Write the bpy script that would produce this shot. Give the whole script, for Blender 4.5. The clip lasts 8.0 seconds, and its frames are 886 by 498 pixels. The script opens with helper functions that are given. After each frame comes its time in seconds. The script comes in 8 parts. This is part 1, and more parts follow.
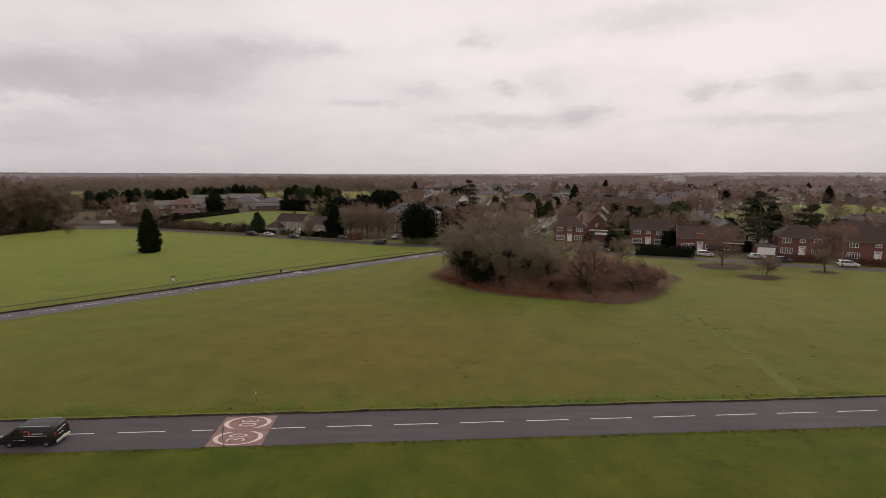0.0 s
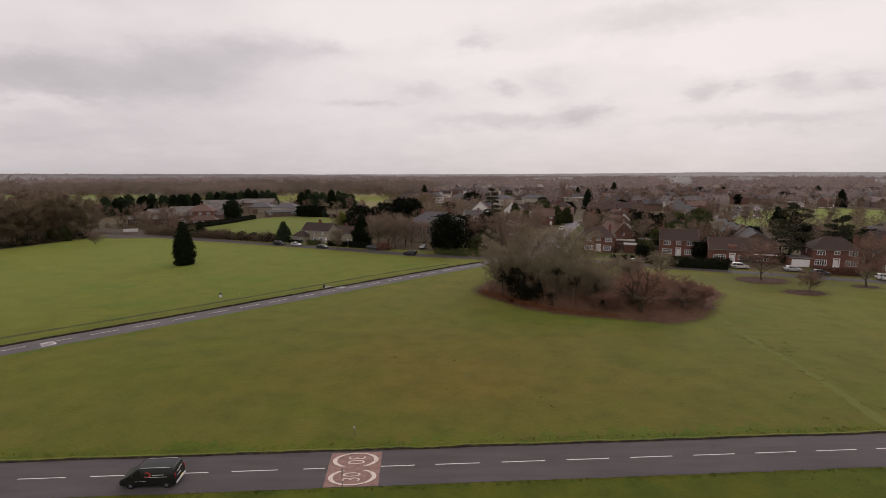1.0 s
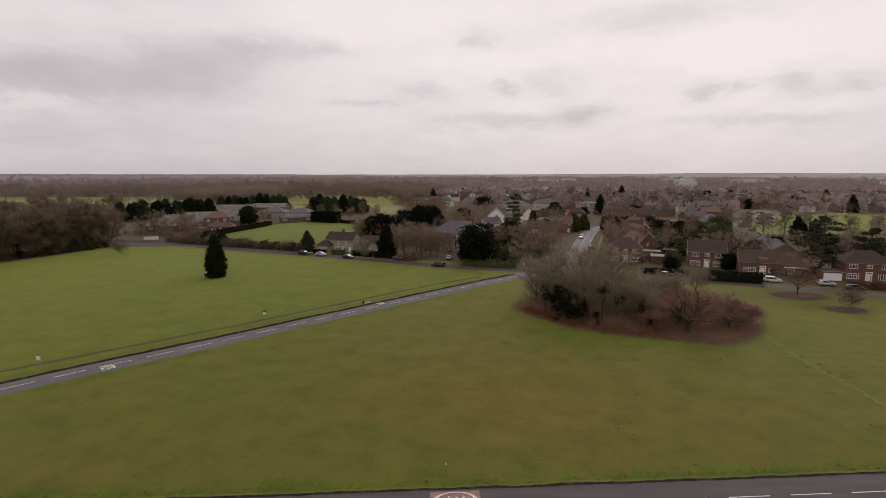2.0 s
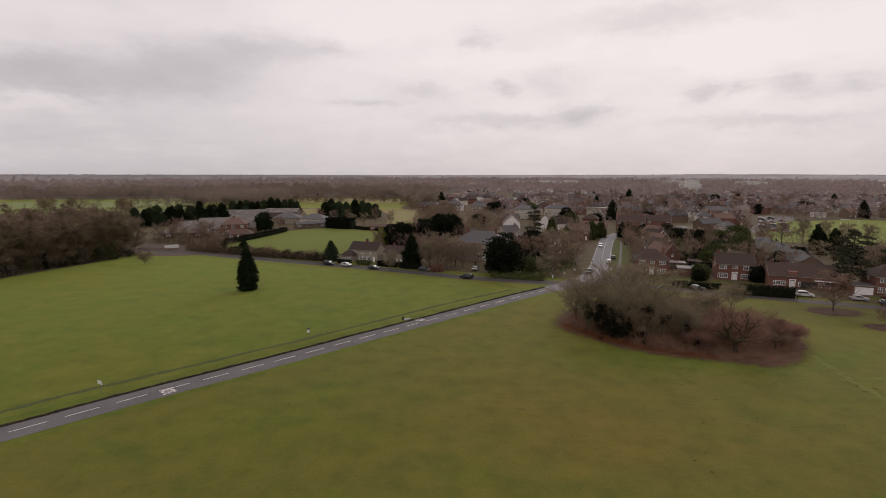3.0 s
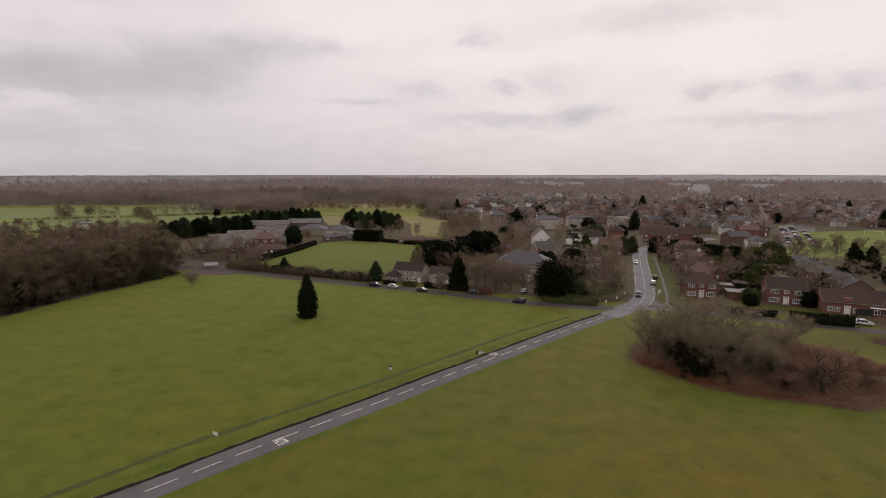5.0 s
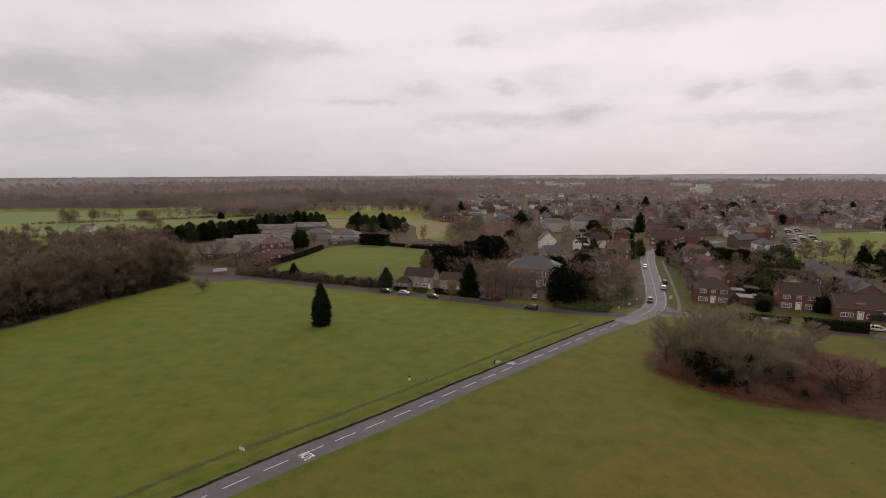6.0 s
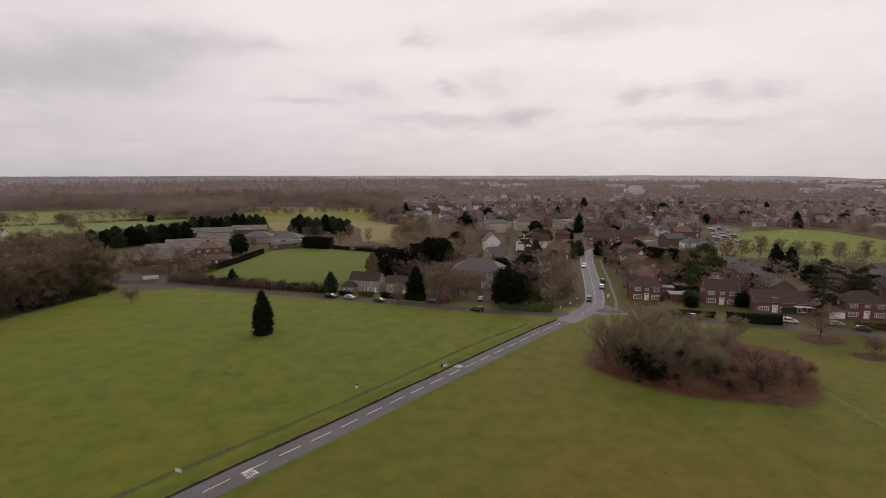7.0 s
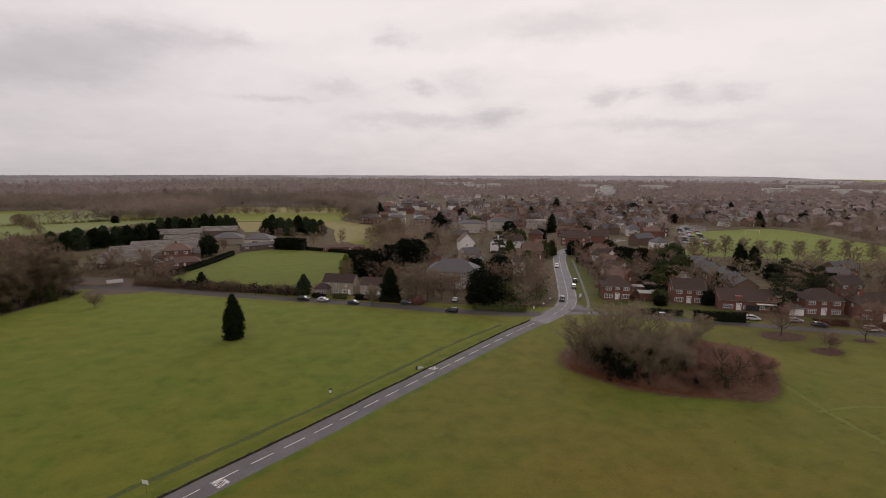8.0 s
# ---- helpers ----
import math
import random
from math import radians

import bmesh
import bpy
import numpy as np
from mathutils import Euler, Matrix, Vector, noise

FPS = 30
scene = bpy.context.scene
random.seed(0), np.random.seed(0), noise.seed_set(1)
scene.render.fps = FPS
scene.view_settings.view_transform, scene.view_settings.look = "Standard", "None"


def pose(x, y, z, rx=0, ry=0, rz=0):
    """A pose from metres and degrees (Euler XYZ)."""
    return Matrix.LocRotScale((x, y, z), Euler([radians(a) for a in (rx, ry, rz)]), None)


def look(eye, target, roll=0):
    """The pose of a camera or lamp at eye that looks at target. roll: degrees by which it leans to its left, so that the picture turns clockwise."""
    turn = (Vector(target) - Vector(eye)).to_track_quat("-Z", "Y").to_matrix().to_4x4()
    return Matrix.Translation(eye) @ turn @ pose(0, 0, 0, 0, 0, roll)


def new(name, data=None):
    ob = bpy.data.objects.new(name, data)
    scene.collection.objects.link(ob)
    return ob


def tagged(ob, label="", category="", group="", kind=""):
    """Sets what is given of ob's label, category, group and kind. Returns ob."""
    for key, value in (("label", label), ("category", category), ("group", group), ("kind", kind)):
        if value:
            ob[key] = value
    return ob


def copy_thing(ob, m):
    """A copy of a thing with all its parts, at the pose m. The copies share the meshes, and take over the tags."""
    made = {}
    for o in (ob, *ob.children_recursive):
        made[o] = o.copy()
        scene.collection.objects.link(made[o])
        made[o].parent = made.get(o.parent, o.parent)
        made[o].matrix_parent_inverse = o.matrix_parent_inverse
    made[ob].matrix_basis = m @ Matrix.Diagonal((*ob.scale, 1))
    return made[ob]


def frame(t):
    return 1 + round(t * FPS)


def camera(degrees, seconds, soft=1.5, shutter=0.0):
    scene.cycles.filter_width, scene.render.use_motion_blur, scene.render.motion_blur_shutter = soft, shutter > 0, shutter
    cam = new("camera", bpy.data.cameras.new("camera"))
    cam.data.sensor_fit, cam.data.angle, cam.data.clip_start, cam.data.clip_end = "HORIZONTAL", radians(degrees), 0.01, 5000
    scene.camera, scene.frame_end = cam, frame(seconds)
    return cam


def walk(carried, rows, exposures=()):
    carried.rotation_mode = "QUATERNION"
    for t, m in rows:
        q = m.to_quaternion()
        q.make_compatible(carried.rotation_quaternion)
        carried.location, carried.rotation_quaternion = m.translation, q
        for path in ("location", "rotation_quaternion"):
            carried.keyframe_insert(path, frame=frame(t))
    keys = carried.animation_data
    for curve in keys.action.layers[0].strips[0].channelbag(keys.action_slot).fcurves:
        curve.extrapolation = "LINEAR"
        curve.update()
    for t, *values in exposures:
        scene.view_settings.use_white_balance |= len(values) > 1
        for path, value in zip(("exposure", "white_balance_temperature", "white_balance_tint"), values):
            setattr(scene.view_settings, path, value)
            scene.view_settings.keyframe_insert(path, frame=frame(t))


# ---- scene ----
cam = camera(85.0, 8.0, soft=0.5)
METRES, EYE, TILT, LEAN, TURN = 56.0, 22.4, -8.8, 0.0, 0.0
ROWS = [
    (0.0, 0.0, 0.0, 0.0, 0.0, 0.0, -0.0),
    (0.5, -0.0873, -0.0032, 0.0304, 0.04, -0.0, 0.04),
    (1.0, -0.1722, -0.0069, 0.0636, 0.06, -0.02, 0.09),
    (1.5, -0.2547, -0.0078, 0.0971, 0.05, -0.04, 0.06),
    (3.0, -0.502, -0.0152, 0.1992, -0.0, -0.03, -0.08),
    (3.5, -0.587, -0.0195, 0.2351, -0.05, -0.08, -0.09),
    (4.0, -0.6724, -0.0238, 0.2726, -0.04, -0.1, -0.13),
    (4.5, -0.7503, -0.0274, 0.3133, -0.06, -0.13, -0.15),
    (6.0, -0.8824, -0.0311, 0.3861, -0.04, -0.11, 0.16),
    (6.5, -0.8906, -0.0309, 0.395, -0.06, -0.09, 0.13),
    (6.6, -0.890, -0.0309, 0.397, -0.10, -0.09, 0.13),
    (6.7, -0.8885, -0.0308, 0.399, -0.42, -0.10, 0.18),
    (6.8, -0.887, -0.0308, 0.401, -1.72, -0.11, 0.33),
    (6.9, -0.8855, -0.0308, 0.403, -4.0, -0.12, 0.61),
    (7.0, -0.8847, -0.0307, 0.4042, -6.5, -0.13, 0.91),
    (7.1, -0.8848, -0.0307, 0.4054, -7.75, -0.14, 1.04),
    (7.2, -0.8849, -0.0307, 0.4066, -8.18, -0.15, 1.08),
    (7.5, -0.8852, -0.0307, 0.41, -8.86, -0.19, 1.15),
    (8.0, -0.8818, -0.032, 0.4149, -9.48, -0.23, 1.2),
]
walk(cam, [(t, pose(0, 0, EYE, TILT, LEAN, TURN) @ pose(METRES * x, METRES * y, METRES * z, 90 + pitch, roll, yaw)) for t, x, y, z, yaw, pitch, roll in ROWS])

# ---- light: an overcast winter sky and a faint, wide sun ----
SUN_AZ, SUN_EL = 24.0, 28.0      # degrees east of ahead, degrees up
world = bpy.data.worlds.new("overcast_sky")
scene.world = world
world.use_nodes = True


def sky_nodes(nt):
    n, l = nt.nodes, nt.links
    n.clear()

    def math_(op, a, b=None, clamp=False):
        node = n.new("ShaderNodeMath")
        node.operation, node.use_clamp = op, clamp
        for i, v in enumerate((a, b)):
            if v is None:
                continue
            if isinstance(v, (int, float)):
                node.inputs[i].default_value = v
            else:
                l.new(v, node.inputs[i])
        return node.outputs[0]

    tc = n.new("ShaderNodeTexCoord")
    sep = n.new("ShaderNodeSeparateXYZ")
    l.new(tc.outputs["Generated"], sep.inputs[0])
    x, y, z = sep.outputs
    az = math_("ARCTAN2", x, y)
    el = math_("ARCSINE", math_("MINIMUM", math_("MAXIMUM", z, -1.0), 1.0))
    # cloud deck seen in perspective: noise on a plane far above
    dz = math_("ADD", math_("MAXIMUM", z, 0.0), 0.24)
    comb = n.new("ShaderNodeCombineXYZ")
    l.new(math_("DIVIDE", x, dz), comb.inputs[0])
    l.new(math_("DIVIDE", y, dz), comb.inputs[1])

    def noise_(vec, scale, detail, rough, off=0.0, distort=0.0):
        m = n.new("ShaderNodeMapping")
        m.inputs["Location"].default_value = (off, off * 0.7, off * 1.3)
        l.new(vec, m.inputs[0])
        t = n.new("ShaderNodeTexNoise")
        t.inputs["Scale"].default_value, t.inputs["Detail"].default_value = scale, detail
        t.inputs["Roughness"].default_value, t.inputs["Distortion"].default_value = rough, distort
        l.new(m.outputs[0], t.inputs["Vector"])
        return t.outputs[0]

    broad = noise_(comb.outputs[0], 1.1, 4.0, 0.5, 3.1, 0.4)
    fine = noise_(comb.outputs[0], 4.0, 5.0, 0.55, 9.7, 0.3)
    # warp for the ragged rims of the single clouds
    flat = n.new("ShaderNodeCombineXYZ")
    l.new(math_("MULTIPLY", az, 1.0), flat.inputs[0])
    l.new(math_("MULTIPLY", el, 2.2), flat.inputs[1])
    wx = math_("MULTIPLY", math_("SUBTRACT", noise_(flat.outputs[0], 9.0, 6.0, 0.66, 1.0), 0.5), 0.16)
    wy = math_("MULTIPLY", math_("SUBTRACT", noise_(flat.outputs[0], 10.0, 6.0, 0.66, 5.0), 0.5), 0.075)
    azw, elw = math_("ADD", az, wx), math_("ADD", el, wy)
    total = None
    # azimuth, elevation, half width, half height (degrees), depth
    for a, e, w, h, k in CLOUDS:
        u = math_("DIVIDE", math_("SUBTRACT", azw, radians(a)), radians(w))
        v = math_("DIVIDE", math_("SUBTRACT", elw, radians(e)), radians(h))
        d = math_("ADD", math_("MULTIPLY", u, u), math_("MULTIPLY", v, v))
        m = math_("MULTIPLY", math_("EXPONENT", math_("MULTIPLY", d, -1.0)), k)
        total = m if total is None else math_("ADD", total, m)
    shade = math_("ADD", math_("MULTIPLY", math_("SUBTRACT", broad, 0.5), 0.24), math_("MULTIPLY", math_("SUBTRACT", fine, 0.5), 0.20))
    shade = math_("ADD", shade, total)
    # greyer away from the hidden sun, and towards the horizon
    away = math_("SUBTRACT", 1.0, math_("COSINE", math_("SUBTRACT", az, radians(SUN_AZ))))
    shade = math_("ADD", shade, math_("MULTIPLY", math_("MINIMUM", away, 0.45), 0.26))
    low = math_("EXPONENT", math_("MULTIPLY", math_("MAXIMUM", el, 0.0), -9.0))
    shade = math_("ADD", shade, math_("MULTIPLY", low, 0.40), clamp=True)
    ramp = n.new("ShaderNodeValToRGB")
    el0 = ramp.color_ramp.elements
    el0[0].position, el0[0].color = 0.0, (0.90, 0.815, 0.815, 1)
    el0[1].position, el0[1].color = 1.0, (0.30, 0.29, 0.305, 1)
    mid = el0.new(0.45)
    mid.color = (0.61, 0.56, 0.575, 1)
    l.new(shade, ramp.inputs[0])
    sky = n.new("ShaderNodeTexSky")
    sky.sky_type, sky.sun_disc = "NISHITA", False
    sky.sun_elevation, sky.sun_rotation = radians(SUN_EL), radians(SUN_AZ)
    clear = n.new("ShaderNodeBackground")
    clear.inputs[1].default_value = 0.05
    l.new(sky.outputs[0], clear.inputs[0])
    deck = n.new("ShaderNodeBackground")
    deck.inputs[1].default_value = 1.0
    l.new(ramp.outputs[0], deck.inputs[0])
    mix = n.new("ShaderNodeMixShader")
    mix.inputs[0].default_value = 0.96
    l.new(clear.outputs[0], mix.inputs[1])
    l.new(deck.outputs[0], mix.inputs[2])
    out = n.new("ShaderNodeOutputWorld")
    l.new(mix.outputs[0], out.inputs[0])


CLOUDS = [
    (-36.7, 8.4, 8.5, 2.3, 0.26), (-27.0, 10.6, 8.0, 2.6, 0.30), (-21.0, 13.0, 4.6, 1.6, 0.24), (-40.5, 9.0, 5.0, 1.6, 0.12),
    (-13.7, 13.3, 3.4, 0.9, 0.20), (-2.5, 9.2, 3.2, 0.8, 0.20), (-8.6, 7.9, 4.4, 0.5, 0.18), (4.5, 14.7, 1.7, 0.9, 0.22),
    (6.5, 9.6, 1.6, 0.8, 0.26), (12.7, 9.7, 2.6, 1.6, 0.16), (7.5, 5.9, 8.0, 0.75, 0.24), (15.9, 6.6, 2.6, 0.9, 0.28),
    (23.0, 15.6, 8.5, 1.3, 0.22), (27.1, 8.4, 2.0, 0.9, 0.28), (30.6, 8.2, 0.9, 0.6, 0.20), (34.7, 8.2, 2.2, 0.9, 0.26),
    (39.7, 7.8, 2.0, 0.8, 0.24), (30.4, 5.3, 6.8, 0.5, 0.12), (-37.2, 3.6, 8.0, 1.3, 0.10), (37.1, 5.0, 5.5, 0.6, 0.10),
    (31.3, 11.8, 8.0, 1.8, -0.20), (-9.0, 16.4, 8.0, 2.2, -0.16), (6.1, 12.3, 12.0, 1.4, -0.10), (-39.3, 6.3, 3.6, 0.5, -0.14),
    (-37.0, 17.0, 8.0, 1.5, 0.06),
]
sky_nodes(world.node_tree)

sun_data = bpy.data.lights.new("sun", "SUN")
sun_data.energy, sun_data.angle, sun_data.color = 0.7, radians(25), (1.0, 0.95, 0.9)
sun = new("sun", sun_data)
sun.matrix_world = look((0, 0, 0), (-math.sin(radians(SUN_AZ)) * math.cos(radians(SUN_EL)), -math.cos(radians(SUN_AZ)) * math.cos(radians(SUN_EL)), -math.sin(radians(SUN_EL))))


# ---- materials ----
def mat(name, cols, scale=1.0, detail=6.0, rough=0.85, bump=0.0, bump_scale=None, big=None, big_cols=None, island=0.0, obrand=0.0, metal=0.0, spec=0.3, stretch=None, stops=None, coat=0.0, thin=0.0):
    """A procedural surface: noise in object-size metres between cols, a second large-scale tint, relief and random variation by piece."""
    m = bpy.data.materials.new(name)
    m.use_nodes = True
    nt = m.node_tree
    n, l = nt.nodes, nt.links
    b = n["Principled BSDF"]
    b.inputs["Roughness"].default_value, b.inputs["Metallic"].default_value = rough, metal
    b.inputs["Specular IOR Level"].default_value = spec
    b.inputs["Coat Weight"].default_value = coat
    geo = n.new("ShaderNodeNewGeometry")
    vec = geo.outputs["Position"]
    if stretch:
        mp = n.new("ShaderNodeMapping")
        mp.inputs["Rotation"].default_value = (0, 0, radians(stretch[3] if len(stretch) > 3 else 0))
        mp.inputs["Scale"].default_value = stretch[:3]
        l.new(vec, mp.inputs[0])
        vec = mp.outputs[0]
    tex = n.new("ShaderNodeTexNoise")
    tex.inputs["Scale"].default_value, tex.inputs["Detail"].default_value, tex.inputs["Roughness"].default_value = scale, detail, 0.62
    l.new(vec, tex.inputs["Vector"])
    ramp = n.new("ShaderNodeValToRGB")
    e = ramp.color_ramp.elements
    pos = stops or [0.32 + 0.36 * i / max(1, len(cols) - 1) for i in range(len(cols))]
    e[0].position, e[0].color = pos[0], (*cols[0], 1)
    e[1].position, e[1].color = pos[-1], (*cols[-1], 1)
    for p, c in zip(pos[1:-1], cols[1:-1]):
        e.new(p).color = (*c, 1)
    l.new(tex.outputs[0], ramp.inputs[0])
    col = ramp.outputs[0]
    if big:
        t2 = n.new("ShaderNodeTexNoise")
        t2.inputs["Scale"].default_value, t2.inputs["Detail"].default_value = big, 4.0
        l.new(geo.outputs["Position"], t2.inputs["Vector"])
        r2 = n.new("ShaderNodeValToRGB")
        e2 = r2.color_ramp.elements
        e2[0].position, e2[1].position = 0.36, 0.64
        e2[0].color, e2[1].color = (*big_cols[0], 1), (*big_cols[1], 1)
        l.new(t2.outputs[0], r2.inputs[0])
        mx = n.new("ShaderNodeMix")
        mx.data_type, mx.blend_type = "RGBA", "MULTIPLY"
        mx.inputs[0].default_value = 1.0
        l.new(col, mx.inputs[6])
        l.new(r2.outputs[0], mx.inputs[7])
        col = mx.outputs[2]
    if island or obrand:
        hsv = n.new("ShaderNodeHueSaturation")
        v = None
        if island:
            mr = n.new("ShaderNodeMapRange")
            mr.inputs[3].default_value, mr.inputs[4].default_value = 1 - island, 1 + island
            l.new(geo.outputs["Random Per Island"], mr.inputs[0])
            v = mr.outputs[0]
        if obrand:
            oi = n.new("ShaderNodeObjectInfo")
            mr2 = n.new("ShaderNodeMapRange")
            mr2.inputs[3].default_value, mr2.inputs[4].default_value = 1 - obrand, 1 + obrand
            l.new(oi.outputs["Random"], mr2.inputs[0])
            if v is None:
                v = mr2.outputs[0]
            else:
                mm = n.new("ShaderNodeMath")
                mm.operation = "MULTIPLY"
                l.new(v, mm.inputs[0])
                l.new(mr2.outputs[0], mm.inputs[1])
                v = mm.outputs[0]
        l.new(v, hsv.inputs["Value"])
        l.new(col, hsv.inputs["Color"])
        col = hsv.outputs[0]
    l.new(col, b.inputs["Base Color"])
    if bump:
        tb = n.new("ShaderNodeTexNoise")
        tb.inputs["Scale"].default_value, tb.inputs["Detail"].default_value = bump_scale or scale * 4, 5.0
        l.new(vec, tb.inputs["Vector"])
        bp = n.new("ShaderNodeBump")
        bp.inputs["Strength"].default_value, bp.inputs["Distance"].default_value = 0.8, bump
        l.new(tb.outputs[0], bp.inputs["Height"])
        l.new(bp.outputs[0], b.inputs["Normal"])
    if thin:
        # leaves and twigs, lit from both sides
        tr = n.new("ShaderNodeBsdfTranslucent")
        l.new(col, tr.inputs[0])
        ms = n.new("ShaderNodeMixShader")
        ms.inputs[0].default_value = thin
        l.new(b.outputs[0], ms.inputs[1])
        l.new(tr.outputs[0], ms.inputs[2])
        l.new(ms.outputs[0], n["Material Output"].inputs[0])
    return m


def glass_mat(name, tint, rough=0.06):
    m = bpy.data.materials.new(name)
    m.use_nodes = True
    b = m.node_tree.nodes["Principled BSDF"]
    b.inputs["Base Color"].default_value = (*tint, 1)
    b.inputs["Roughness"].default_value = rough
    b.inputs["Specular IOR Level"].default_value = 0.6
    return m


def grass_mat(name, cols, tint_a, tint_b, big, stripe=0.0, stripe_angle=0.0, rank=(), sheen=0.80, clump=0.90):
    """Mown or rough winter grass: tussock-scale mottling, metre-scale patches and broad drifts of yellower and browner growth."""
    m = bpy.data.materials.new(name)
    m.use_nodes = True
    n, l = m.node_tree.nodes, m.node_tree.links
    b = n["Principled BSDF"]
    b.inputs["Roughness"].default_value, b.inputs["Specular IOR Level"].default_value = 0.9, 0.15
    # greenish sheen that brightens the turf when looked along
    b.inputs["Sheen Weight"].default_value, b.inputs["Sheen Roughness"].default_value = sheen, 0.22
    b.inputs["Sheen Tint"].default_value = (0.42, 0.50, 0.12, 1)
    geo = n.new("ShaderNodeNewGeometry")
    pos = geo.outputs["Position"]

    def nz(scale, detail, rough=0.6, rot=0.0, sx=1.0, sy=1.0):
        mp = n.new("ShaderNodeMapping")
        mp.inputs["Rotation"].default_value, mp.inputs["Scale"].default_value = (0, 0, radians(rot)), (sx, sy, 1)
        l.new(pos, mp.inputs[0])
        t = n.new("ShaderNodeTexNoise")
        t.inputs["Scale"].default_value, t.inputs["Detail"].default_value, t.inputs["Roughness"].default_value = scale, detail, rough
        l.new(mp.outputs[0], t.inputs["Vector"])
        return t.outputs[0]

    def ramp(fac, stops):
        r = n.new("ShaderNodeValToRGB")
        e = r.color_ramp.elements
        e[0].position, e[0].color = stops[0][0], (*stops[0][1], 1)
        e[1].position, e[1].color = stops[-1][0], (*stops[-1][1], 1)
        for p, c in stops[1:-1]:
            e.new(p).color = (*c, 1)
        l.new(fac, r.inputs[0])
        return r.outputs[0]

    def mixc(kind, fac, a, c):
        x = n.new("ShaderNodeMix")
        x.data_type, x.blend_type = "RGBA", kind
        if isinstance(fac, float):
            x.inputs[0].default_value = fac
        else:
            l.new(fac, x.inputs[0])
        for i, v in ((6, a), (7, c)):
            if isinstance(v, tuple):
                x.inputs[i].default_value = (*v, 1)
            else:
                l.new(v, x.inputs[i])
        return x.outputs[2]

    base = ramp(nz(0.22, 7.0, 0.6), [(0.3, cols[0]), (0.5, cols[1]), (0.7, cols[2])])
    drift = ramp(nz(big, 5.0, 0.55, 20, 1.0, 1.7), [(0.38, (0, 0, 0)), (0.66, (1, 1, 1))])
    col = mixc("MIX", drift, base, mixc("MULTIPLY", 1.0, base, tint_a))
    patch = ramp(nz(big * 4.3, 6.0, 0.6, -15, 1.0, 1.4), [(0.5, (0, 0, 0)), (0.72, (1, 1, 1))])
    col = mixc("MIX", patch, col, mixc("MULTIPLY", 1.0, col, tint_b))
    tuft = ramp(nz(2.6, 4.0, 0.7), [(0.26, (0.82, 0.84, 0.79)), (0.50, (1, 1, 1)), (0.74, (1.07, 1.06, 1.04))])
    col = mixc("MULTIPLY", 1.0, col, tuft)
    # darker, thicker clumps between the open turf
    tuss = ramp(nz(0.34, 6.0, 0.58, 0, 1.0, 1.0), [(0.32, (clump, clump * 1.03, clump * 0.92)), (0.46, (1, 1, 1)), (0.72, (1.05, 1.03, 1.0))])
    col = mixc("MULTIPLY", 1.0, col, tuss)
    blotch = ramp(nz(0.13, 6.0, 0.62, 35, 1.0, 1.8), [(0.30, (0.84, 0.89, 0.84)), (0.5, (1, 1, 1)), (0.70, (1.08, 1.03, 0.98))])
    col = mixc("MULTIPLY", 1.0, col, blotch)
    for (cx, cy), reach, tint in rank:
        # a broad stand of other growth: its middle, its reach and its tint
        mp = n.new("ShaderNodeMapping")
        mp.inputs["Location"].default_value, mp.inputs["Scale"].default_value = (-cx / reach[0], -cy / reach[1], 0), (1 / reach[0], 1 / reach[1], 0)
        l.new(pos, mp.inputs[0])
        ln = n.new("ShaderNodeVectorMath")
        ln.operation = "LENGTH"
        l.new(mp.outputs[0], ln.inputs[0])
        wob = n.new("ShaderNodeMath")
        wob.operation = "ADD"
        l.new(ln.outputs["Value"], wob.inputs[0])
        l.new(nz(0.06, 5.0, 0.6), wob.inputs[1])
        part_ = n.new("ShaderNodeMath")
        part_.operation = "MULTIPLY"
        part_.inputs[1].default_value = 0.6
        l.new(wob.outputs[0], part_.inputs[0])
        fac = ramp(part_.outputs[0], [(0.45, (1, 1, 1)), (0.62, (0.5, 0.5, 0.5)), (0.90, (0, 0, 0))])
        col = mixc("MIX", fac, col, mixc("MULTIPLY", 1.0, col, tint))
    if stripe:
        mp = n.new("ShaderNodeMapping")
        mp.inputs["Rotation"].default_value = (0, 0, radians(stripe_angle))
        l.new(pos, mp.inputs[0])
        w = n.new("ShaderNodeTexWave")
        w.inputs["Scale"].default_value, w.inputs["Distortion"].default_value, w.inputs["Detail"].default_value = 0.035, 2.5, 3.0
        l.new(mp.outputs[0], w.inputs["Vector"])
        col = mixc("MULTIPLY", 1.0, col, ramp(w.outputs[1], [(0.0, (1 - stripe,) * 3), (1.0, (1 + stripe,) * 3)]))
    l.new(col, b.inputs["Base Color"])
    bp = n.new("ShaderNodeBump")
    bp.inputs["Strength"].default_value, bp.inputs["Distance"].default_value = 0.6, 0.07
    l.new(nz(2.4, 5.0, 0.6), bp.inputs["Height"])
    l.new(bp.outputs[0], b.inputs["Normal"])
    return m


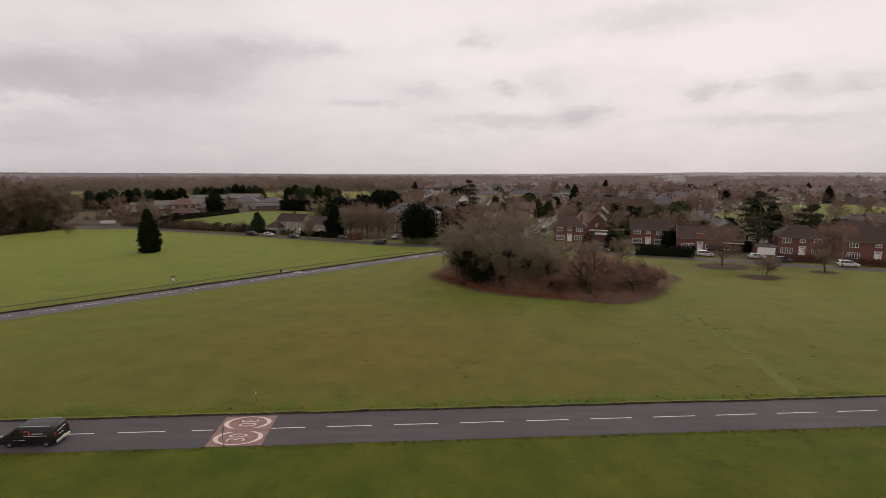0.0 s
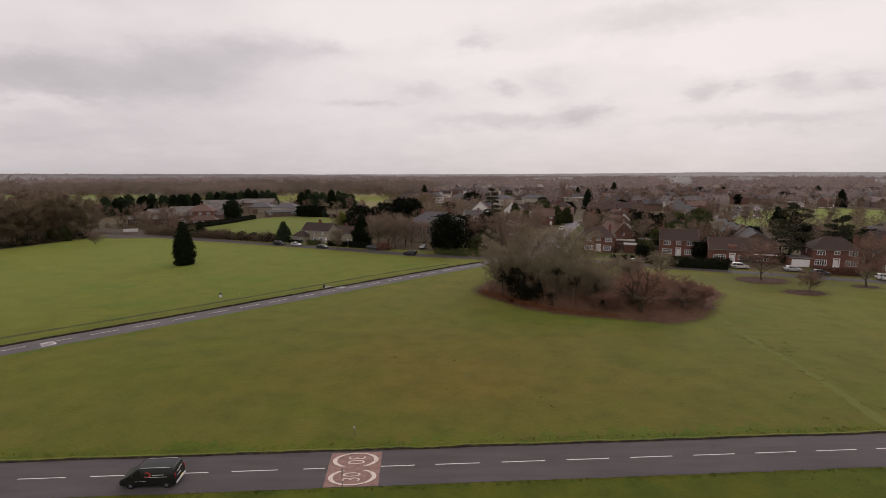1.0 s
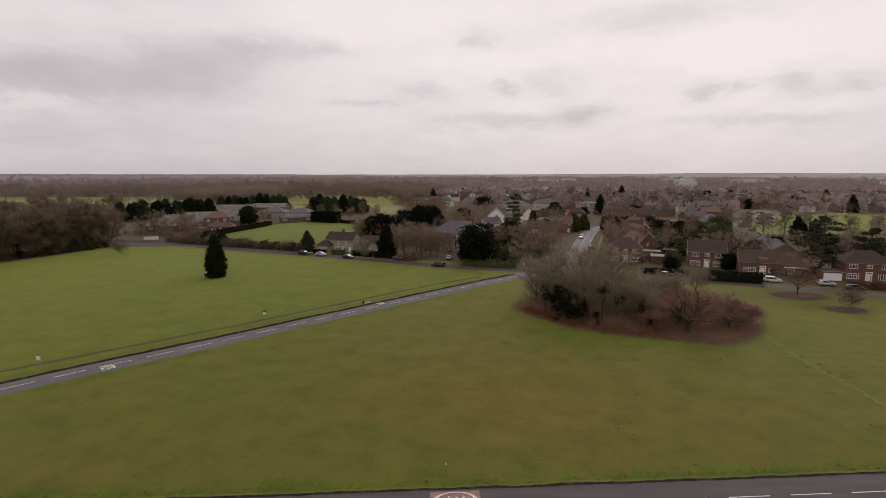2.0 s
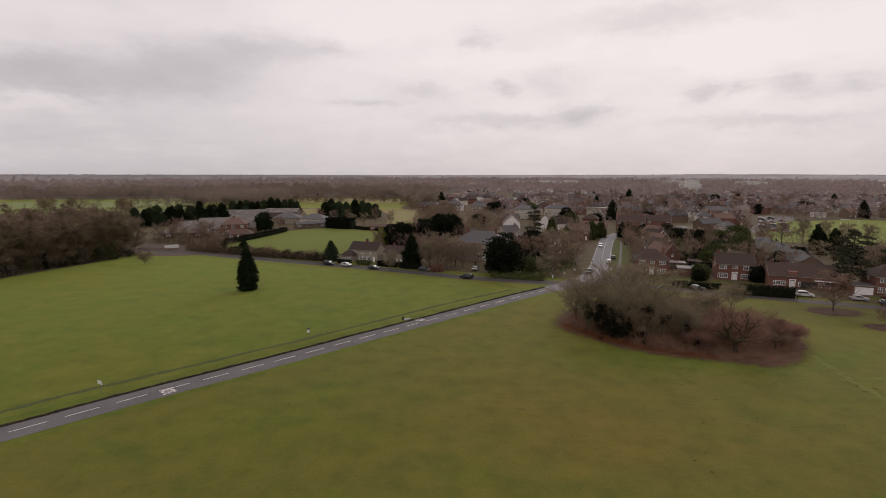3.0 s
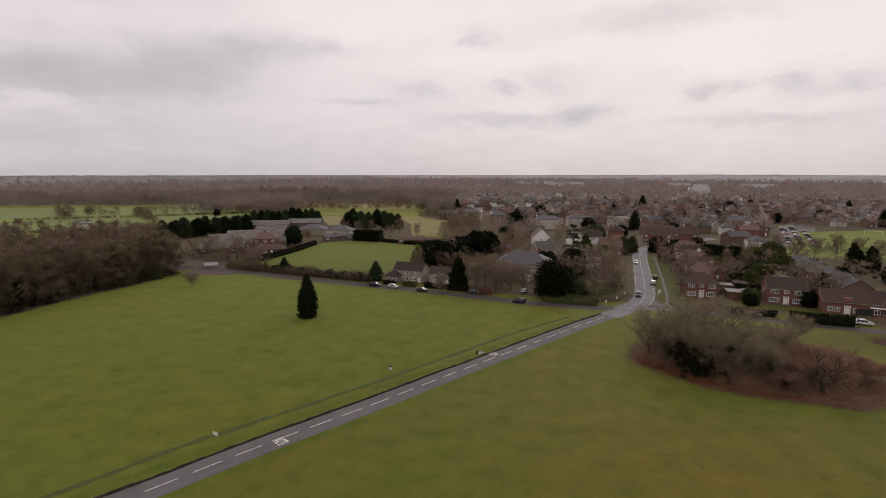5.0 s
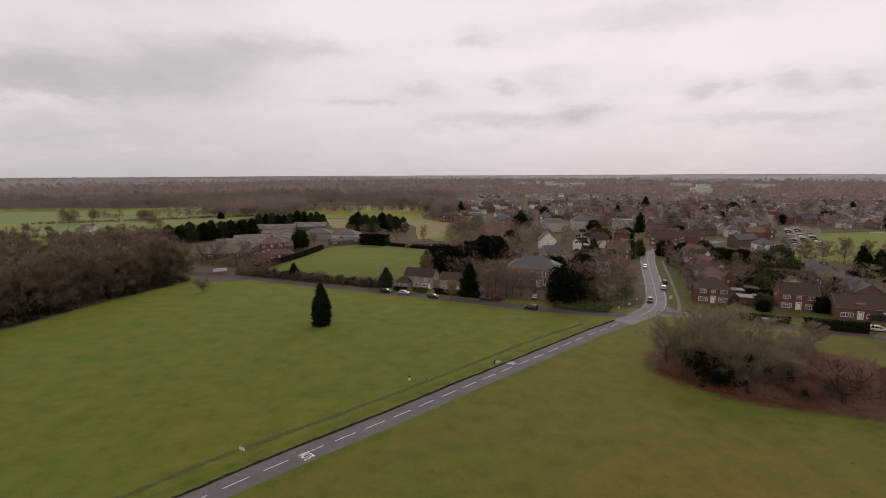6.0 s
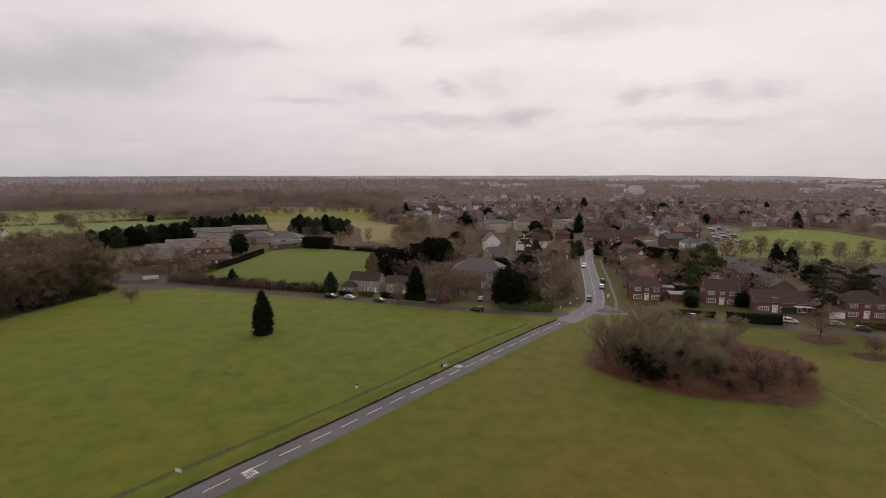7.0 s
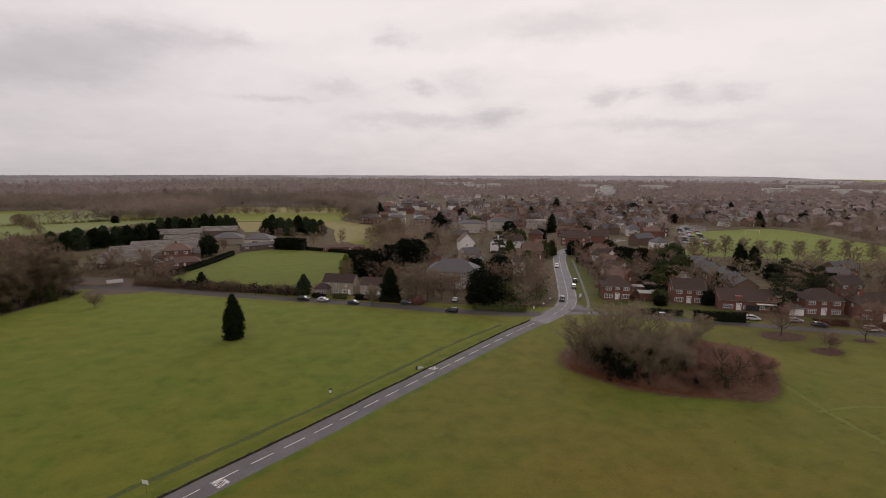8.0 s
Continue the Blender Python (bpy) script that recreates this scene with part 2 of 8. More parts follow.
GRASS = grass_mat("rough_grass", [(0.0840, 0.0890, 0.0140), (0.1030, 0.1040, 0.0175), (0.1170, 0.1130, 0.0215)], (1.11, 0.98, 1.05), (0.86, 1.0, 0.80), 0.021, rank=(((-8, 60), (46, 20), (1.14, 0.97, 1.0)), ((80, 119), (52, 17), (0.66, 0.57, 0.78)), ((20, 86), (34, 9), (0.84, 1.06, 0.78)), ((72, 64), (32, 16), (0.88, 0.92, 0.9)), ((-60, 62), (40, 14), (0.92, 1.03, 0.85))))
FIELD = grass_mat("meadow_grass", [(0.0790, 0.0990, 0.0130), (0.1010, 0.1190, 0.0165), (0.1190, 0.1300, 0.0210)], (1.10, 0.99, 0.95), (0.78, 0.95, 0.72), 0.018, 0.018, 33, sheen=0.95)
DEEP = grass_mat("thick_verge_grass", [(0.0520, 0.0680, 0.0050), (0.0680, 0.0830, 0.0070), (0.0880, 0.0990, 0.0100)], (1.1, 0.98, 0.9), (0.80, 0.95, 0.8), 0.03, sheen=0.28, clump=0.78)
LUSH = grass_mat("verge_grass", [(0.0660, 0.0880, 0.0100), (0.0880, 0.1080, 0.0135), (0.1080, 0.1220, 0.0180)], (1.06, 0.96, 0.95), (0.85, 1.0, 0.8), 0.03)
PITCH = grass_mat("mown_pitch_grass", [(0.0742, 0.0916, 0.0136), (0.0866, 0.1040, 0.0174), (0.0977, 0.1114, 0.0210)], (0.92, 0.9, 0.95), (1.05, 1.0, 0.9), 0.02, 0.03, 70)
PASTURE = grass_mat("far_pasture_grass", [(0.125, 0.160, 0.062), (0.150, 0.185, 0.072), (0.175, 0.205, 0.085)], (1.1, 0.96, 0.95), (0.95, 1.0, 0.9), 0.01, sheen=0.1)
STUBBLE = grass_mat("yellowed_field_grass", [(0.1800, 0.1620, 0.0720), (0.2025, 0.1800, 0.0810), (0.2250, 0.1980, 0.0900)], (1.05, 0.92, 0.9), (0.92, 1.0, 0.9), 0.012, sheen=0.1)
GARDEN = grass_mat("garden_ground", [(0.0633, 0.0493, 0.0330), (0.0887, 0.0700, 0.0441), (0.0971, 0.0890, 0.0413)], (1.1, 0.95, 0.9), (0.8, 1.0, 0.7), 0.03, sheen=0.0)
WOODLAND = grass_mat("woodland_ground", [(0.075, 0.062, 0.050), (0.100, 0.084, 0.068), (0.125, 0.108, 0.084)], (1.1, 0.94, 0.9), (0.85, 1.0, 0.9), 0.012, sheen=0.0)
DITCH = mat("ditch_grass", [(0.045, 0.058, 0.016), (0.075, 0.085, 0.02)], 1.4, rough=0.95)
WORN = mat("worn_path_grass", [(0.100, 0.112, 0.017), (0.135, 0.136, 0.026)], 0.8, rough=0.95, bump=0.05)
LITTER = mat("leaf_litter", [(0.0624, 0.0328, 0.0203), (0.0975, 0.0530, 0.0328), (0.1170, 0.0780, 0.0390)], 0.9, rough=0.95, bump=0.1, bump_scale=4, big=0.12, big_cols=[(0.9, 0.8, 0.75), (1.1, 1.05, 1.0)])
SOIL = mat("dark_verge_soil", [(0.014, 0.010, 0.008), (0.03, 0.022, 0.014), (0.06, 0.055, 0.02)], 1.6, rough=0.95, bump=0.05)
BAREEARTH = mat("bare_earth", [(0.0720, 0.0540, 0.0396), (0.1152, 0.0900, 0.0684)], 0.5, rough=0.95, bump=0.06)
ASPHALT = mat("asphalt", [(0.0740, 0.0640, 0.0655), (0.0830, 0.0724, 0.0745), (0.0940, 0.0826, 0.0850)], 1.2, rough=0.85, bump=0.008, bump_scale=60, big=0.10, big_cols=[(0.90, 0.89, 0.88), (1.08, 1.08, 1.09)], stretch=(0.10, 1.0, 1.0, -3.3), spec=0.25)
ROADB = mat("diagonal_road_asphalt", [(0.0936, 0.0846, 0.0864), (0.1206, 0.1098, 0.1116)], 2.2, rough=0.85, bump=0.01, bump_scale=40, big=0.2, big_cols=[(0.88, 0.87, 0.87), (1.12, 1.12, 1.12)], spec=0.4)
PALEROAD = mat("pale_asphalt", [(0.1320, 0.1216, 0.1280), (0.1720, 0.1600, 0.1680)], 1.2, rough=0.8, bump=0.008, bump_scale=30, big=0.1, big_cols=[(0.88, 0.87, 0.87), (1.12, 1.12, 1.12)], spec=0.25)
LANE = mat("lane_asphalt", [(0.0483, 0.0416, 0.0402), (0.0671, 0.0590, 0.0577)], 1.5, rough=0.8, bump=0.01, bump_scale=30, big=0.1, big_cols=[(0.85, 0.84, 0.84), (1.15, 1.12, 1.1)])
FOOTWAY = mat("grey_footway", [(0.1125, 0.1050, 0.1013), (0.1500, 0.1425, 0.1350)], 1.0, rough=0.9)
LEAFRING = mat("dark_fallen_leaves", [(0.045, 0.020, 0.013), (0.070, 0.034, 0.022), (0.085, 0.050, 0.026)], 0.9, rough=0.95, bump=0.08, bump_scale=4)
FRONTLAWN = grass_mat("front_lawn_grass", [(0.0527, 0.0612, 0.0136), (0.0697, 0.0765, 0.0187), (0.0850, 0.0867, 0.0255)], (1.12, 0.96, 0.9), (0.85, 0.95, 0.8), 0.05, sheen=0.0)
KERB = mat("kerb_concrete", [(0.22, 0.21, 0.205), (0.30, 0.285, 0.28)], 2.0, rough=0.9)
PAINT = mat("worn_road_paint", [(0.40, 0.38, 0.36), (0.62, 0.59, 0.57), (0.68, 0.65, 0.62)], 2.6, rough=0.7, stops=[0.3, 0.45, 0.7])
REDPATCH = mat("terracotta_surfacing", [(0.19, 0.115, 0.098), (0.25, 0.15, 0.128), (0.29, 0.185, 0.16)], 1.8, rough=0.85, bump=0.006, bump_scale=30)
ROUNDEL = mat("worn_roundel_paint", [(0.34, 0.235, 0.19), (0.60, 0.50, 0.44), (0.68, 0.60, 0.54)], 3.0, rough=0.7, stops=[0.32, 0.42, 0.7])

BARK = mat("winter_bark", [(0.0638, 0.0510, 0.0375), (0.1087, 0.0885, 0.0645)], 1.5, rough=0.95, bump=0.03, obrand=0.2)
TWIG = mat("bare_twigs", [(0.162, 0.113, 0.084), (0.242, 0.174, 0.132)], 0.5, rough=0.95, island=0.3, obrand=0.16, thin=0.5)
TWIG_RED = mat("reddish_bare_twigs", [(0.1763, 0.1118, 0.0808), (0.2537, 0.1651, 0.1238)], 0.5, rough=0.95, island=0.3, obrand=0.15, thin=0.5)
TWIG_MOSS = mat("lichen_covered_twigs", [(0.2042, 0.1656, 0.1078), (0.3040, 0.2484, 0.1686)], 0.5, rough=0.95, island=0.3, obrand=0.12, thin=0.5)
# far crowns: the lightening of distance haze is put into the twig colour
FARTWIG = mat("hazed_far_twigs", [(0.2703, 0.2180, 0.2081), (0.3533, 0.2889, 0.2794)], 0.02, rough=1.0, island=0.14, big=0.006, big_cols=[(0.88, 0.88, 0.86), (1.12, 1.08, 1.05)], thin=0.5)
PALETWIG = mat("pale_copse_twigs", [(0.195, 0.152, 0.104), (0.285, 0.228, 0.162)], 0.5, rough=0.95, island=0.3, obrand=0.12, thin=0.5)
COPSETWIG = mat("purplish_thorn_twigs", [(0.1978, 0.1104, 0.0805), (0.2967, 0.1748, 0.1311)], 0.5, rough=0.95, island=0.3, obrand=0.12, thin=0.5)
CEDARLEAF = mat("cedar_needles", [(0.032, 0.034, 0.019), (0.068, 0.070, 0.040)], 0.8, rough=0.8, island=0.4, thin=0.3, spec=0.1)
WOODTWIG = mat("dark_wood_twigs", [(0.124, 0.092, 0.056), (0.204, 0.155, 0.097)], 0.4, rough=0.95, island=0.3, obrand=0.2, thin=0.4)
# paler than the near wood's twigs, with some distance haze in the colour
WOODFAR = mat("hazed_wood_twigs", [(0.1980, 0.1594, 0.1336), (0.2660, 0.2182, 0.1857)], 0.02, rough=1.0, island=0.2, big=0.006, big_cols=[(0.82, 0.82, 0.80), (1.14, 1.10, 1.06)], thin=0.5)
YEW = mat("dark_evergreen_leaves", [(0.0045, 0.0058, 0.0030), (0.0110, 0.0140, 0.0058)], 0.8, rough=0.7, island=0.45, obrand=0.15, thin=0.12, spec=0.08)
SPRUCE = mat("conifer_foliage", [(0.0070, 0.0118, 0.0046), (0.0180, 0.0262, 0.0090)], 0.9, rough=0.75, island=0.4, obrand=0.15, thin=0.2, spec=0.08)
PINE = mat("pine_foliage", [(0.0245, 0.0403, 0.0158), (0.0475, 0.0662, 0.0259)], 0.5, rough=0.8, island=0.4, obrand=0.2, thin=0.3)
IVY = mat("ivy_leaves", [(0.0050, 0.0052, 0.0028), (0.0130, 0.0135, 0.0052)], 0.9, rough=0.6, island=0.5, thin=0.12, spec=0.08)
OLIVE = mat("olive_shrub_leaves", [(0.0400, 0.0480, 0.0128), (0.0704, 0.0784, 0.0208)], 0.9, rough=0.75, island=0.35, obrand=0.25, thin=0.3)
YELLOWLEAF = mat("golden_conifer_foliage", [(0.12, 0.14, 0.02), (0.19, 0.20, 0.035)], 0.9, rough=0.75, island=0.3, thin=0.3)
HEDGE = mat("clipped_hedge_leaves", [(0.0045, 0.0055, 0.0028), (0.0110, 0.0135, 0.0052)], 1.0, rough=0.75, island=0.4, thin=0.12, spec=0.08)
BEECH = mat("brown_beech_hedge_leaves", [(0.075, 0.034, 0.022), (0.125, 0.060, 0.038)], 1.0, rough=0.8, island=0.35, thin=0.3)
BRAMBLE = mat("bramble_stems", [(0.2238, 0.1270, 0.0847), (0.3508, 0.2154, 0.1475)], 0.6, rough=0.95, island=0.35, thin=0.5)

BRICK = mat("red_brick", [(0.125, 0.056, 0.041), (0.168, 0.079, 0.059), (0.205, 0.103, 0.079)], 2.5, rough=0.9, bump=0.01, bump_scale=14, obrand=0.15, stretch=(1, 1, 3))
BROWNBRICK = mat("brown_brick", [(0.125, 0.080, 0.060), (0.175, 0.118, 0.09)], 2.2, rough=0.9, bump=0.01, bump_scale=14, obrand=0.2, stretch=(1, 1, 3))
STONE = mat("grey_flint_wall", [(0.2431, 0.2100, 0.1602), (0.3426, 0.2984, 0.2375)], 1.6, rough=0.9, bump=0.02, bump_scale=8, obrand=0.1)
RENDER = mat("cream_render", [(0.3900, 0.3510, 0.2925), (0.5070, 0.4680, 0.3997)], 0.7, rough=0.9, obrand=0.12)
WHITEWALL = mat("white_painted_wall", [(0.62, 0.59, 0.56), (0.76, 0.73, 0.70)], 0.6, rough=0.85, obrand=0.08)
TILE = mat("brown_clay_tiles", [(0.041, 0.026, 0.021), (0.070, 0.046, 0.038)], 3.0, rough=0.85, bump=0.03, bump_scale=7, obrand=0.22, stretch=(1, 1, 4))
REDTILE = mat("red_clay_tiles", [(0.105, 0.064, 0.052), (0.155, 0.096, 0.078)], 3.0, rough=0.85, bump=0.03, bump_scale=7, obrand=0.22, stretch=(1, 1, 4))
SLATE = mat("grey_slate_roof", [(0.0703, 0.0644, 0.0678), (0.1033, 0.0959, 0.0991)], 2.5, rough=0.7, bump=0.02, bump_scale=7, obrand=0.15, stretch=(1, 1, 4))
SHEET = mat("corrugated_grey_sheet", [(0.0540, 0.0465, 0.0420), (0.1125, 0.0960, 0.0840), (0.2250, 0.1950, 0.1725)], 0.22, rough=0.8, bump=0.05, bump_scale=3, obrand=0.15, stretch=(1, 6, 1, 20))
WHITE = mat("white_gloss_paint", [(0.74, 0.72, 0.70), (0.84, 0.82, 0.80)], 1.5, rough=0.5)
GLASS = glass_mat("window_glass", (0.03, 0.032, 0.035))
CARGLASS = glass_mat("car_glass", (0.012, 0.013, 0.015), 0.04)
BLACKPAINT = mat("black_car_paint", [(0.008, 0.008, 0.009), (0.012, 0.012, 0.013)], 1.0, rough=0.4, spec=0.35, coat=0.15)
SILVERPAINT = mat("silver_car_paint", [(0.40, 0.40, 0.41), (0.48, 0.48, 0.49)], 1.0, rough=0.35, metal=0.3, coat=0.5)
WHITEPAINT = mat("white_car_paint", [(0.62, 0.61, 0.60), (0.70, 0.69, 0.68)], 1.0, rough=0.3, coat=0.5)
DARKPAINT = mat("dark_grey_car_paint", [(0.025, 0.026, 0.03), (0.04, 0.041, 0.046)], 1.0, rough=0.3, coat=0.5)
REDPAINT = mat("red_car_paint", [(0.22, 0.022, 0.018), (0.28, 0.035, 0.028)], 1.0, rough=0.3, coat=0.5)
TYRE = mat("rubber_tyre", [(0.012, 0.012, 0.012), (0.022, 0.022, 0.022)], 4.0, rough=0.9)
RIM = mat("alloy_rim", [(0.32, 0.32, 0.33), (0.42, 0.42, 0.43)], 4.0, rough=0.35, metal=0.8)
LAMPRED = mat("red_lamp_lens", [(0.28, 0.012, 0.01), (0.36, 0.02, 0.015)], 3.0, rough=0.2)
LAMPCLEAR = mat("clear_lamp_lens", [(0.5, 0.5, 0.5), (0.62, 0.62, 0.62)], 3.0, rough=0.15)
PLASTIC = mat("black_plastic_trim", [(0.02, 0.02, 0.02), (0.035, 0.035, 0.035)], 3.0, rough=0.6)
LOGORED = mat("red_vinyl", [(0.42, 0.04, 0.035), (0.5, 0.06, 0.05)], 3.0, rough=0.4)
LOGOWHITE = mat("white_vinyl", [(0.55, 0.55, 0.55), (0.65, 0.65, 0.65)], 3.0, rough=0.4)
STEEL = mat("grey_galvanised_steel", [(0.16, 0.16, 0.165), (0.24, 0.24, 0.245)], 2.0, rough=0.5, metal=0.5)
TIMBER = mat("weathered_timber", [(0.10, 0.075, 0.055), (0.16, 0.125, 0.095)], 1.5, rough=0.9, stretch=(1, 1, 0.2))
SIGNWHITE = mat("white_sign_plate", [(0.58, 0.57, 0.55), (0.68, 0.67, 0.65)], 2.0, rough=0.4)
SIGNYELLOW = mat("yellow_sign_plate", [(0.55, 0.42, 0.05), (0.62, 0.50, 0.07)], 2.0, rough=0.4)
CONCRETE = mat("pale_concrete", [(0.2108, 0.1984, 0.1860), (0.2852, 0.2728, 0.2542)], 1.2, rough=0.9, bump=0.01)
# both hill ranges: the grey of distance haze is put into the base colour
HAZE = mat("hazed_far_hill", [(0.2090, 0.1903, 0.1922), (0.2456, 0.2246, 0.2278), (0.2717, 0.2529, 0.2560)], 0.012, rough=1.0, big=0.0035, big_cols=[(0.85, 0.86, 0.88), (1.1, 1.1, 1.1)])
HAZE_WEST = mat("hazed_west_hill", [(0.1450, 0.1296, 0.1270), (0.1741, 0.1567, 0.1549), (0.1982, 0.1810, 0.1807)], 0.012, rough=1.0, big=0.0035, big_cols=[(0.85, 0.86, 0.88), (1.1, 1.1, 1.1)])
# brick and roofs greyed beyond the near ones: distance haze in their colour
FARBRICK = mat("hazed_brick_walls", [(0.1936, 0.1452, 0.1276), (0.2816, 0.2244, 0.1980)], 0.05, rough=0.95, island=0.35)
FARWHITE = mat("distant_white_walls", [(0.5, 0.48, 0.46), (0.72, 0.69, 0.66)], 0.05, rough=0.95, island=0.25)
FARROOF = mat("hazed_roofs", [(0.1485, 0.1155, 0.1078), (0.2310, 0.1815, 0.1672)], 0.05, rough=0.9, island=0.4)


# ---- builders ----
def mesh_from(name, V, F, mats, index=None):
    """A mesh from arrays of corners and of equal-sided faces (or a list of such face arrays)."""
    me = bpy.data.meshes.new(name)
    V = np.asarray(V, dtype=np.float32)
    groups = F if isinstance(F, list) and isinstance(F[0], np.ndarray) else [F]
    groups = [np.asarray(g, dtype=np.int32) for g in groups if len(g)]
    loops = np.concatenate([g.ravel() for g in groups])
    totals = np.concatenate([np.full(len(g), g.shape[1], dtype=np.int32) for g in groups])
    starts = np.concatenate([[0], np.cumsum(totals)[:-1]]).astype(np.int32)
    me.vertices.add(len(V))
    me.vertices.foreach_set("co", V.ravel())
    me.loops.add(len(loops))
    me.loops.foreach_set("vertex_index", loops)
    me.polygons.add(len(totals))
    me.polygons.foreach_set("loop_start", starts)
    me.polygons.foreach_set("loop_total", totals)
    for m in (mats if isinstance(mats, (list, tuple)) else [mats]):
        me.materials.append(m)
    if index is not None:
        me.polygons.foreach_set("material_index", np.asarray(index, dtype=np.int32))
    me.update(calc_edges=True)
    return me


def put(name, me, parent=None, label="", m=None):
    ob = new(name, me)
    if parent is not None:
        ob.parent = parent
    if m is not None:
        ob.matrix_basis = m
    if label:
        ob["label"] = label
    return ob


def part(name, bm, material, parent=None, label=""):
    """Links a bmesh as one mesh object under a thing or a part."""
    me = bpy.data.meshes.new(name)
    bmesh.ops.recalc_face_normals(bm, faces=bm.faces)
    bm.to_mesh(me)
    bm.free()
    for m in (material if isinstance(material, (list, tuple)) else [material]):
        me.materials.append(m)
    return put(name, me, parent, label)


def thing(name, label, category, group="", kind=""):
    return tagged(new(name), label, category, group, kind)


def box(bm, x0, x1, y0, y1, z0, z1, mi=0):
    v = [bm.verts.new(p) for p in ((x0, y0, z0), (x1, y0, z0), (x1, y1, z0), (x0, y1, z0), (x0, y0, z1), (x1, y0, z1), (x1, y1, z1), (x0, y1, z1))]
    for f in ((0, 3, 2, 1), (4, 5, 6, 7), (0, 1, 5, 4), (1, 2, 6, 5), (2, 3, 7, 6), (3, 0, 4, 7)):
        bm.faces.new([v[i] for i in f]).material_index = mi
    return v


def boxes(*rows):
    bm = bmesh.new()
    for r in rows:
        box(bm, *r)
    return bm


def bevelled(bm, w, seg=1):
    bmesh.ops.bevel(bm, geom=bm.edges[:], offset=w, segments=seg, affect="EDGES", profile=0.5)
    return bm


def spot(x, y, rz=0.0, s=1.0, z=0.0, sz=None):
    return Matrix.LocRotScale((x, y, z), Euler((0, 0, radians(rz))), (s, s, sz or s))


def smooth_line(pts, step=2.0, closed=False):
    """A Catmull-Rom line through plan points, at even steps."""
    P = [Vector(p) for p in pts]
    n = len(P)
    out = []
    for i in range(n if closed else n - 1):
        if closed:
            a, b, c, d = P[(i - 1) % n], P[i], P[(i + 1) % n], P[(i + 2) % n]
        else:
            b, c = P[i], P[i + 1]
            a = P[i - 1] if i else b * 2 - c
            d = P[i + 2] if i + 2 < n else c * 2 - b
        k = max(1, int((c - b).length / step))
        for j in range(k):
            t = j / k
            out.append(0.5 * ((2 * b) + (c - a) * t + (2 * a - 5 * b + 4 * c - d) * t * t + (3 * b - a - 3 * c + d) * t ** 3))
    if not closed:
        out.append(P[-1])
    return out


def sides(line):
    out = []
    for i, p in enumerate(line):
        d = (line[min(i + 1, len(line) - 1)] - line[max(i - 1, 0)]).normalized()
        out.append(Vector((-d.y, d.x)))
    return out


def ribbon(name, pts, left, right, z, material, ragged=0.0, label="", category="", step=2.0, parent=None, rng=None, crown=0.0):
    """A strip along a plan line from `left` to `right` of it, slightly raised in its middle by crown."""
    line = smooth_line(pts, step)
    nor = sides(line)
    rng = rng or random.Random(len(line))
    V, F = [], []
    cols = 3 if crown else 2
    for i, (p, q) in enumerate(zip(line, nor)):
        a = left + ragged * (rng.random() - 0.5)
        b = -right + ragged * (rng.random() - 0.5)
        row = [p + q * a, p + q * b] if cols == 2 else [p + q * a, p + q * (a + b) / 2, p + q * b]
        for j, w in enumerate(row):
            V.append((w.x, w.y, z + (crown if cols == 3 and j == 1 else 0)))
        if i:
            k = i * cols
            for j in range(cols - 1):
                F.append((k - cols + j, k - cols + j + 1, k + j + 1, k + j))
    ob = put(name, mesh_from(name, V, np.array(F)[:, ::-1], material), parent)
    return tagged(ob, label, category, "", "" if parent else "structure")


def sheet(name, pts, z, material, label, category, ragged=0.0, step=6.0, seed=1):
    """A flat patch of ground inside a closed plan line."""
    line = smooth_line(pts, step, True)
    rng = random.Random(seed)
    bm = bmesh.new()
    c = sum(line, Vector((0, 0))) / len(line)
    vs = []
    for p in line:
        d = (p - c).normalized()
        q = p + d * ragged * (rng.random() - 0.5)
        vs.append(bm.verts.new((q.x, q.y, z)))
    f = bm.faces.new(vs)
    if f.normal.z < 0 or f.calc_area() and (f.normal_update() or f.normal.z < 0):
        f.normal_flip()
    bmesh.ops.triangulate(bm, faces=bm.faces[:])
    me = bpy.data.meshes.new(name)
    bm.to_mesh(me)
    bm.free()
    me.materials.append(material)
    return tagged(put(name, me), label, category, "", "structure")


# ---- plants ----
def unit(a):
    return a / np.maximum(np.linalg.norm(a, axis=1, keepdims=True), 1e-9)


def slivers(P, D, L, W, rng):
    """Thin three-cornered twigs from P along D."""
    S = unit(np.cross(D, rng.normal(size=D.shape))) * (np.asarray(W)[:, None] if np.ndim(W) else W) * 0.5
    n = len(P)
    V = np.empty((n, 3, 3))
    V[:, 0], V[:, 1], V[:, 2] = P - S, P + S, P + D * (np.asarray(L)[:, None] if np.ndim(L) else L)
    return V.reshape(-1, 3), np.arange(3 * n).reshape(-1, 3)


def tube(pts, radii, k):
    pts = np.asarray(pts, float)
    V, F = [], []
    for i, (p, r) in enumerate(zip(pts, radii)):
        d = pts[min(i + 1, len(pts) - 1)] - pts[max(i - 1, 0)]
        d = d / (np.linalg.norm(d) + 1e-9)
        a = np.cross(d, (0.31, 0.95, 0.05))
        a = a / (np.linalg.norm(a) + 1e-9)
        b = np.cross(d, a)
        for j in range(k):
            w = 2 * math.pi * j / k
            V.append(p + r * (a * math.cos(w) + b * math.sin(w)))
        if i:
            for j in range(k):
                F.append(((i - 1) * k + j, (i - 1) * k + (j + 1) % k, i * k + (j + 1) % k, i * k + j))
    return np.array(V), np.array(F)


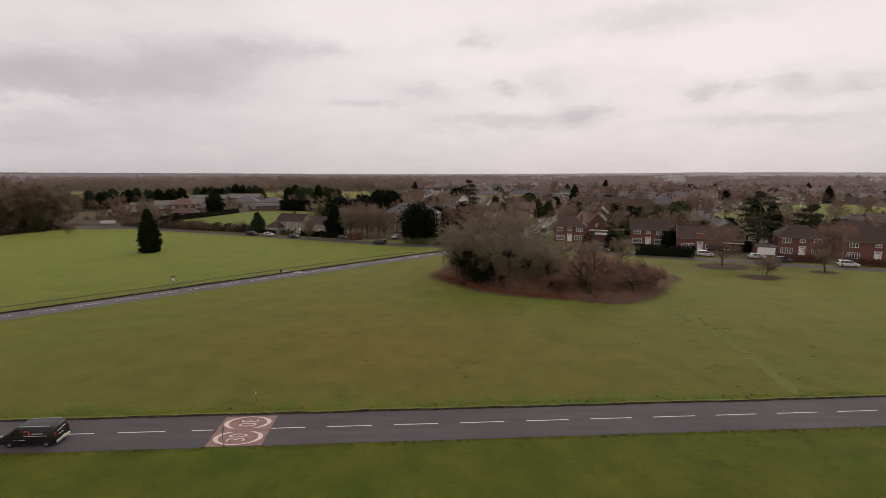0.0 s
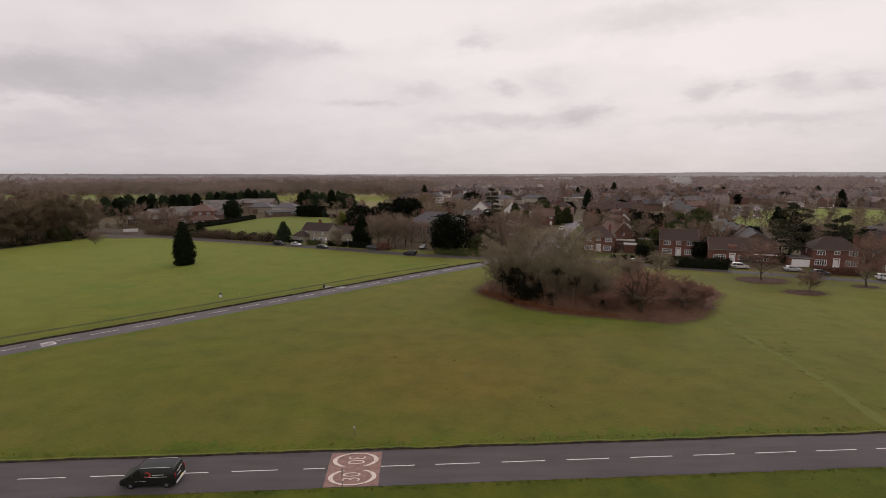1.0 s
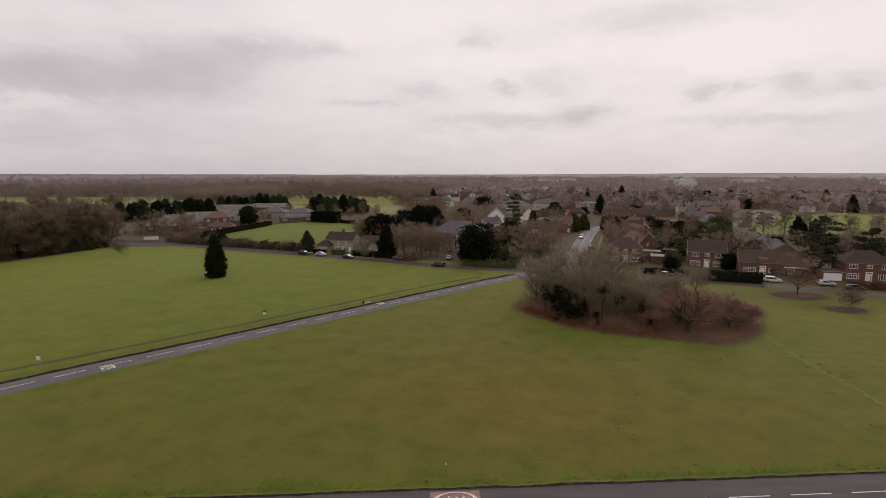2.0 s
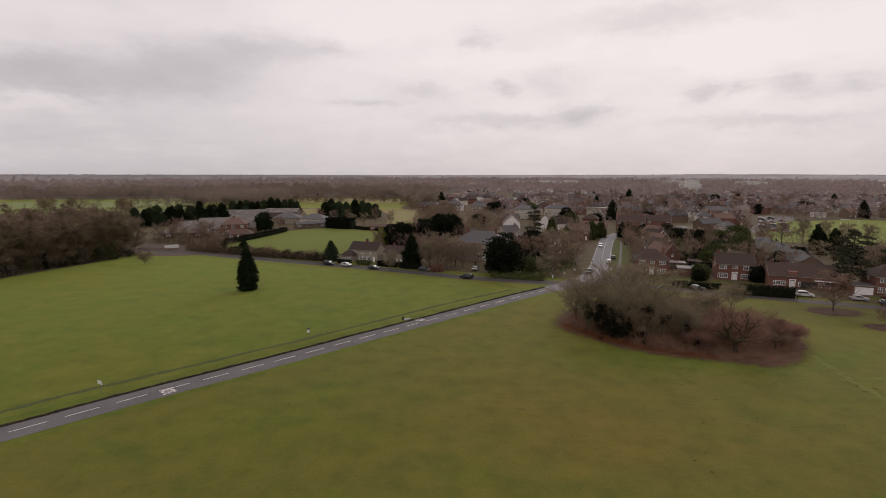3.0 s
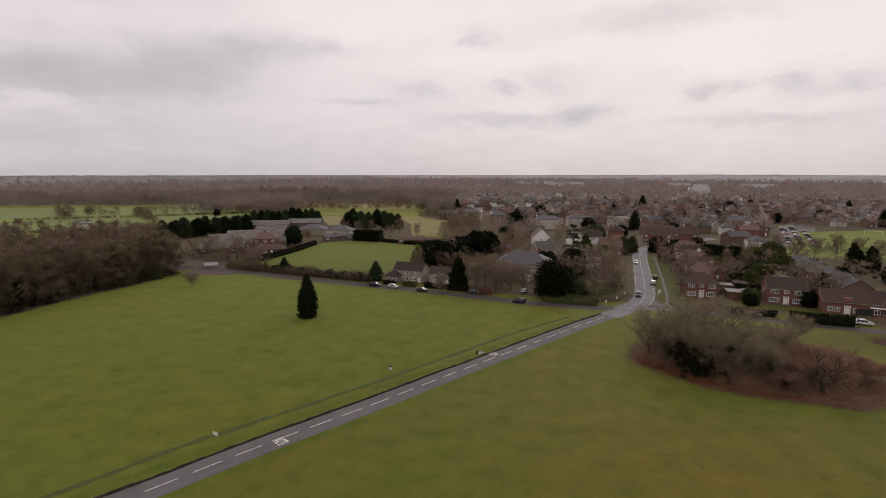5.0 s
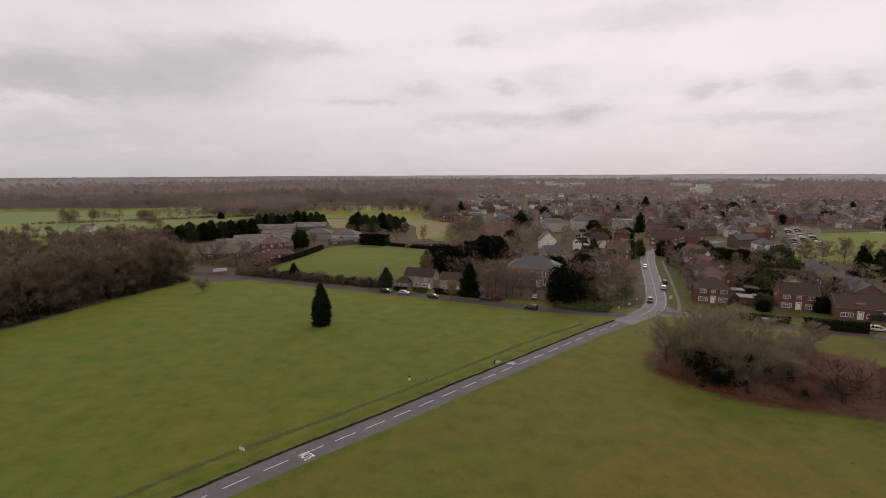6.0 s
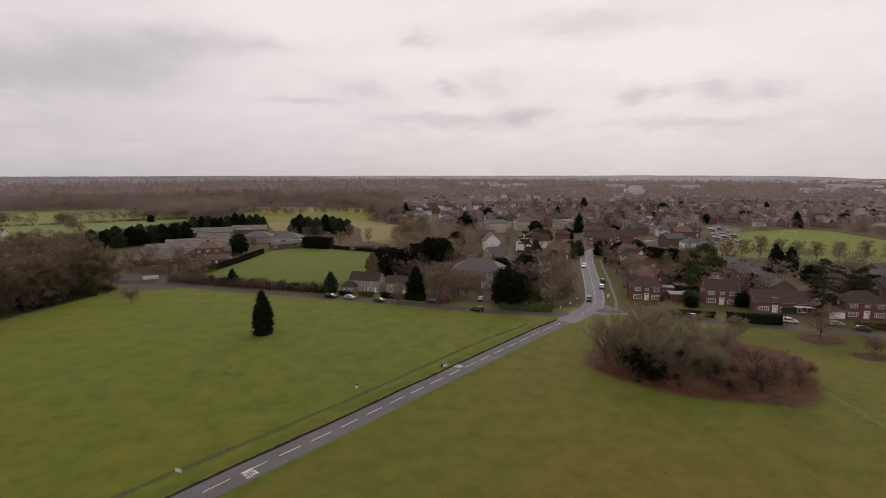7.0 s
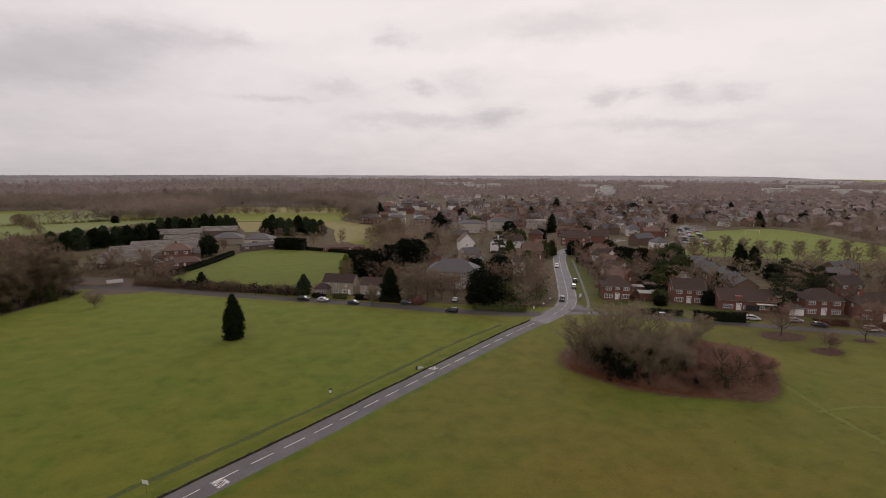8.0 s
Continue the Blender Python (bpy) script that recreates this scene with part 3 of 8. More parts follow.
def joined(parts):
    V, F, o = [], [], 0
    for v, f in parts:
        V.append(v)
        F.append(np.asarray(f) + o)
        o += len(v)
    return np.concatenate(V), np.concatenate(F)


def finish_tree(ob, limbs, P, D, twigs, twig_len, twig_w, h, spread, fork, twig_mat, bark, rng, scatter_=0.62, haze=0):
    """Links the limbs and twigs of a leafless tree as trunk and crown, brought to its height and spread."""
    Vl, o, Fq = [], 0, []
    for v, f in limbs:
        Vl.append(v)
        Fq.append(f + o)
        o += len(v)
    Vl, Fq = np.concatenate(Vl), np.concatenate(Fq)
    P = np.repeat(np.asarray(P), twigs, axis=0)
    D = np.repeat(np.asarray(D), twigs, axis=0)
    D = unit(D + rng.normal(scale=scatter_, size=D.shape) + np.array([0, 0, 0.15]))
    L = twig_len * rng.uniform(0.5, 1.25, len(P))
    Vt, Ft = slivers(P, D, L, twig_w * rng.uniform(0.7, 1.3, len(P)), rng)
    if haze:
        # rounded masses of the finest twigs round the ends of the limbs
        mid = P[rng.integers(0, len(P), 22)]
        reach_ = 0.11 * np.percentile(np.hypot(P[:, 0], P[:, 1]), 96) * 2
        B = unit(rng.normal(size=(haze, 3))) * (rng.random((haze, 1)) ** 0.45) * reach_ * np.array([1, 1, 0.8])
        C = mid[rng.integers(0, len(mid), haze)] + B
        C[:, 2] = np.maximum(C[:, 2], 0.06 * h)
        Vh, Fh = slivers(C, unit(B + rng.normal(scale=0.5 * reach_, size=B.shape)), twig_len * rng.uniform(0.5, 1.0, haze), twig_w * rng.uniform(0.7, 1.3, haze), rng)
        Vt, Ft = joined([(Vt, Ft), (Vh, Fh)])
    top = np.percentile(Vt[:, 2], 99.7)
    rad = np.percentile(np.hypot(Vt[:, 0], Vt[:, 1]), 96)
    sx, sz = spread / 2 / rad, h / top
    Vt[:, :2] *= sx
    Vt[:, 2] *= sz
    blend = np.clip(Vl[:, 2:3] / (fork * h), 0, 1)
    Vl[:, :2] *= 1 + (sx - 1) * blend
    Vl[:, 2] = Vl[:, 2] * sz - 0.15
    put("trunk", mesh_from("trunk", Vl, Fq, bark), ob)
    put("crown", mesh_from("crown", Vt, Ft, twig_mat), ob)
    return ob


def bare_tree(name, seed, h, spread, depth, twigs, fork=0.22, r0=None, twig_mat=None, twig_len=1.3, twig_w=0.05, label="", lean=0.45, group="", bark=None, low=3, thinner=0.62, haze=0):
    """A leafless tree that forks again and again, with fine twigs at its ends. Its Empty stands at the foot."""
    rnd, rng = random.Random(seed), np.random.default_rng(seed)
    r0 = r0 or h * 0.02
    limbs, P, D = [], [], []

    def grow(p, d, length, r, lev):
        q = p + d * length * 0.5 + np.array([rnd.gauss(0, 0.06) * length for _ in range(3)])
        e = p + d * length + np.array([rnd.gauss(0, 0.08) * length for _ in range(3)])
        k = 6 if lev == 0 else 4 if lev < 3 else 3
        limbs.append(tube([p, q, e] if lev < 4 else [p, e], [r, r * 0.85, r * 0.68] if lev < 4 else [r, r * 0.45], k))
        if lev >= low:
            for _ in range(2):
                P.append(p + (e - p) * rnd.random())
                D.append(d)
        if lev == depth:
            P.append(e)
            D.append(d)
            return
        n = rnd.choice((2, 3, 3)) if lev else rnd.choice((3, 4, 5))
        turn = rnd.random() * 6.28
        for i in range(n):
            w = turn + 6.283 * i / n + rnd.gauss(0, 0.3)
            side = np.array([math.cos(w), math.sin(w), 0.0])
            side = side - d * side.dot(d)
            side /= np.linalg.norm(side) + 1e-9
            a = lean * (0.7 + 0.7 * rnd.random()) * (1.25 if lev == 0 else 1.0)
            nd = d * math.cos(a) + side * math.sin(a) + np.array([0, 0, 0.07])
            nd /= np.linalg.norm(nd)
            grow(e, nd, length * (0.62 + 0.3 * rnd.random()) * (1.15 if lev == 0 else 1), r * thinner, lev + 1)

    grow(np.zeros(3), np.array([rnd.gauss(0, 0.04), rnd.gauss(0, 0.04), 1.0]), fork * h, r0, 0)
    ob = thing(name, label, "tree", group)
    return finish_tree(ob, limbs, P, D, twigs, twig_len, twig_w, h, spread, fork, twig_mat or TWIG, bark or BARK, rng, haze=haze)


def leader_tree(name, seed, h, spread, branches=18, subs=5, twigs=4, bole=0.2, twig_mat=None, twig_len=1.2, twig_w=0.035, label="", group="", rise=0.9, r0=None, haze=0, bark=None):
    """A leafless tree with a through trunk, upswept limbs all the way up and a rounded crown of fine twigs."""
    rnd, rng = random.Random(seed), np.random.default_rng(seed)
    r0 = r0 or h * 0.018
    trunk = [np.array([0.0, 0.0, 0.0])]
    for i in range(1, 6):
        trunk.append(np.array([rnd.gauss(0, 0.012) * h * i ** 0.5, rnd.gauss(0, 0.012) * h * i ** 0.5, 0.88 * h * i / 5]))
    limbs = [tube(trunk, [r0, r0 * 0.85, r0 * 0.65, r0 * 0.45, r0 * 0.25, r0 * 0.08], 6)]
    P, D = [], []
    for b in range(branches):
        s = bole + (0.86 - bole) * (b + rnd.random() * 0.7) / branches
        f = s * 5 / 0.88
        k = min(4, int(f))
        p = trunk[k] + (trunk[k + 1] - trunk[k]) * (f - k)
        w = 2.399 * b + rnd.gauss(0, 0.35)
        reach = spread / 2 * math.sqrt(max(0.12, 1 - ((s - 0.42) / 0.62) ** 2)) * rnd.uniform(0.72, 1.08)
        d0 = unit(np.array([[math.cos(w), math.sin(w), rise * rnd.uniform(0.6, 1.3)]]))[0]
        m = p + d0 * reach * 0.55
        e = m + unit(np.array([[math.cos(w + rnd.gauss(0, 0.2)), math.sin(w + rnd.gauss(0, 0.2)), rise * 0.7]]))[0] * reach * 0.55
        r = r0 * 0.36 * (1.1 - s)
        limbs.append(tube([p, m, e], [r + 0.02, r * 0.7 + 0.015, 0.01], 4))
        for q in range(subs):
            t = 0.25 + 0.75 * (q + rnd.random()) / subs
            c = p + (m - p) * t * 2 if t < 0.5 else m + (e - m) * (t - 0.5) * 2
            dd = unit(d0[None] * 0.7 + rng.normal(scale=0.55, size=(1, 3)) + np.array([0, 0, 0.25]))[0]
            ln = reach * rnd.uniform(0.25, 0.5)
            limbs.append(tube([c, c + dd * ln], [r * 0.4 + 0.008, 0.008], 3))
            for u in (0.35, 0.6, 0.8, 1.0):
                P.append(c + dd * ln * u)
                D.append(dd)
        P.append(e)
        D.append(d0)
    ob = thing(name, label, "tree", group)
    return finish_tree(ob, limbs, P, D, twigs, twig_len, twig_w, h, spread, bole, twig_mat or TWIG, bark or BARK, rng, 0.7, haze)


def leaf_cloud(P, size, rng, droop=0.0):
    """Small pointed leaf sprays at the points P."""
    n = len(P)
    D = unit(rng.normal(size=(n, 3)) + np.array([0, 0, -droop]))
    U = unit(np.cross(D, rng.normal(size=(n, 3))))
    s = size * rng.uniform(0.6, 1.4, (n, 1))
    V = np.empty((n, 3, 3))
    V[:, 0], V[:, 1], V[:, 2] = P - U * s * 0.55, P + U * s * 0.55, P + D * s * 1.3
    return V.reshape(-1, 3), np.arange(3 * n).reshape(-1, 3)


def core(profile, h, k=12, rows=9, seed=0, inset=0.8):
    """A lumpy inner body, so that dense foliage lets no light through; profile gives the radius at a share of the height."""
    rng = np.random.default_rng(seed)
    V, F = [], []
    for i in range(rows):
        s = i / (rows - 1)
        for j in range(k):
            w = 6.2832 * j / k
            r = profile(s, w) * inset * rng.uniform(0.88, 1.08)
            V.append((r * math.cos(w), r * math.sin(w), s * h * 0.97))
    for i in range(rows - 1):
        for j in range(k):
            a, b, c, d = i * k + j, i * k + (j + 1) % k, (i + 1) * k + (j + 1) % k, (i + 1) * k + j
            F += [(a, b, c), (a, c, d)]
    return np.array(V), np.array(F)


def evergreen(name, seed, h, profile, clumps, leaves, size, material, label, category="tree", base=0.0, trunk_r=0.25, clump_r=0.5, group="", inset=0.8, droop=0.0):
    """A dense evergreen: short trunk, lumpy body, and clumps of leaf sprays over it with an uneven outline."""
    rng = np.random.default_rng(seed)
    s = rng.beta(1.0, 1.15, clumps)
    w = rng.uniform(0, 6.2832, clumps)
    r = np.array([profile(a, b) for a, b in zip(s, w)]) * rng.uniform(0.66, 1.10, clumps)
    C = np.stack([r * np.cos(w), r * np.sin(w), s * h], 1)
    P = np.repeat(C, leaves, axis=0) + rng.normal(scale=clump_r, size=(clumps * leaves, 3)) * np.array([1, 1, 0.8])
    P[:, 2] = np.maximum(P[:, 2], 0.1 - base)
    cv, cf = core(profile, h, seed=seed, inset=inset)
    V, F = joined([(cv, cf), leaf_cloud(P, size, rng, droop)])
    V[:, 2] += base
    ob = thing(name, label, category, group)
    tv, tf = tube([(0, 0, -0.15), (0, 0, base + h * 0.25), (0, 0, base + h * 0.55)], [trunk_r, trunk_r * 0.8, trunk_r * 0.4], 7)
    put("trunk", mesh_from("trunk", tv, tf, BARK), ob)
    put("crown", mesh_from("crown", V, F, material), ob)
    return ob


def columnar(w, h, full=0.35):
    """Radius of a slim conifer that is widest low down."""
    def f(s, a):
        base = min(1.0, 0.80 + 0.55 * s) if s < full else max(0.0, (1 - s) / (1 - full)) ** 0.72
        return w / 2 * base * (1 + 0.10 * math.sin(3 * a + 5 * s) + 0.06 * math.sin(7 * a))
    return f


def domed(w, flat=0.55):
    def f(s, a):
        return w / 2 * math.sqrt(max(0.0, 1 - abs((s - 0.42) / (0.60 if s > 0.42 else 0.62)) ** 2.4)) * (1 + 0.13 * math.sin(2 * a + 1.3) + 0.09 * math.sin(5 * a + 6 * s))
    return f


def lumpy(w):
    """Radius of a broad evergreen whose crown bulges in separate masses."""
    def f(s, a):
        return w / 2 * math.sqrt(max(0.0, 1 - abs((s - 0.40) / (0.62 if s > 0.40 else 0.62)) ** 2.0)) * (1 + 0.20 * math.sin(3 * a + 5 * s) + 0.13 * math.sin(7 * a - 9 * s + 1.0))
    return f


def cedar(name, seed, h, spread, label):
    """A cedar: a tall trunk with flat, tiered, drooping plates of dark foliage."""
    rnd, rng = random.Random(seed), np.random.default_rng(seed)
    ob = thing(name, label, "tree")
    limbs = [tube([(0, 0, -0.15), (0.15, 0, h * 0.5), (0, 0.1, h * 0.95)], [h * 0.03, h * 0.02, h * 0.005], 7)]
    pts = []
    tiers = 9
    for i in range(tiers):
        z = h * (0.25 + 0.72 * i / (tiers - 1))
        reach = spread / 2 * (0.95 - 0.45 * abs(i / (tiers - 1) - 0.35) - (0.35 if i == tiers - 1 else 0))
        for j in range(5):
            w = rnd.random() * 6.283
            rr = reach * (0.65 + 0.45 * rnd.random())
            e = np.array([rr * math.cos(w), rr * math.sin(w), z + rnd.uniform(-0.4, 0.5)])
            limbs.append(tube([(0, 0, z - 0.8), e * np.array([0.55, 0.55, 1]) + np.array([0, 0, 0.1]), e], [0.14, 0.09, 0.03], 4))
            n = 66
            t = rng.uniform(0.35, 1.08, n)
            side = rng.normal(scale=0.22 * rr, size=n)
            q = np.stack([e[0] * t - math.sin(w) * side, e[1] * t + math.cos(w) * side, e[2] - 0.25 * t ** 3 + rng.normal(scale=0.10, size=n)], 1)
            pts.append(q)
    Vl = np.concatenate([l[0] for l in limbs])
    o, Fq = 0, []
    for v, f in limbs:
        Fq.append(f + o)
        o += len(v)
    put("trunk", mesh_from("trunk", Vl, np.concatenate(Fq), BARK), ob)
    V, F = leaf_cloud(np.concatenate(pts), 0.42, rng, 0.1)
    put("crown", mesh_from("crown", V, F, CEDARLEAF), ob)
    return ob


def hedge(name, pts, w, h, material, label, seed=0, leaves_per_m=110, size=0.28):
    """A clipped hedge along a plan line, with an uneven leafy skin."""
    rng = np.random.default_rng(seed + 11)
    line = smooth_line(pts, 1.2)
    nor = sides(line)
    V, F = [], []
    prof = [(-0.5, 0), (-0.5, 0.8), (-0.32, 1.0), (0.32, 1.0), (0.5, 0.8), (0.5, 0)]
    k = len(prof)
    for i, (p, q) in enumerate(zip(line, nor)):
        hh = h * (0.9 + 0.08 * math.sin(i * 1.7 + seed)) * rng.uniform(0.95, 1.04)
        for a, b in prof:
            c = p + q * (a * w * rng.uniform(0.9, 1.05))
            V.append((c.x, c.y, b * hh - (0.1 if b == 0 else 0)))
        if i:
            for j in range(k - 1):
                a = (i - 1) * k + j
                F += [(a, a + 1, a + k + 1), (a, a + k + 1, a + k)]
    n0 = (len(line) - 1) * k
    for o in (0, n0):
        F += [(o, o + j, o + j + 1) for j in range(1, k - 1)]
    n = int(len(line) * 1.2 * leaves_per_m)
    idx = rng.integers(0, len(line), n)
    off = rng.uniform(-0.5, 0.5, n)
    z = np.where(rng.random(n) < 0.5, rng.uniform(0.05, 1.0, n), rng.uniform(0.85, 1.06, n))
    off = np.where(z > 0.84, off, np.sign(off) * 0.5)
    P = np.array([[line[i].x + nor[i].x * o * w, line[i].y + nor[i].y * o * w, b * h] for i, o, b in zip(idx, off, z)]) + rng.normal(scale=0.16, size=(n, 3))
    P[:, :2] += rng.uniform(-0.6, 0.6, (n, 2))
    P[:, 2] = np.maximum(P[:, 2], 0.08)
    V, F = joined([(np.array(V), np.array(F)), leaf_cloud(P, size, rng)])
    return tagged(put(name, mesh_from(name, V, F, material)), label, "hedge")


def thicket(name, P, height, stems, material, label, seed, width=0.05, kind="stuff"):
    """A tangle of bare stems and twigs over plan points P with a height for each."""
    rng = np.random.default_rng(seed)
    n = len(P)
    H = np.asarray(height)
    base = np.repeat(np.column_stack([P, np.zeros(n)]), stems, axis=0)
    hh = np.repeat(H, stems)
    base[:, :2] += rng.normal(scale=0.45, size=(len(base), 2))
    base[:, 2] = hh * rng.uniform(0.0, 0.62, len(base)) ** 1.2
    D = unit(rng.normal(scale=0.6, size=(len(base), 3)) + np.array([0, 0, 0.85]))
    V, F = slivers(base, D, hh * rng.uniform(0.25, 0.5, len(base)), width * rng.uniform(0.6, 1.5, len(base)), rng)
    V[:, 2] = np.maximum(V[:, 2], -0.05)
    return tagged(put(name, mesh_from(name, V, F, material)), label, "undergrowth", "", kind)


def inside(p, poly):
    x, y = p
    hit = False
    for (x0, y0), (x1, y1) in zip(poly, poly[1:] + poly[:1]):
        if (y0 > y) != (y1 > y) and x < (x1 - x0) * (y - y0) / (y1 - y0) + x0:
            hit = not hit
    return hit


def scatter(poly, n, seed, gap=0.0, avoid=()):
    rnd = random.Random(seed)
    xs, ys = [p[0] for p in poly], [p[1] for p in poly]
    out, tries = [], 0
    while len(out) < n and tries < n * 60:
        tries += 1
        p = (rnd.uniform(min(xs), max(xs)), rnd.uniform(min(ys), max(ys)))
        if not inside(p, poly) or any(inside(p, a) for a in avoid):
            continue
        if gap and any((p[0] - q[0]) ** 2 + (p[1] - q[1]) ** 2 < gap * gap for q in out):
            continue
        out.append(p)
    return out


def strip_points(pts, w, n, seed):
    rnd = random.Random(seed)
    line = smooth_line(pts, 1.0)
    nor = sides(line)
    out = []
    for _ in range(n):
        i = rnd.randrange(len(line))
        q = line[i] + nor[i] * rnd.uniform(-w / 2, w / 2)
        out.append((q.x + rnd.uniform(-0.5, 0.5), q.y))
    return np.array(out)


# ---- ground, roads and fields ----
bm = bmesh.new()
xs = [-4900, -2600, -1200, -500, -250, -120, 0, 120, 250, 500, 1200, 2600, 4900]
ys = [-4900, -2000, -600, -150, 0, 80, 160, 260, 500, 900, 1800, 3200, 4900]
grid = [[bm.verts.new((x, y, 0)) for x in xs] for y in ys]
for j in range(len(ys) - 1):
    for i in range(len(xs) - 1):
        bm.faces.new((grid[j][i], grid[j][i + 1], grid[j + 1][i + 1], grid[j + 1][i]))
tagged(part("ground", bm, GRASS), "rough winter grass common, olive green with brownish drifts", "ground", "", "structure")

ROAD_A = [(-220, 28.0), (-60, 37.42), (0, 40.9), (60, 44.4), (140, 49.0), (320, 60.0)]
ROAD_B = [(-112, 34.0), (-88.6, 56.2), (-72.9, 71.2), (-58.1, 84.3), (-44.9, 96.6), (-28.6, 111.4), (-17.0, 122.0), (-7.0, 131.0), (4.0, 140.2), (11.5, 146.8)]
MAIN = [(4.0, 140.2), (12, 147.0), (19.5, 155.2), (26.2, 168), (37, 196), (47.5, 224.5), (58.5, 252), (70, 271), (92, 290), (130, 312)]
LANE_C = [(-260, 236), (-190, 219), (-150, 208.5), (-135, 204.7), (-117, 197), (-100, 189.8), (-79, 181.5), (-58, 173), (-38.5, 164.3), (-21, 156), (-4, 150.5), (8, 148)]
LANE_D = [(19, 151), (27, 147.6), (35, 143.2), (48, 136), (63, 129.3), (77, 123.3), (91, 116.6), (105, 111), (140, 98), (220, 70)]

tagged(sheet("meadow", [(-112, 40), (-75, 77), (-35, 113.5), (-6, 140), (-14, 146.5), (-38, 158), (-80, 175), (-120, 192), (-150, 203), (-162, 175), (-172, 145), (-180, 90), (-150, 50)], 0.012, FIELD, "smooth bright green mown meadow with faint mower lines", "meadow", 1.0, 8), kind="structure")
ribbon("road", ROAD_A, 2.75, 2.7, 0.02, ASPHALT, 0.12, "dark grey asphalt country road with dashed centre line", "road", 1.5, crown=0.05)
ribbon("road", ROAD_B, 2.5, 2.5, 0.024, ROADB, 0.12, "grey asphalt road running straight across the grass", "road", 1.5, crown=0.05)
ribbon("road", MAIN, 3.25, 3.25, 0.028, PALEROAD, 0.0, "pale asphalt main road leading into the town", "road", 2.0, crown=0.06)
ribbon("road", LANE_C, 3.0, 2.6, 0.022, LANE, 0.3, "dark lane with parked cars beside the cottages", "road", 2.0, crown=0.04)
ribbon("road", LANE_D, 2.3, 2.3, 0.026, LANE, 0.3, "grey residential lane in front of the brick houses", "road", 2.0, crown=0.04)
sheet("junction", [(8, 143.0), (14.0, 145.2), (20, 145.6), (27, 144.6), (33, 142.6), (30, 147.6), (26.5, 151), (24.8, 158), (18, 157), (9, 149.8)], 0.034, ROADB, "worn grey asphalt mouth of the road junction", "road", 0.0, 1.5)
ribbon("verge", ROAD_A, 4.6, -2.6, 0.006, LUSH, 2.2, "bright green mown verge beside the road", "grass verge", 0.8)
ribbon("verge", [(p[0], p[1] - 2.6) for p in ROAD_A], 0.0, 60.0, 0.004, DEEP, 0.5, "lush green grass on the near side of the road", "grass verge", 6.0)
ribbon("verge", ROAD_B[:-1], 5.4, -2.4, 0.016, LUSH, 0.6, "strip of verge grass between the road and a ditch", "grass verge", 3.0)
ribbon("verge", ROAD_B[:-1], -2.3, 4.2, 0.010, LUSH, 1.2, "greener grass margin along the road", "grass verge", 0.8)


def soil_edge(pts, offset, width, height, seed):
    """The cut dark edge of the turf along a road: a small ragged step."""
    rnd = random.Random(seed)
    line = smooth_line(pts, 0.8)
    nor = sides(line)
    V, F = [], []
    for i, (p, q) in enumerate(zip(line, nor)):
        a = offset + 0.22 * (noise.noise((i * 0.11, seed, 0)) + 0.4 * rnd.random())
        w = width * (0.6 + 0.8 * abs(noise.noise((i * 0.19, seed, 4)))) + 0.05 * rnd.random()
        h = height * (0.8 + 0.5 * rnd.random())
        for d, z in ((a, 0.02), (a + 0.08, h), (a + w, h * 0.9), (a + w + 0.5, 0.0)):
            c = p + q * d
            V.append((c.x, c.y, z))
        if i:
            for j in range(3):
                k = i * 4 + j
                F.append((k - 4, k, k + 1, k - 3))
    return tagged(put("turf_edge", mesh_from("turf_edge", V, F, [SOIL, LUSH], [0, 0, 1] * (len(line) - 1))), "ragged dark soil edge of the turf beside the road", "turf edge", "", "structure")


soil_edge(ROAD_A, 2.62, 0.2, 0.15, 1)
soil_edge(ROAD_B[:-1], 2.42, 0.5, 0.26, 2)
ribbon("ditch", [(-116, 41.0), (-98.2, 57.6), (-84.6, 71.5), (-70.7, 83.4), (-52.0, 100.2), (-39.7, 111.9), (-24.2, 126.1), (-8, 139.0)], 0.55, 0.55, 0.030, DITCH, 0.5, "shallow overgrown ditch, darker than the grass around", "ditch", 1.5)
ribbon("worn_path", [(45.5, 98), (41.4, 88.5), (39.8, 79.5), (39.0, 73), (39.0, 66), (38.0, 56), (36.6, 47)], 0.55, 0.55, 0.012, WORN, 0.7, "faint trodden path across the grass", "path", 0.8)
ribbon("worn_path", [(37.5, 76.6), (48, 77), (59.3, 73.7), (67, 71), (90, 65)], 0.35, 0.35, 0.010, WORN, 0.4, "faint trodden path across the grass", "path", 2.0)
ribbon("footpath", [(26.5, 152), (30.5, 160), (41.5, 188), (52, 216), (62, 243)], 0.5, 0.5, 0.02, FOOTWAY, 0.2, "narrow grey footpath on the grass verge of the main road", "path", 2.0)
sheet("verge", [(25.5, 153), (33, 150), (38, 160), (46, 185), (58, 218), (66, 243), (62, 250), (52, 226), (42, 199), (31, 170)], 0.012, FRONTLAWN, "grass verge between the main road and the gardens", "grass verge", 0.3, 3)
for off in (3.27, -3.42):
    ribbon("kerb", MAIN[2:], off + 0.15, -off, 0.11, KERB, 0.0, "concrete kerb along the main road", "kerb", 2.0)
ribbon("kerb", [(26.0, 151.2), (30.5, 148.2), (37, 145)], 0.15, 0.0, 0.11, KERB, 0.0, "pale curved kerb at the junction mouth", "kerb", 1.0)

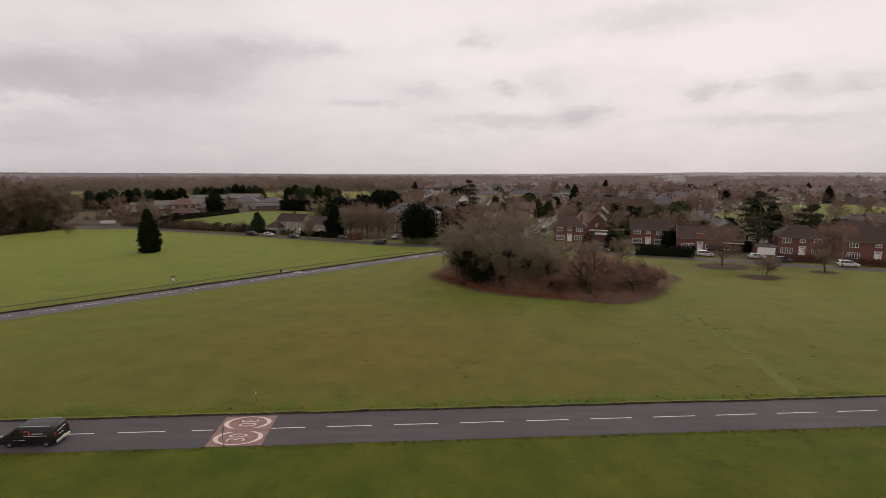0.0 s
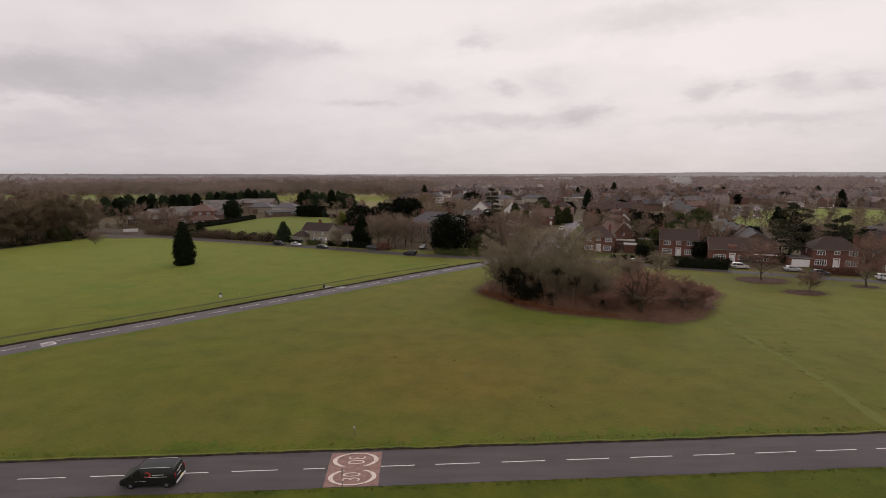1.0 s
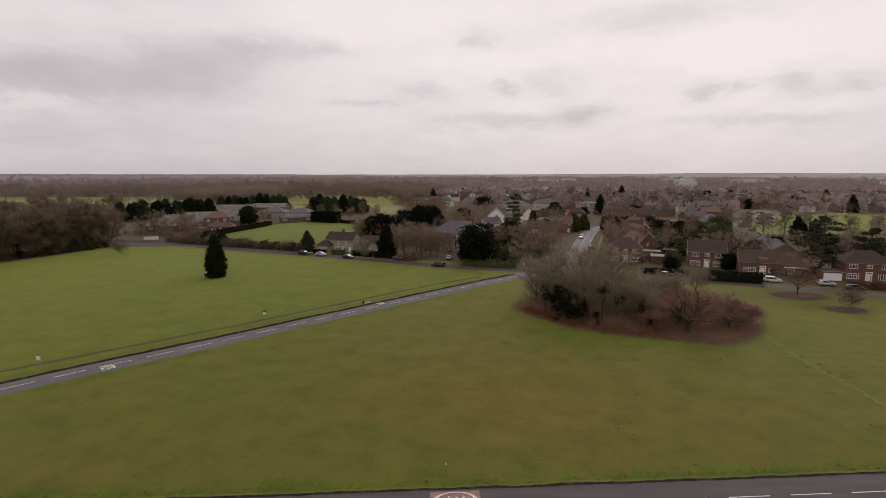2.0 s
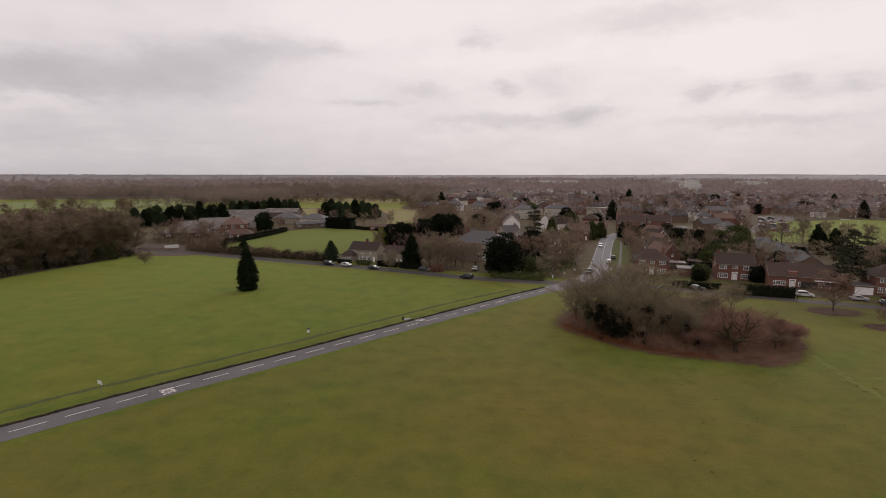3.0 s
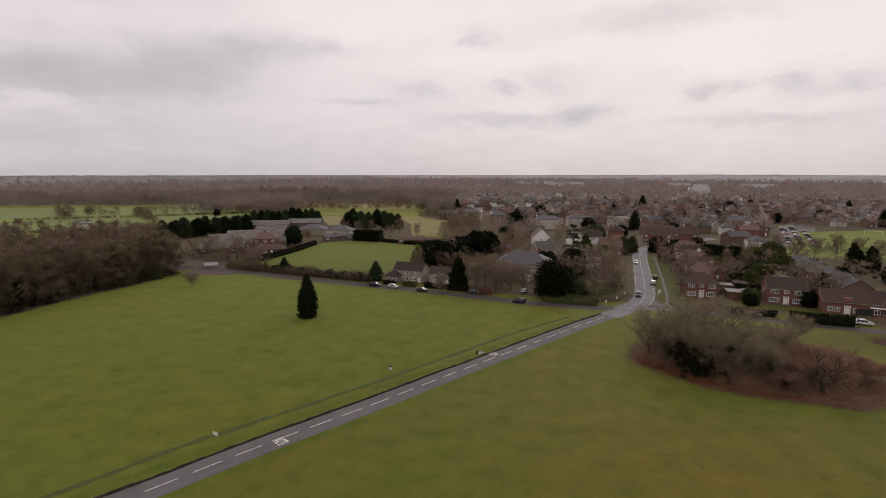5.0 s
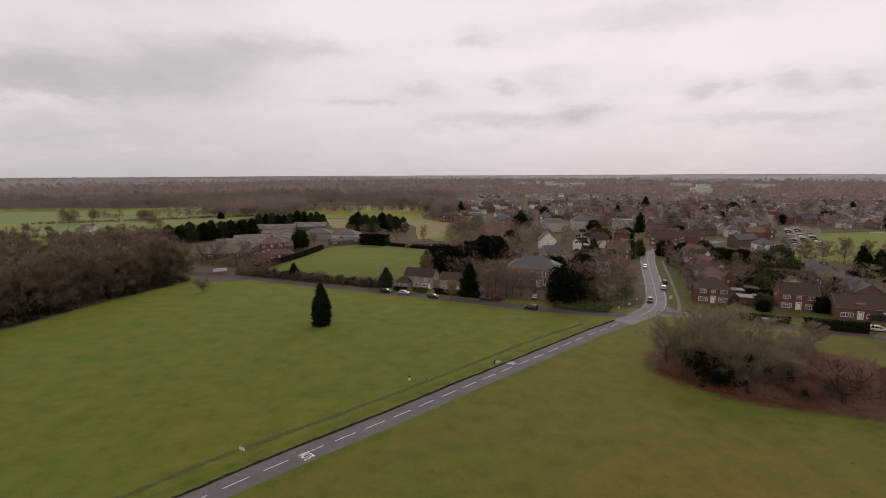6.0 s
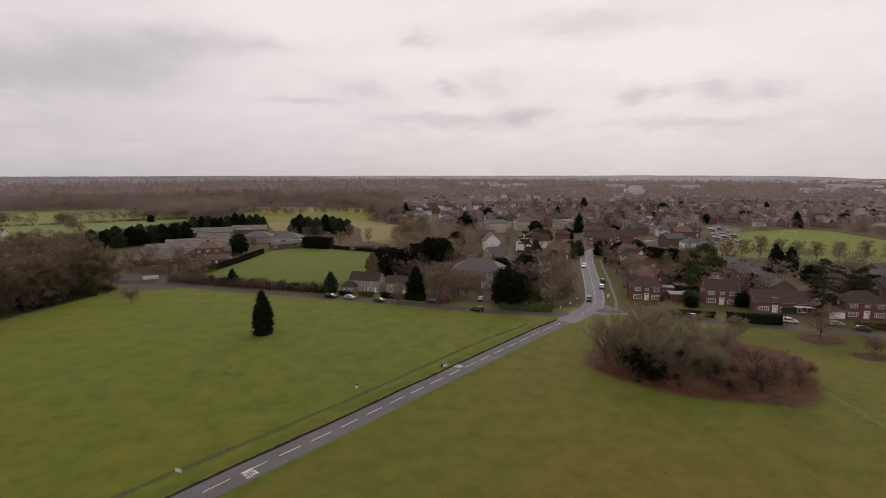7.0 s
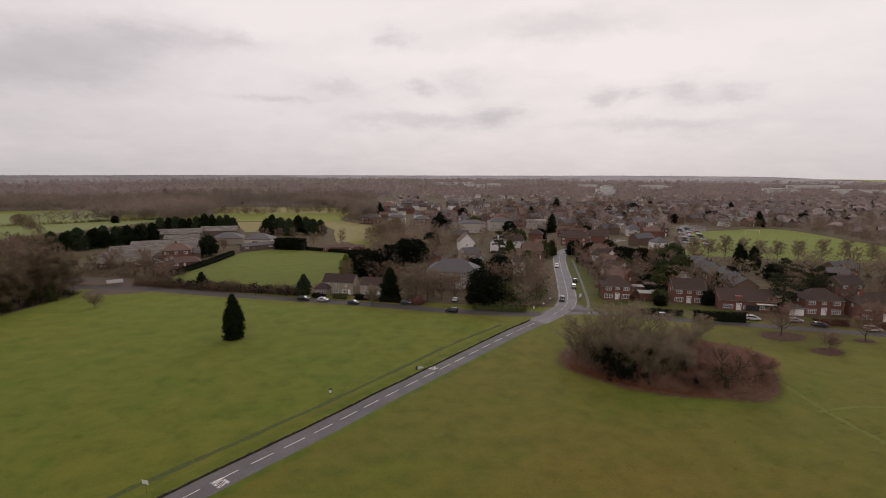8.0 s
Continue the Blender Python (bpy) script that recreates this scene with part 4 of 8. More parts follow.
TOWN = [(-60, 185), (-30, 168), (10, 157), (36, 150), (60, 138), (80, 127), (105, 116), (150, 100), (330, 40), (900, 200), (1500, 600), (1900, 1500), (900, 1700), (150, 1500), (-30, 700), (-70, 480), (-30, 400), (-45, 300), (-50, 230)]
sheet("town_ground", TOWN, 0.003, GARDEN, "dull brown and green ground of gardens and yards", "ground", 0.0, 30)
sheet("woodland_floor", [(-160, 190), (-166, 168), (-174, 140), (-182, 90), (-190, 20), (-330, 0), (-420, 200), (-300, 262), (-215, 262), (-165, 226)], 0.008, WOODLAND, "dark leaf-strewn floor of the roadside wood", "ground", 1.5, 6)
sheet("woodland_floor", [(-2600, 700), (-1200, 640), (-600, 630), (-340, 650), (-200, 675), (-70, 650), (-30, 700), (150, 1500), (900, 1700), (1900, 1500), (3200, 2400), (4400, 4600), (0, 4700), (-4400, 4600), (-4000, 1500)], 0.002, WOODLAND, "brown leafless forest floor reaching to the horizon", "ground", 0.0, 60)
sheet("woodland_floor", [(1500, 600), (900, 200), (330, 40), (1400, -300), (4600, 200), (4600, 2600), (1900, 1500)], 0.0022, WOODLAND, "brown leafless forest floor reaching to the horizon", "ground", 0.0, 60)
sheet("farm_ground", [(-150, 212), (-70, 188), (-56, 215), (-50, 300), (-60, 330), (-70, 400), (-90, 470), (-150, 480), (-230, 480), (-300, 400), (-240, 300), (-200, 258)], 0.005, GARDEN, "dull ground of yards and rough grass round the farm buildings", "ground", 0.0, 12)
sheet("pitch", [(-130, 222), (-127, 250), (-121, 281), (-106, 299), (-80, 292), (-55, 275), (-57, 245), (-61, 222), (-73, 200), (-101, 208)], 0.018, PITCH, "mown bright green sports pitch", "sports pitch", 0.0, 5)
sheet("playing_field", [(131, 249), (152, 272), (170, 295), (193, 326), (209, 346), (250, 355), (288, 362), (300, 345), (297, 318), (288, 285), (282, 257), (262, 226), (230, 205), (200, 215), (150, 238)], 0.018, PITCH, "broad bright green playing field behind a row of trees", "playing field", 0.0, 8)
for pts, m, lab in (
    ([(-640, 560), (-429, 598), (-340, 640), (-283, 524), (-351, 466), (-520, 410)], PASTURE, "pale green pasture beyond the wood"),
    ([(-430, 410), (-332, 466), (-290, 496), (-224, 506), (-238, 474), (-277, 406), (-292, 372), (-400, 300)], PASTURE, "pale yellow-green field beside a hedge"),
    ([(-236, 284), (-252, 328), (-300, 340), (-300, 280)], PASTURE, "small green paddock behind the wood"),
    ([(-235, 660), (-150, 668), (-74, 628), (-78, 566), (-215, 590)], STUBBLE, "yellowish far field between woods"),
    ([(-166, 474), (-126, 470), (-110, 405), (-138, 392)], STUBBLE, "small yellowish field behind dark conifers"),
    ([(-92, 470), (-62, 462), (-24, 402), (-45, 336), (-66, 325), (-72, 400)], STUBBLE, "yellowed grass field edged with trees"),
):
    pts = [tuple(Vector(a).lerp(Vector(b), f)) for a, b in zip(pts, pts[1:] + pts[:1]) for f in (0.06, 0.35, 0.65, 0.94)]
    sheet("field", pts, 0.018, m, lab, "field", 2.0, 12)
sheet("lawn", [(-3, 164), (8, 168), (10, 178), (5, 187), (-1, 182)], 0.02, FRONTLAWN, "garden lawn between shrubs", "lawn", 0.5, 3)
for pts in ([(38, 155), (50, 149), (71, 139), (74, 145), (60, 152), (42, 160)], [(88, 128), (104, 121), (120, 115), (124, 119), (104, 127), (91, 132)]):
    sheet("lawn", pts, 0.015, FRONTLAWN, "front lawn of the brick houses", "lawn", 0.5, 3)
ribbon("woodland_path", [(-192, 95), (-184, 118), (-177, 134), (-173.5, 146)], 0.9, 0.9, 0.02, BAREEARTH, 0.5, "pale earth path along the edge of the wood", "path", 1.5)
sheet("yard", [(-172, 214), (-150, 212), (-136, 209), (-138, 222), (-160, 230), (-176, 226)], 0.014, BAREEARTH, "bare earth yard beside the lane", "yard", 1.0, 4)
sheet("bare_bank", [(-154, 203), (-146, 207), (-136, 203), (-131, 199.5), (-140, 197), (-152, 198)], 0.028, BAREEARTH, "bare brown bank where the grass meets the lane", "bank", 0.8, 2)
sheet("car_park", [(150, 286), (172, 312), (205, 352), (236, 396), (255, 392), (222, 345), (196, 306), (168, 280)], 0.012, FOOTWAY, "pale car park beside the playing field", "car park", 0.0, 6)
COPSE = [(-2.0, 107), (-0.5, 101.5), (3.2, 96.6), (7.4, 91.3), (14, 87.4), (20, 85.6), (27, 83.2), (31, 82.4), (36.5, 85), (42.5, 91), (46, 97), (51, 104), (47, 113), (34, 119), (18, 120), (4, 117)]
sheet("leaf_litter", COPSE, 0.024, LITTER, "red-brown leaf litter and dead bracken under the copse", "leaf litter", 0.9, 1.3, 3)
for k, (x, y, r) in enumerate(((68.6, 116.6, 3.6), (70.0, 104, 2.6), (88, 109.5, 1.6), (110, 103, 2.6))):
    sheet("leaf_litter", [(x + r * math.cos(a) * 1.7, y + r * math.sin(a)) for a in np.linspace(0, 6.283, 11)[:-1]], 0.022, LEAFRING, "brown ring of fallen leaves under a tree", "leaf litter", 0.7, 1.0, k)

def loose_leaves(rings, n, seed, material, label):
    """Single fallen leaves and small drifts, thinning out across the borders of the litter."""
    rng = np.random.default_rng(seed)
    V = []
    for line, count in zip(rings, n):
        for _ in range(count):
            p = line[rng.integers(0, len(line))]
            d = rng.normal(scale=1.0, size=2)
            c, a, r = np.array([p.x + d[0], p.y + d[1]]), rng.uniform(0, 6.283), rng.uniform(0.07, 0.26) * math.exp(-0.25 * (d[0] ** 2 + d[1] ** 2))
            z = 0.03 + 0.01 * rng.random()
            V += [(c[0] + r * math.cos(a + w), c[1] + r * math.sin(a + w) * 0.8, z) for w in (0, 1.3, 3.0, 4.6)]
    return tagged(put("fallen_leaves", mesh_from("fallen_leaves", V, np.arange(len(V)).reshape(-1, 4), material)), label, "fallen leaves", "", "stuff")


loose_leaves([smooth_line(COPSE, 0.5, True)], [7000], 5, LITTER, "loose brown leaves scattered round the copse")
loose_leaves([smooth_line([(x + r * math.cos(a) * 1.7, y + r * math.sin(a)) for a in np.linspace(0, 6.283, 11)[:-1]], 0.5, True) for x, y, r in ((68.6, 116.6, 3.4), (70.0, 104, 2.4), (88, 109.5, 1.4), (110, 103, 2.4))], [900, 700, 500, 600], 6, LEAFRING, "loose brown leaves scattered under the lane's trees")

# far wooded hills that close the view: azimuth, distance, height of their crest
CREST = [(-180, 3800, 22), (-70, 3000, 25), (-45, 2800, 28), (-30, 3200, 26), (-12, 4300, 24), (5, 4500, 24), (18, 4200, 28), (30, 3700, 34), (42, 3700, 32), (50, 3700, 10), (70, 3700, 8), (180, 3800, 22)]


def crest(a, west):
    """Distance and height of the far hills' crest at the azimuth a, for the farther range or the nearer one in the west."""
    j = max(q for q in range(len(CREST) - 1) if CREST[q][0] <= a)
    t = (a - CREST[j][0]) / (CREST[j + 1][0] - CREST[j][0])
    t = t * t * (3 - 2 * t)
    dist, top = (CREST[j][q] * (1 - t) + CREST[j + 1][q] * t for q in (1, 2))
    if west:
        fade = min(1.0, max(0.0, (6 - a) / 26)) if a > -100 else 0.0
        return dist * 0.93, (top + 1.5) * fade * fade * (3 - 2 * fade)
    return dist, top


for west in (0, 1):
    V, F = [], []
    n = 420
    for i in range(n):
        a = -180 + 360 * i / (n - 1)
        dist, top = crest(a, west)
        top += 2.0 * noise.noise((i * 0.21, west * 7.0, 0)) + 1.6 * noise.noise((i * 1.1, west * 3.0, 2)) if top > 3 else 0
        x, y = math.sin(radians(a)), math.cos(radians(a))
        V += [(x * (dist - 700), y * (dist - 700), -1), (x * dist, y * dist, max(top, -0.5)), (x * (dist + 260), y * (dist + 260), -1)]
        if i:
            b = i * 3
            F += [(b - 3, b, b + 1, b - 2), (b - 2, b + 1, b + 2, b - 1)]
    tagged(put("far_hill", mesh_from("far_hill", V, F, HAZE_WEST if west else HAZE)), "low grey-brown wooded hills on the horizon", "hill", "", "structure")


# ---- road markings ----
def along(line):
    s = [0.0]
    for a, b in zip(line, line[1:]):
        s.append(s[-1] + (b - a).length)
    return s


def at_length(line, S, d):
    d = min(max(d, 0), S[-1] - 1e-4)
    for i in range(len(S) - 1):
        if S[i + 1] > d:
            break
    t = (d - S[i]) / (S[i + 1] - S[i])
    p = line[i].lerp(line[i + 1], t)
    q = (line[i + 1] - line[i]).normalized()
    return p, q


def nearest_length(line, S, p):
    return min(zip(S, line), key=lambda r: (r[1] - Vector(p)).length)[0]


def dash_mesh(name, length, w):
    rnd = random.Random(3)
    n = 8
    V = [(length * i / n, s * (w / 2 + rnd.uniform(-0.008, 0.008)), 0) for s in (-1, 1) for i in range(n + 1)]
    return mesh_from(name, V, [(i, i + 1, n + 2 + i, n + 1 + i) for i in range(n)], PAINT)


def dashes(road_pts, start, count, back, z, length=4.0, module=6.0, w=0.15, skip=()):
    line = smooth_line(road_pts, 0.5)
    S = along(line)
    s0 = nearest_length(line, S, start)
    me = dash_mesh("centre_line_dash", length, w)
    top = thing("centre_line", "broken white centre line painted on the asphalt", "road marking", "", "structure")
    for k in range(-back, count):
        a = s0 + k * module
        if a < 1 or a + length > S[-1]:
            continue
        p, q = at_length(line, S, a)
        if any(lo < p.x < hi for lo, hi in skip):
            continue
        ob = put("dash", me, top)
        ob.matrix_basis = Matrix.LocRotScale((p.x, p.y, z), Euler((0, 0, math.atan2(q.y, q.x))), None)


dashes(ROAD_A, (-10.3, 40.3), 26, 12, 0.082, w=0.11, skip=((-23.0, -15.6),))
tagged(put("centre_line", dash_mesh("centre_line_dash", 1.9, 0.11), None, m=spot(-22.15, 39.62, 3.3, z=0.082)), "short white centre line dash before the red patch", "road marking", "", "structure")
tagged(put("centre_line", dash_mesh("centre_line_dash", 3.0, 0.11), None, m=spot(-15.25, 40.02, 3.3, z=0.082)), "white centre line dash after the red patch", "road marking", "", "structure")
dashes(ROAD_B, (-53.9, 88.2), 13, 8, 0.086)
dashes(MAIN, (28, 172), 22, 6, 0.098, 3.0, 5.0, 0.14)
for pts, z in ((MAIN[1:], 0.05),):
    for off in (2.95, -3.05):
        ribbon("edge_line", pts, off + 0.06, -off, z + 0.012, PAINT, 0.0, "worn white edge line of the main road", "road marking", 1.5)

# the painted speed limit roundels on red surfacing
slope = math.atan2(2.8, 47.9)
ROUND_C = (-17.65, 39.8)
patch = thing("speed_limit_marking", "two worn white 30 roundels on a terracotta road patch", "road marking", "", "structure")
patch.matrix_basis = spot(*ROUND_C, math.degrees(slope), z=0.0)
bm = bmesh.new()
n = 20
rnd = random.Random(5)
vs = [bm.verts.new((x + rnd.uniform(-0.03, 0.03), y, 0.072 - abs(y) * 0.017)) for x in (-2.33, 2.33) for y in np.linspace(-2.55, 2.5, n)]
for i in range(n - 1):
    bm.faces.new((vs[i], vs[n + i], vs[n + i + 1], vs[i + 1]))
part("red_surfacing", bm, REDPATCH, patch, "worn terracotta road surfacing")


def ring(a, b, ta, tb, k=48):
    V = []
    for i in range(k):
        w = 6.28319 * i / k
        V += [(a * math.cos(w), b * math.sin(w), 0), ((a - ta) * math.cos(w), (b - tb) * math.sin(w), 0)]
    return V, [(2 * i, 2 * ((i + 1) % k), 2 * ((i + 1) % k) + 1, 2 * i + 1) for i in range(k)]


def text_mesh(text, material, sx, sy, extrude=0.0, bold=0.0):
    cu = bpy.data.curves.new("lettering", "FONT")
    cu.body, cu.align_x, cu.align_y, cu.size, cu.extrude, cu.offset = text, "CENTER", "CENTER", 1.0, extrude, bold
    tmp = bpy.data.objects.new("lettering", cu)
    me = bpy.data.meshes.new_from_object(tmp)
    bpy.data.objects.remove(tmp)
    for v in me.vertices:
        v.co.x *= sx
        v.co.y *= sy
    me.materials.clear()
    me.materials.append(material)
    me.name = "lettering"
    return me


V, F = ring(2.08, 1.14, 0.40, 0.12)
ring_me = mesh_from("roundel_ring", V, F, ROUNDEL)
digits = text_mesh("30", ROUNDEL, 1.35, 2.3, bold=-0.012)
for y, turn in ((-1.28, 90), (1.22, -90)):
    put("ring", ring_me, patch, "white painted ellipse", spot(0.0, y, 0, z=0.088 - abs(y) * 0.017))
    put("digits", digits, patch, "white painted number 30", spot(0.0, y, turn, z=0.088 - abs(y) * 0.017))

slow = text_mesh("SLOW", PAINT, 0.78, 2.6, bold=0.02)
for x, y, turn in ((-70.9, 72.0, 137), (-33.6, 109.3, -47)):
    ob = thing("slow_marking", "white SLOW lettering painted on the road", "road marking", "", "structure")
    ob.matrix_basis = spot(x, y, turn, z=0.0)
    put("lettering", slow, ob, m=spot(0, 0, 0, z=0.075))
for k in range(7):
    a = 24.2 + 1.35 * k
    ob = put("give_way_dash", dash_mesh("give_way_dash", 0.8, 0.3), None, m=spot(a, 146.9 - 0.32 * k, -14, z=0.09))
    tagged(ob, "short white give-way dash painted at the lane mouth", "road marking", "give way dashes", "structure")


# ---- vehicles ----
def wheel(parent, x, y, r, w, sy):
    k = 18
    bm = bmesh.new()
    prof = [(r * 0.62, -w / 2), (r * 0.93, -w / 2), (r, -w * 0.35), (r, w * 0.35), (r * 0.93, w / 2), (r * 0.62, w / 2)]
    rows = [[bm.verts.new((x + a * math.cos(6.2832 * j / k), y + b, r + a * math.sin(6.2832 * j / k))) for a, b in prof] for j in range(k)]
    for j in range(k):
        for i in range(len(prof) - 1):
            bm.faces.new((rows[j][i], rows[(j + 1) % k][i], rows[(j + 1) % k][i + 1], rows[j][i + 1]))
    wh = part("wheel", bm, TYRE, parent, "black rubber tyre")
    bm = bmesh.new()
    yo = y + sy * w * 0.38
    c = bm.verts.new((x, yo + sy * 0.03, r))
    ringv = [bm.verts.new((x + r * 0.64 * (1 if j % 2 else 0.93) * math.cos(6.2832 * j / 20), yo, r + r * 0.64 * math.sin(6.2832 * j / 20))) for j in range(20)]
    for j in range(20):
        bm.faces.new((c, ringv[j], ringv[(j + 1) % 20]))
    part("rim", bm, RIM, wh, "silver alloy rim")


def loft(bm, profile, half, tuck, mi=0):
    """A car body: the side outline (x, z) drawn across the width, narrowing towards the roof by tuck."""
    zmax = max(p[1] for p in profile)
    zlow = 0.9
    L, R = [], []
    for x, z in profile:
        t = max(0.0, (z - zlow) / (zmax - zlow))
        w = half - tuck * t
        L.append(bm.verts.new((x, -w, z)))
        R.append(bm.verts.new((x, w, z)))
    n = len(profile)
    bm.faces.new(L)
    bm.faces.new(R[::-1])
    for i in range(n):
        bm.faces.new((L[i], R[i], R[(i + 1) % n], L[(i + 1) % n]))
    return bm


def side_pane(bm, pts, half, tuck, zmax, sgn, out=0.012):
    vs = []
    for x, z in pts:
        t = max(0.0, (z - 0.9) / (zmax - 0.9))
        vs.append(bm.verts.new((x, sgn * (half - tuck * t + out), z)))
    bm.faces.new(vs)


def vehicle(name, paint, label, category, kind="hatch", group=""):
    """A car or van that faces +x, with its wheels on z = 0."""
    ob = thing(name, label, category, group)
    if kind == "van":
        half, tuck, zt, wr, wb = 0.93, 0.13, 1.90, 0.33, (-1.62, 1.55)
        prof = [(-2.46, 0.34), (-2.50, 0.62), (-2.46, 1.05), (-2.34, 1.62), (-2.22, 1.86), (-1.9, 1.90), (0.7, 1.90), (0.98, 1.83), (1.62, 1.24), (1.9, 1.12), (2.36, 0.94), (2.50, 0.72), (2.50, 0.40), (2.3, 0.30), (-2.3, 0.30)]
        windows = [[(1.42, 1.18), (0.62, 1.18), (0.66, 1.72), (0.92, 1.72)]]
        shield = [(1.60, 1.27), (1.00, 1.80)]
        rear = [(-2.405, 1.16), (-2.26, 1.70)]
    elif kind == "estate":
        half, tuck, zt, wr, wb = 0.90, 0.17, 1.60, 0.33, (-1.35, 1.35)
        prof = [(-2.15, 0.32), (-2.2, 0.62), (-2.13, 0.95), (-1.98, 1.42), (-1.7, 1.57), (0.0, 1.60), (0.35, 1.54), (1.05, 1.02), (1.9, 0.86), (2.12, 0.66), (2.12, 0.40), (1.95, 0.27), (-1.95, 0.27)]
        windows = [[(0.92, 1.02), (0.02, 0.99), (0.02, 1.46), (0.30, 1.46)], [(-0.06, 0.99), (-1.0, 0.99), (-1.0, 1.46), (-0.06, 1.46)], [(-1.08, 0.99), (-1.85, 1.02), (-1.72, 1.42), (-1.08, 1.46)]]
        shield = [(1.02, 1.05), (0.38, 1.52)]
        rear = [(-2.115, 1.02), (-1.99, 1.40)]
    else:
        half, tuck, zt, wr, wb = 0.88, 0.18, 1.47, 0.31, (-1.28, 1.25)
        prof = [(-1.98, 0.32), (-2.04, 0.60), (-1.98, 0.92), (-1.55, 1.30), (-1.15, 1.45), (-0.1, 1.47), (0.25, 1.41), (0.95, 0.97), (1.75, 0.82), (1.98, 0.64), (1.98, 0.40), (1.82, 0.26), (-1.82, 0.26)]
        windows = [[(0.82, 0.97), (-0.02, 0.94), (-0.02, 1.36), (0.18, 1.36)], [(-0.10, 0.94), (-1.0, 0.94), (-1.0, 1.36), (-0.10, 1.36)]]
        shield = [(0.93, 0.99), (0.28, 1.39)]
        rear = [(-1.86, 1.03), (-1.58, 1.28)]
    bm = loft(bmesh.new(), prof, half, tuck)
    bevelled(bm, 0.045, 2)
    body = part("body", bm, paint, ob)
    for p in body.data.polygons:
        p.use_smooth = True
    for pts in windows:
        for sgn in (-1, 1):
            bm = bmesh.new()
            side_pane(bm, pts, half, tuck, zt, sgn)
            part("side_window", bm, CARGLASS, ob)
    for nm, seg, d in (("windscreen", shield, 1), ("rear_window", rear, -1)):
        bm = bmesh.new()
        (x0, z0), (x1, z1) = seg
        w0, w1 = half - 0.12, half - tuck - 0.10
        o = 0.018
        bm.faces.new([bm.verts.new(p) for p in ((x0 + d * o, -w0, z0 + o), (x0 + d * o, w0, z0 + o), (x1 + d * o, w1, z1 + o), (x1 + d * o, -w1, z1 + o))])
        part(nm, bm, CARGLASS, ob)
    for x in wb:
        for sgn in (-1, 1):
            wheel(ob, x, sgn * (half - 0.10), wr, 0.22, sgn)
    xf, xr = prof[-4][0], prof[1][0]
    for sgn in (-1, 1):
        part("headlight", bevelled(boxes((xf - 0.22, xf - 0.02, sgn * (half - 0.22) - 0.14, sgn * (half - 0.22) + 0.14, 0.66, 0.82)), 0.02), LAMPCLEAR, ob, "clear headlight")
        zz = (0.85, 1.35) if kind == "van" else (0.74, 0.95)
        part("tail_light", bevelled(boxes((xr + 0.02, xr + 0.16, sgn * (half - 0.08) - 0.06, sgn * (half - 0.08) + 0.03, *zz)), 0.015), LAMPRED, ob, "red tail light")
        part("door_mirror", bevelled(boxes((shield[0][0] - 0.42, shield[0][0] - 0.28, sgn * (half + 0.02), sgn * (half + 0.2), shield[0][1] - 0.05, shield[0][1] + 0.12)), 0.02), PLASTIC, ob, "black door mirror")
    part("front_bumper", bevelled(boxes((xf - 0.10, xf + 0.05, -half + 0.08, half - 0.08, 0.32, 0.52)), 0.03), PLASTIC, ob, "black bumper")
    part("rear_bumper", bevelled(boxes((xr - 0.05, xr + 0.12, -half + 0.06, half - 0.06, 0.34, 0.58)), 0.03), SILVERPAINT if kind == "van" else PLASTIC, ob, "rear bumper strip")
    part("number_plate", boxes((xr - 0.062, xr - 0.052, -0.26, 0.26, 0.62, 0.73)), SIGNYELLOW, ob, "plain yellow plate")
    return ob


van = vehicle("van", BLACKPAINT, "black panel van with a red and white logo, on the road", "van", "van")
for sgn in (-1, 1):
    y = sgn * 0.948
    bm = bmesh.new()
    n = 14
    vs = []
    for i in range(n):
        a = radians(40 + 290 * i / (n - 1))
        w = 0.05 + 0.04 * math.sin(math.pi * i / (n - 1))
        for r in (0.24 - w, 0.24 + w * 0.2):
            z = 1.30 + r * math.sin(a)
            t = max(0.0, (z - 0.9) / 1.0)
            vs.append(bm.verts.new((0.0 + r * 1.25 * math.cos(a), sgn * (0.945 - 0.13 * t), z)))
    for i in range(n - 1):
        bm.faces.new((vs[2 * i], vs[2 * i + 2], vs[2 * i + 3], vs[2 * i + 1]))
    part("logo_swirl", bm, LOGORED, van, "red curved logo mark")
    for x0, x1, z0, z1 in ((-1.45, -0.45, 1.24, 1.30), (-1.75, 0.20, 1.06, 1.10), (0.15, 0.75, 0.70, 0.735), (0.85, 1.15, 0.70, 0.735)):
        t0, t1 = max(0, (z0 - 0.9)), max(0, (z1 - 0.9))
        bm = bmesh.new()
        bm.faces.new([bm.verts.new((x, sgn * (0.945 - 0.13 * t), z)) for x, z, t in ((x0, z0, t0), (x1, z0, t0), (x1, z1, t1), (x0, z1, t1))])
        part("lettering_bar", bm, LOGOWHITE, van, "thin white bar of small lettering")
for yy, zz, w in ((-0.30, 1.40, 0.22), (0.18, 1.32, 0.3), (0.2, 1.0, 0.3)):
    part("rear_graphic", boxes((-2.50 + max(0, zz - 1.05) * 0.2, -2.485 + max(0, zz - 1.05) * 0.2 + 0.02, yy - w, yy + w, zz, zz + 0.05)), LOGOWHITE, van, "white bar of small lettering on the rear door")
part("roof_rail", boxes((-2.0, 0.6, -0.80, -0.75, 1.90, 1.94)), SILVERPAINT, van, "silver roof rail")
part("roof_rail", boxes((-2.0, 0.6, 0.75, 0.80, 1.90, 1.94)), SILVERPAINT, van, "silver roof rail")
van.matrix_basis = spot(-34.4, 37.85, 183.3, 0.92, z=0.04)

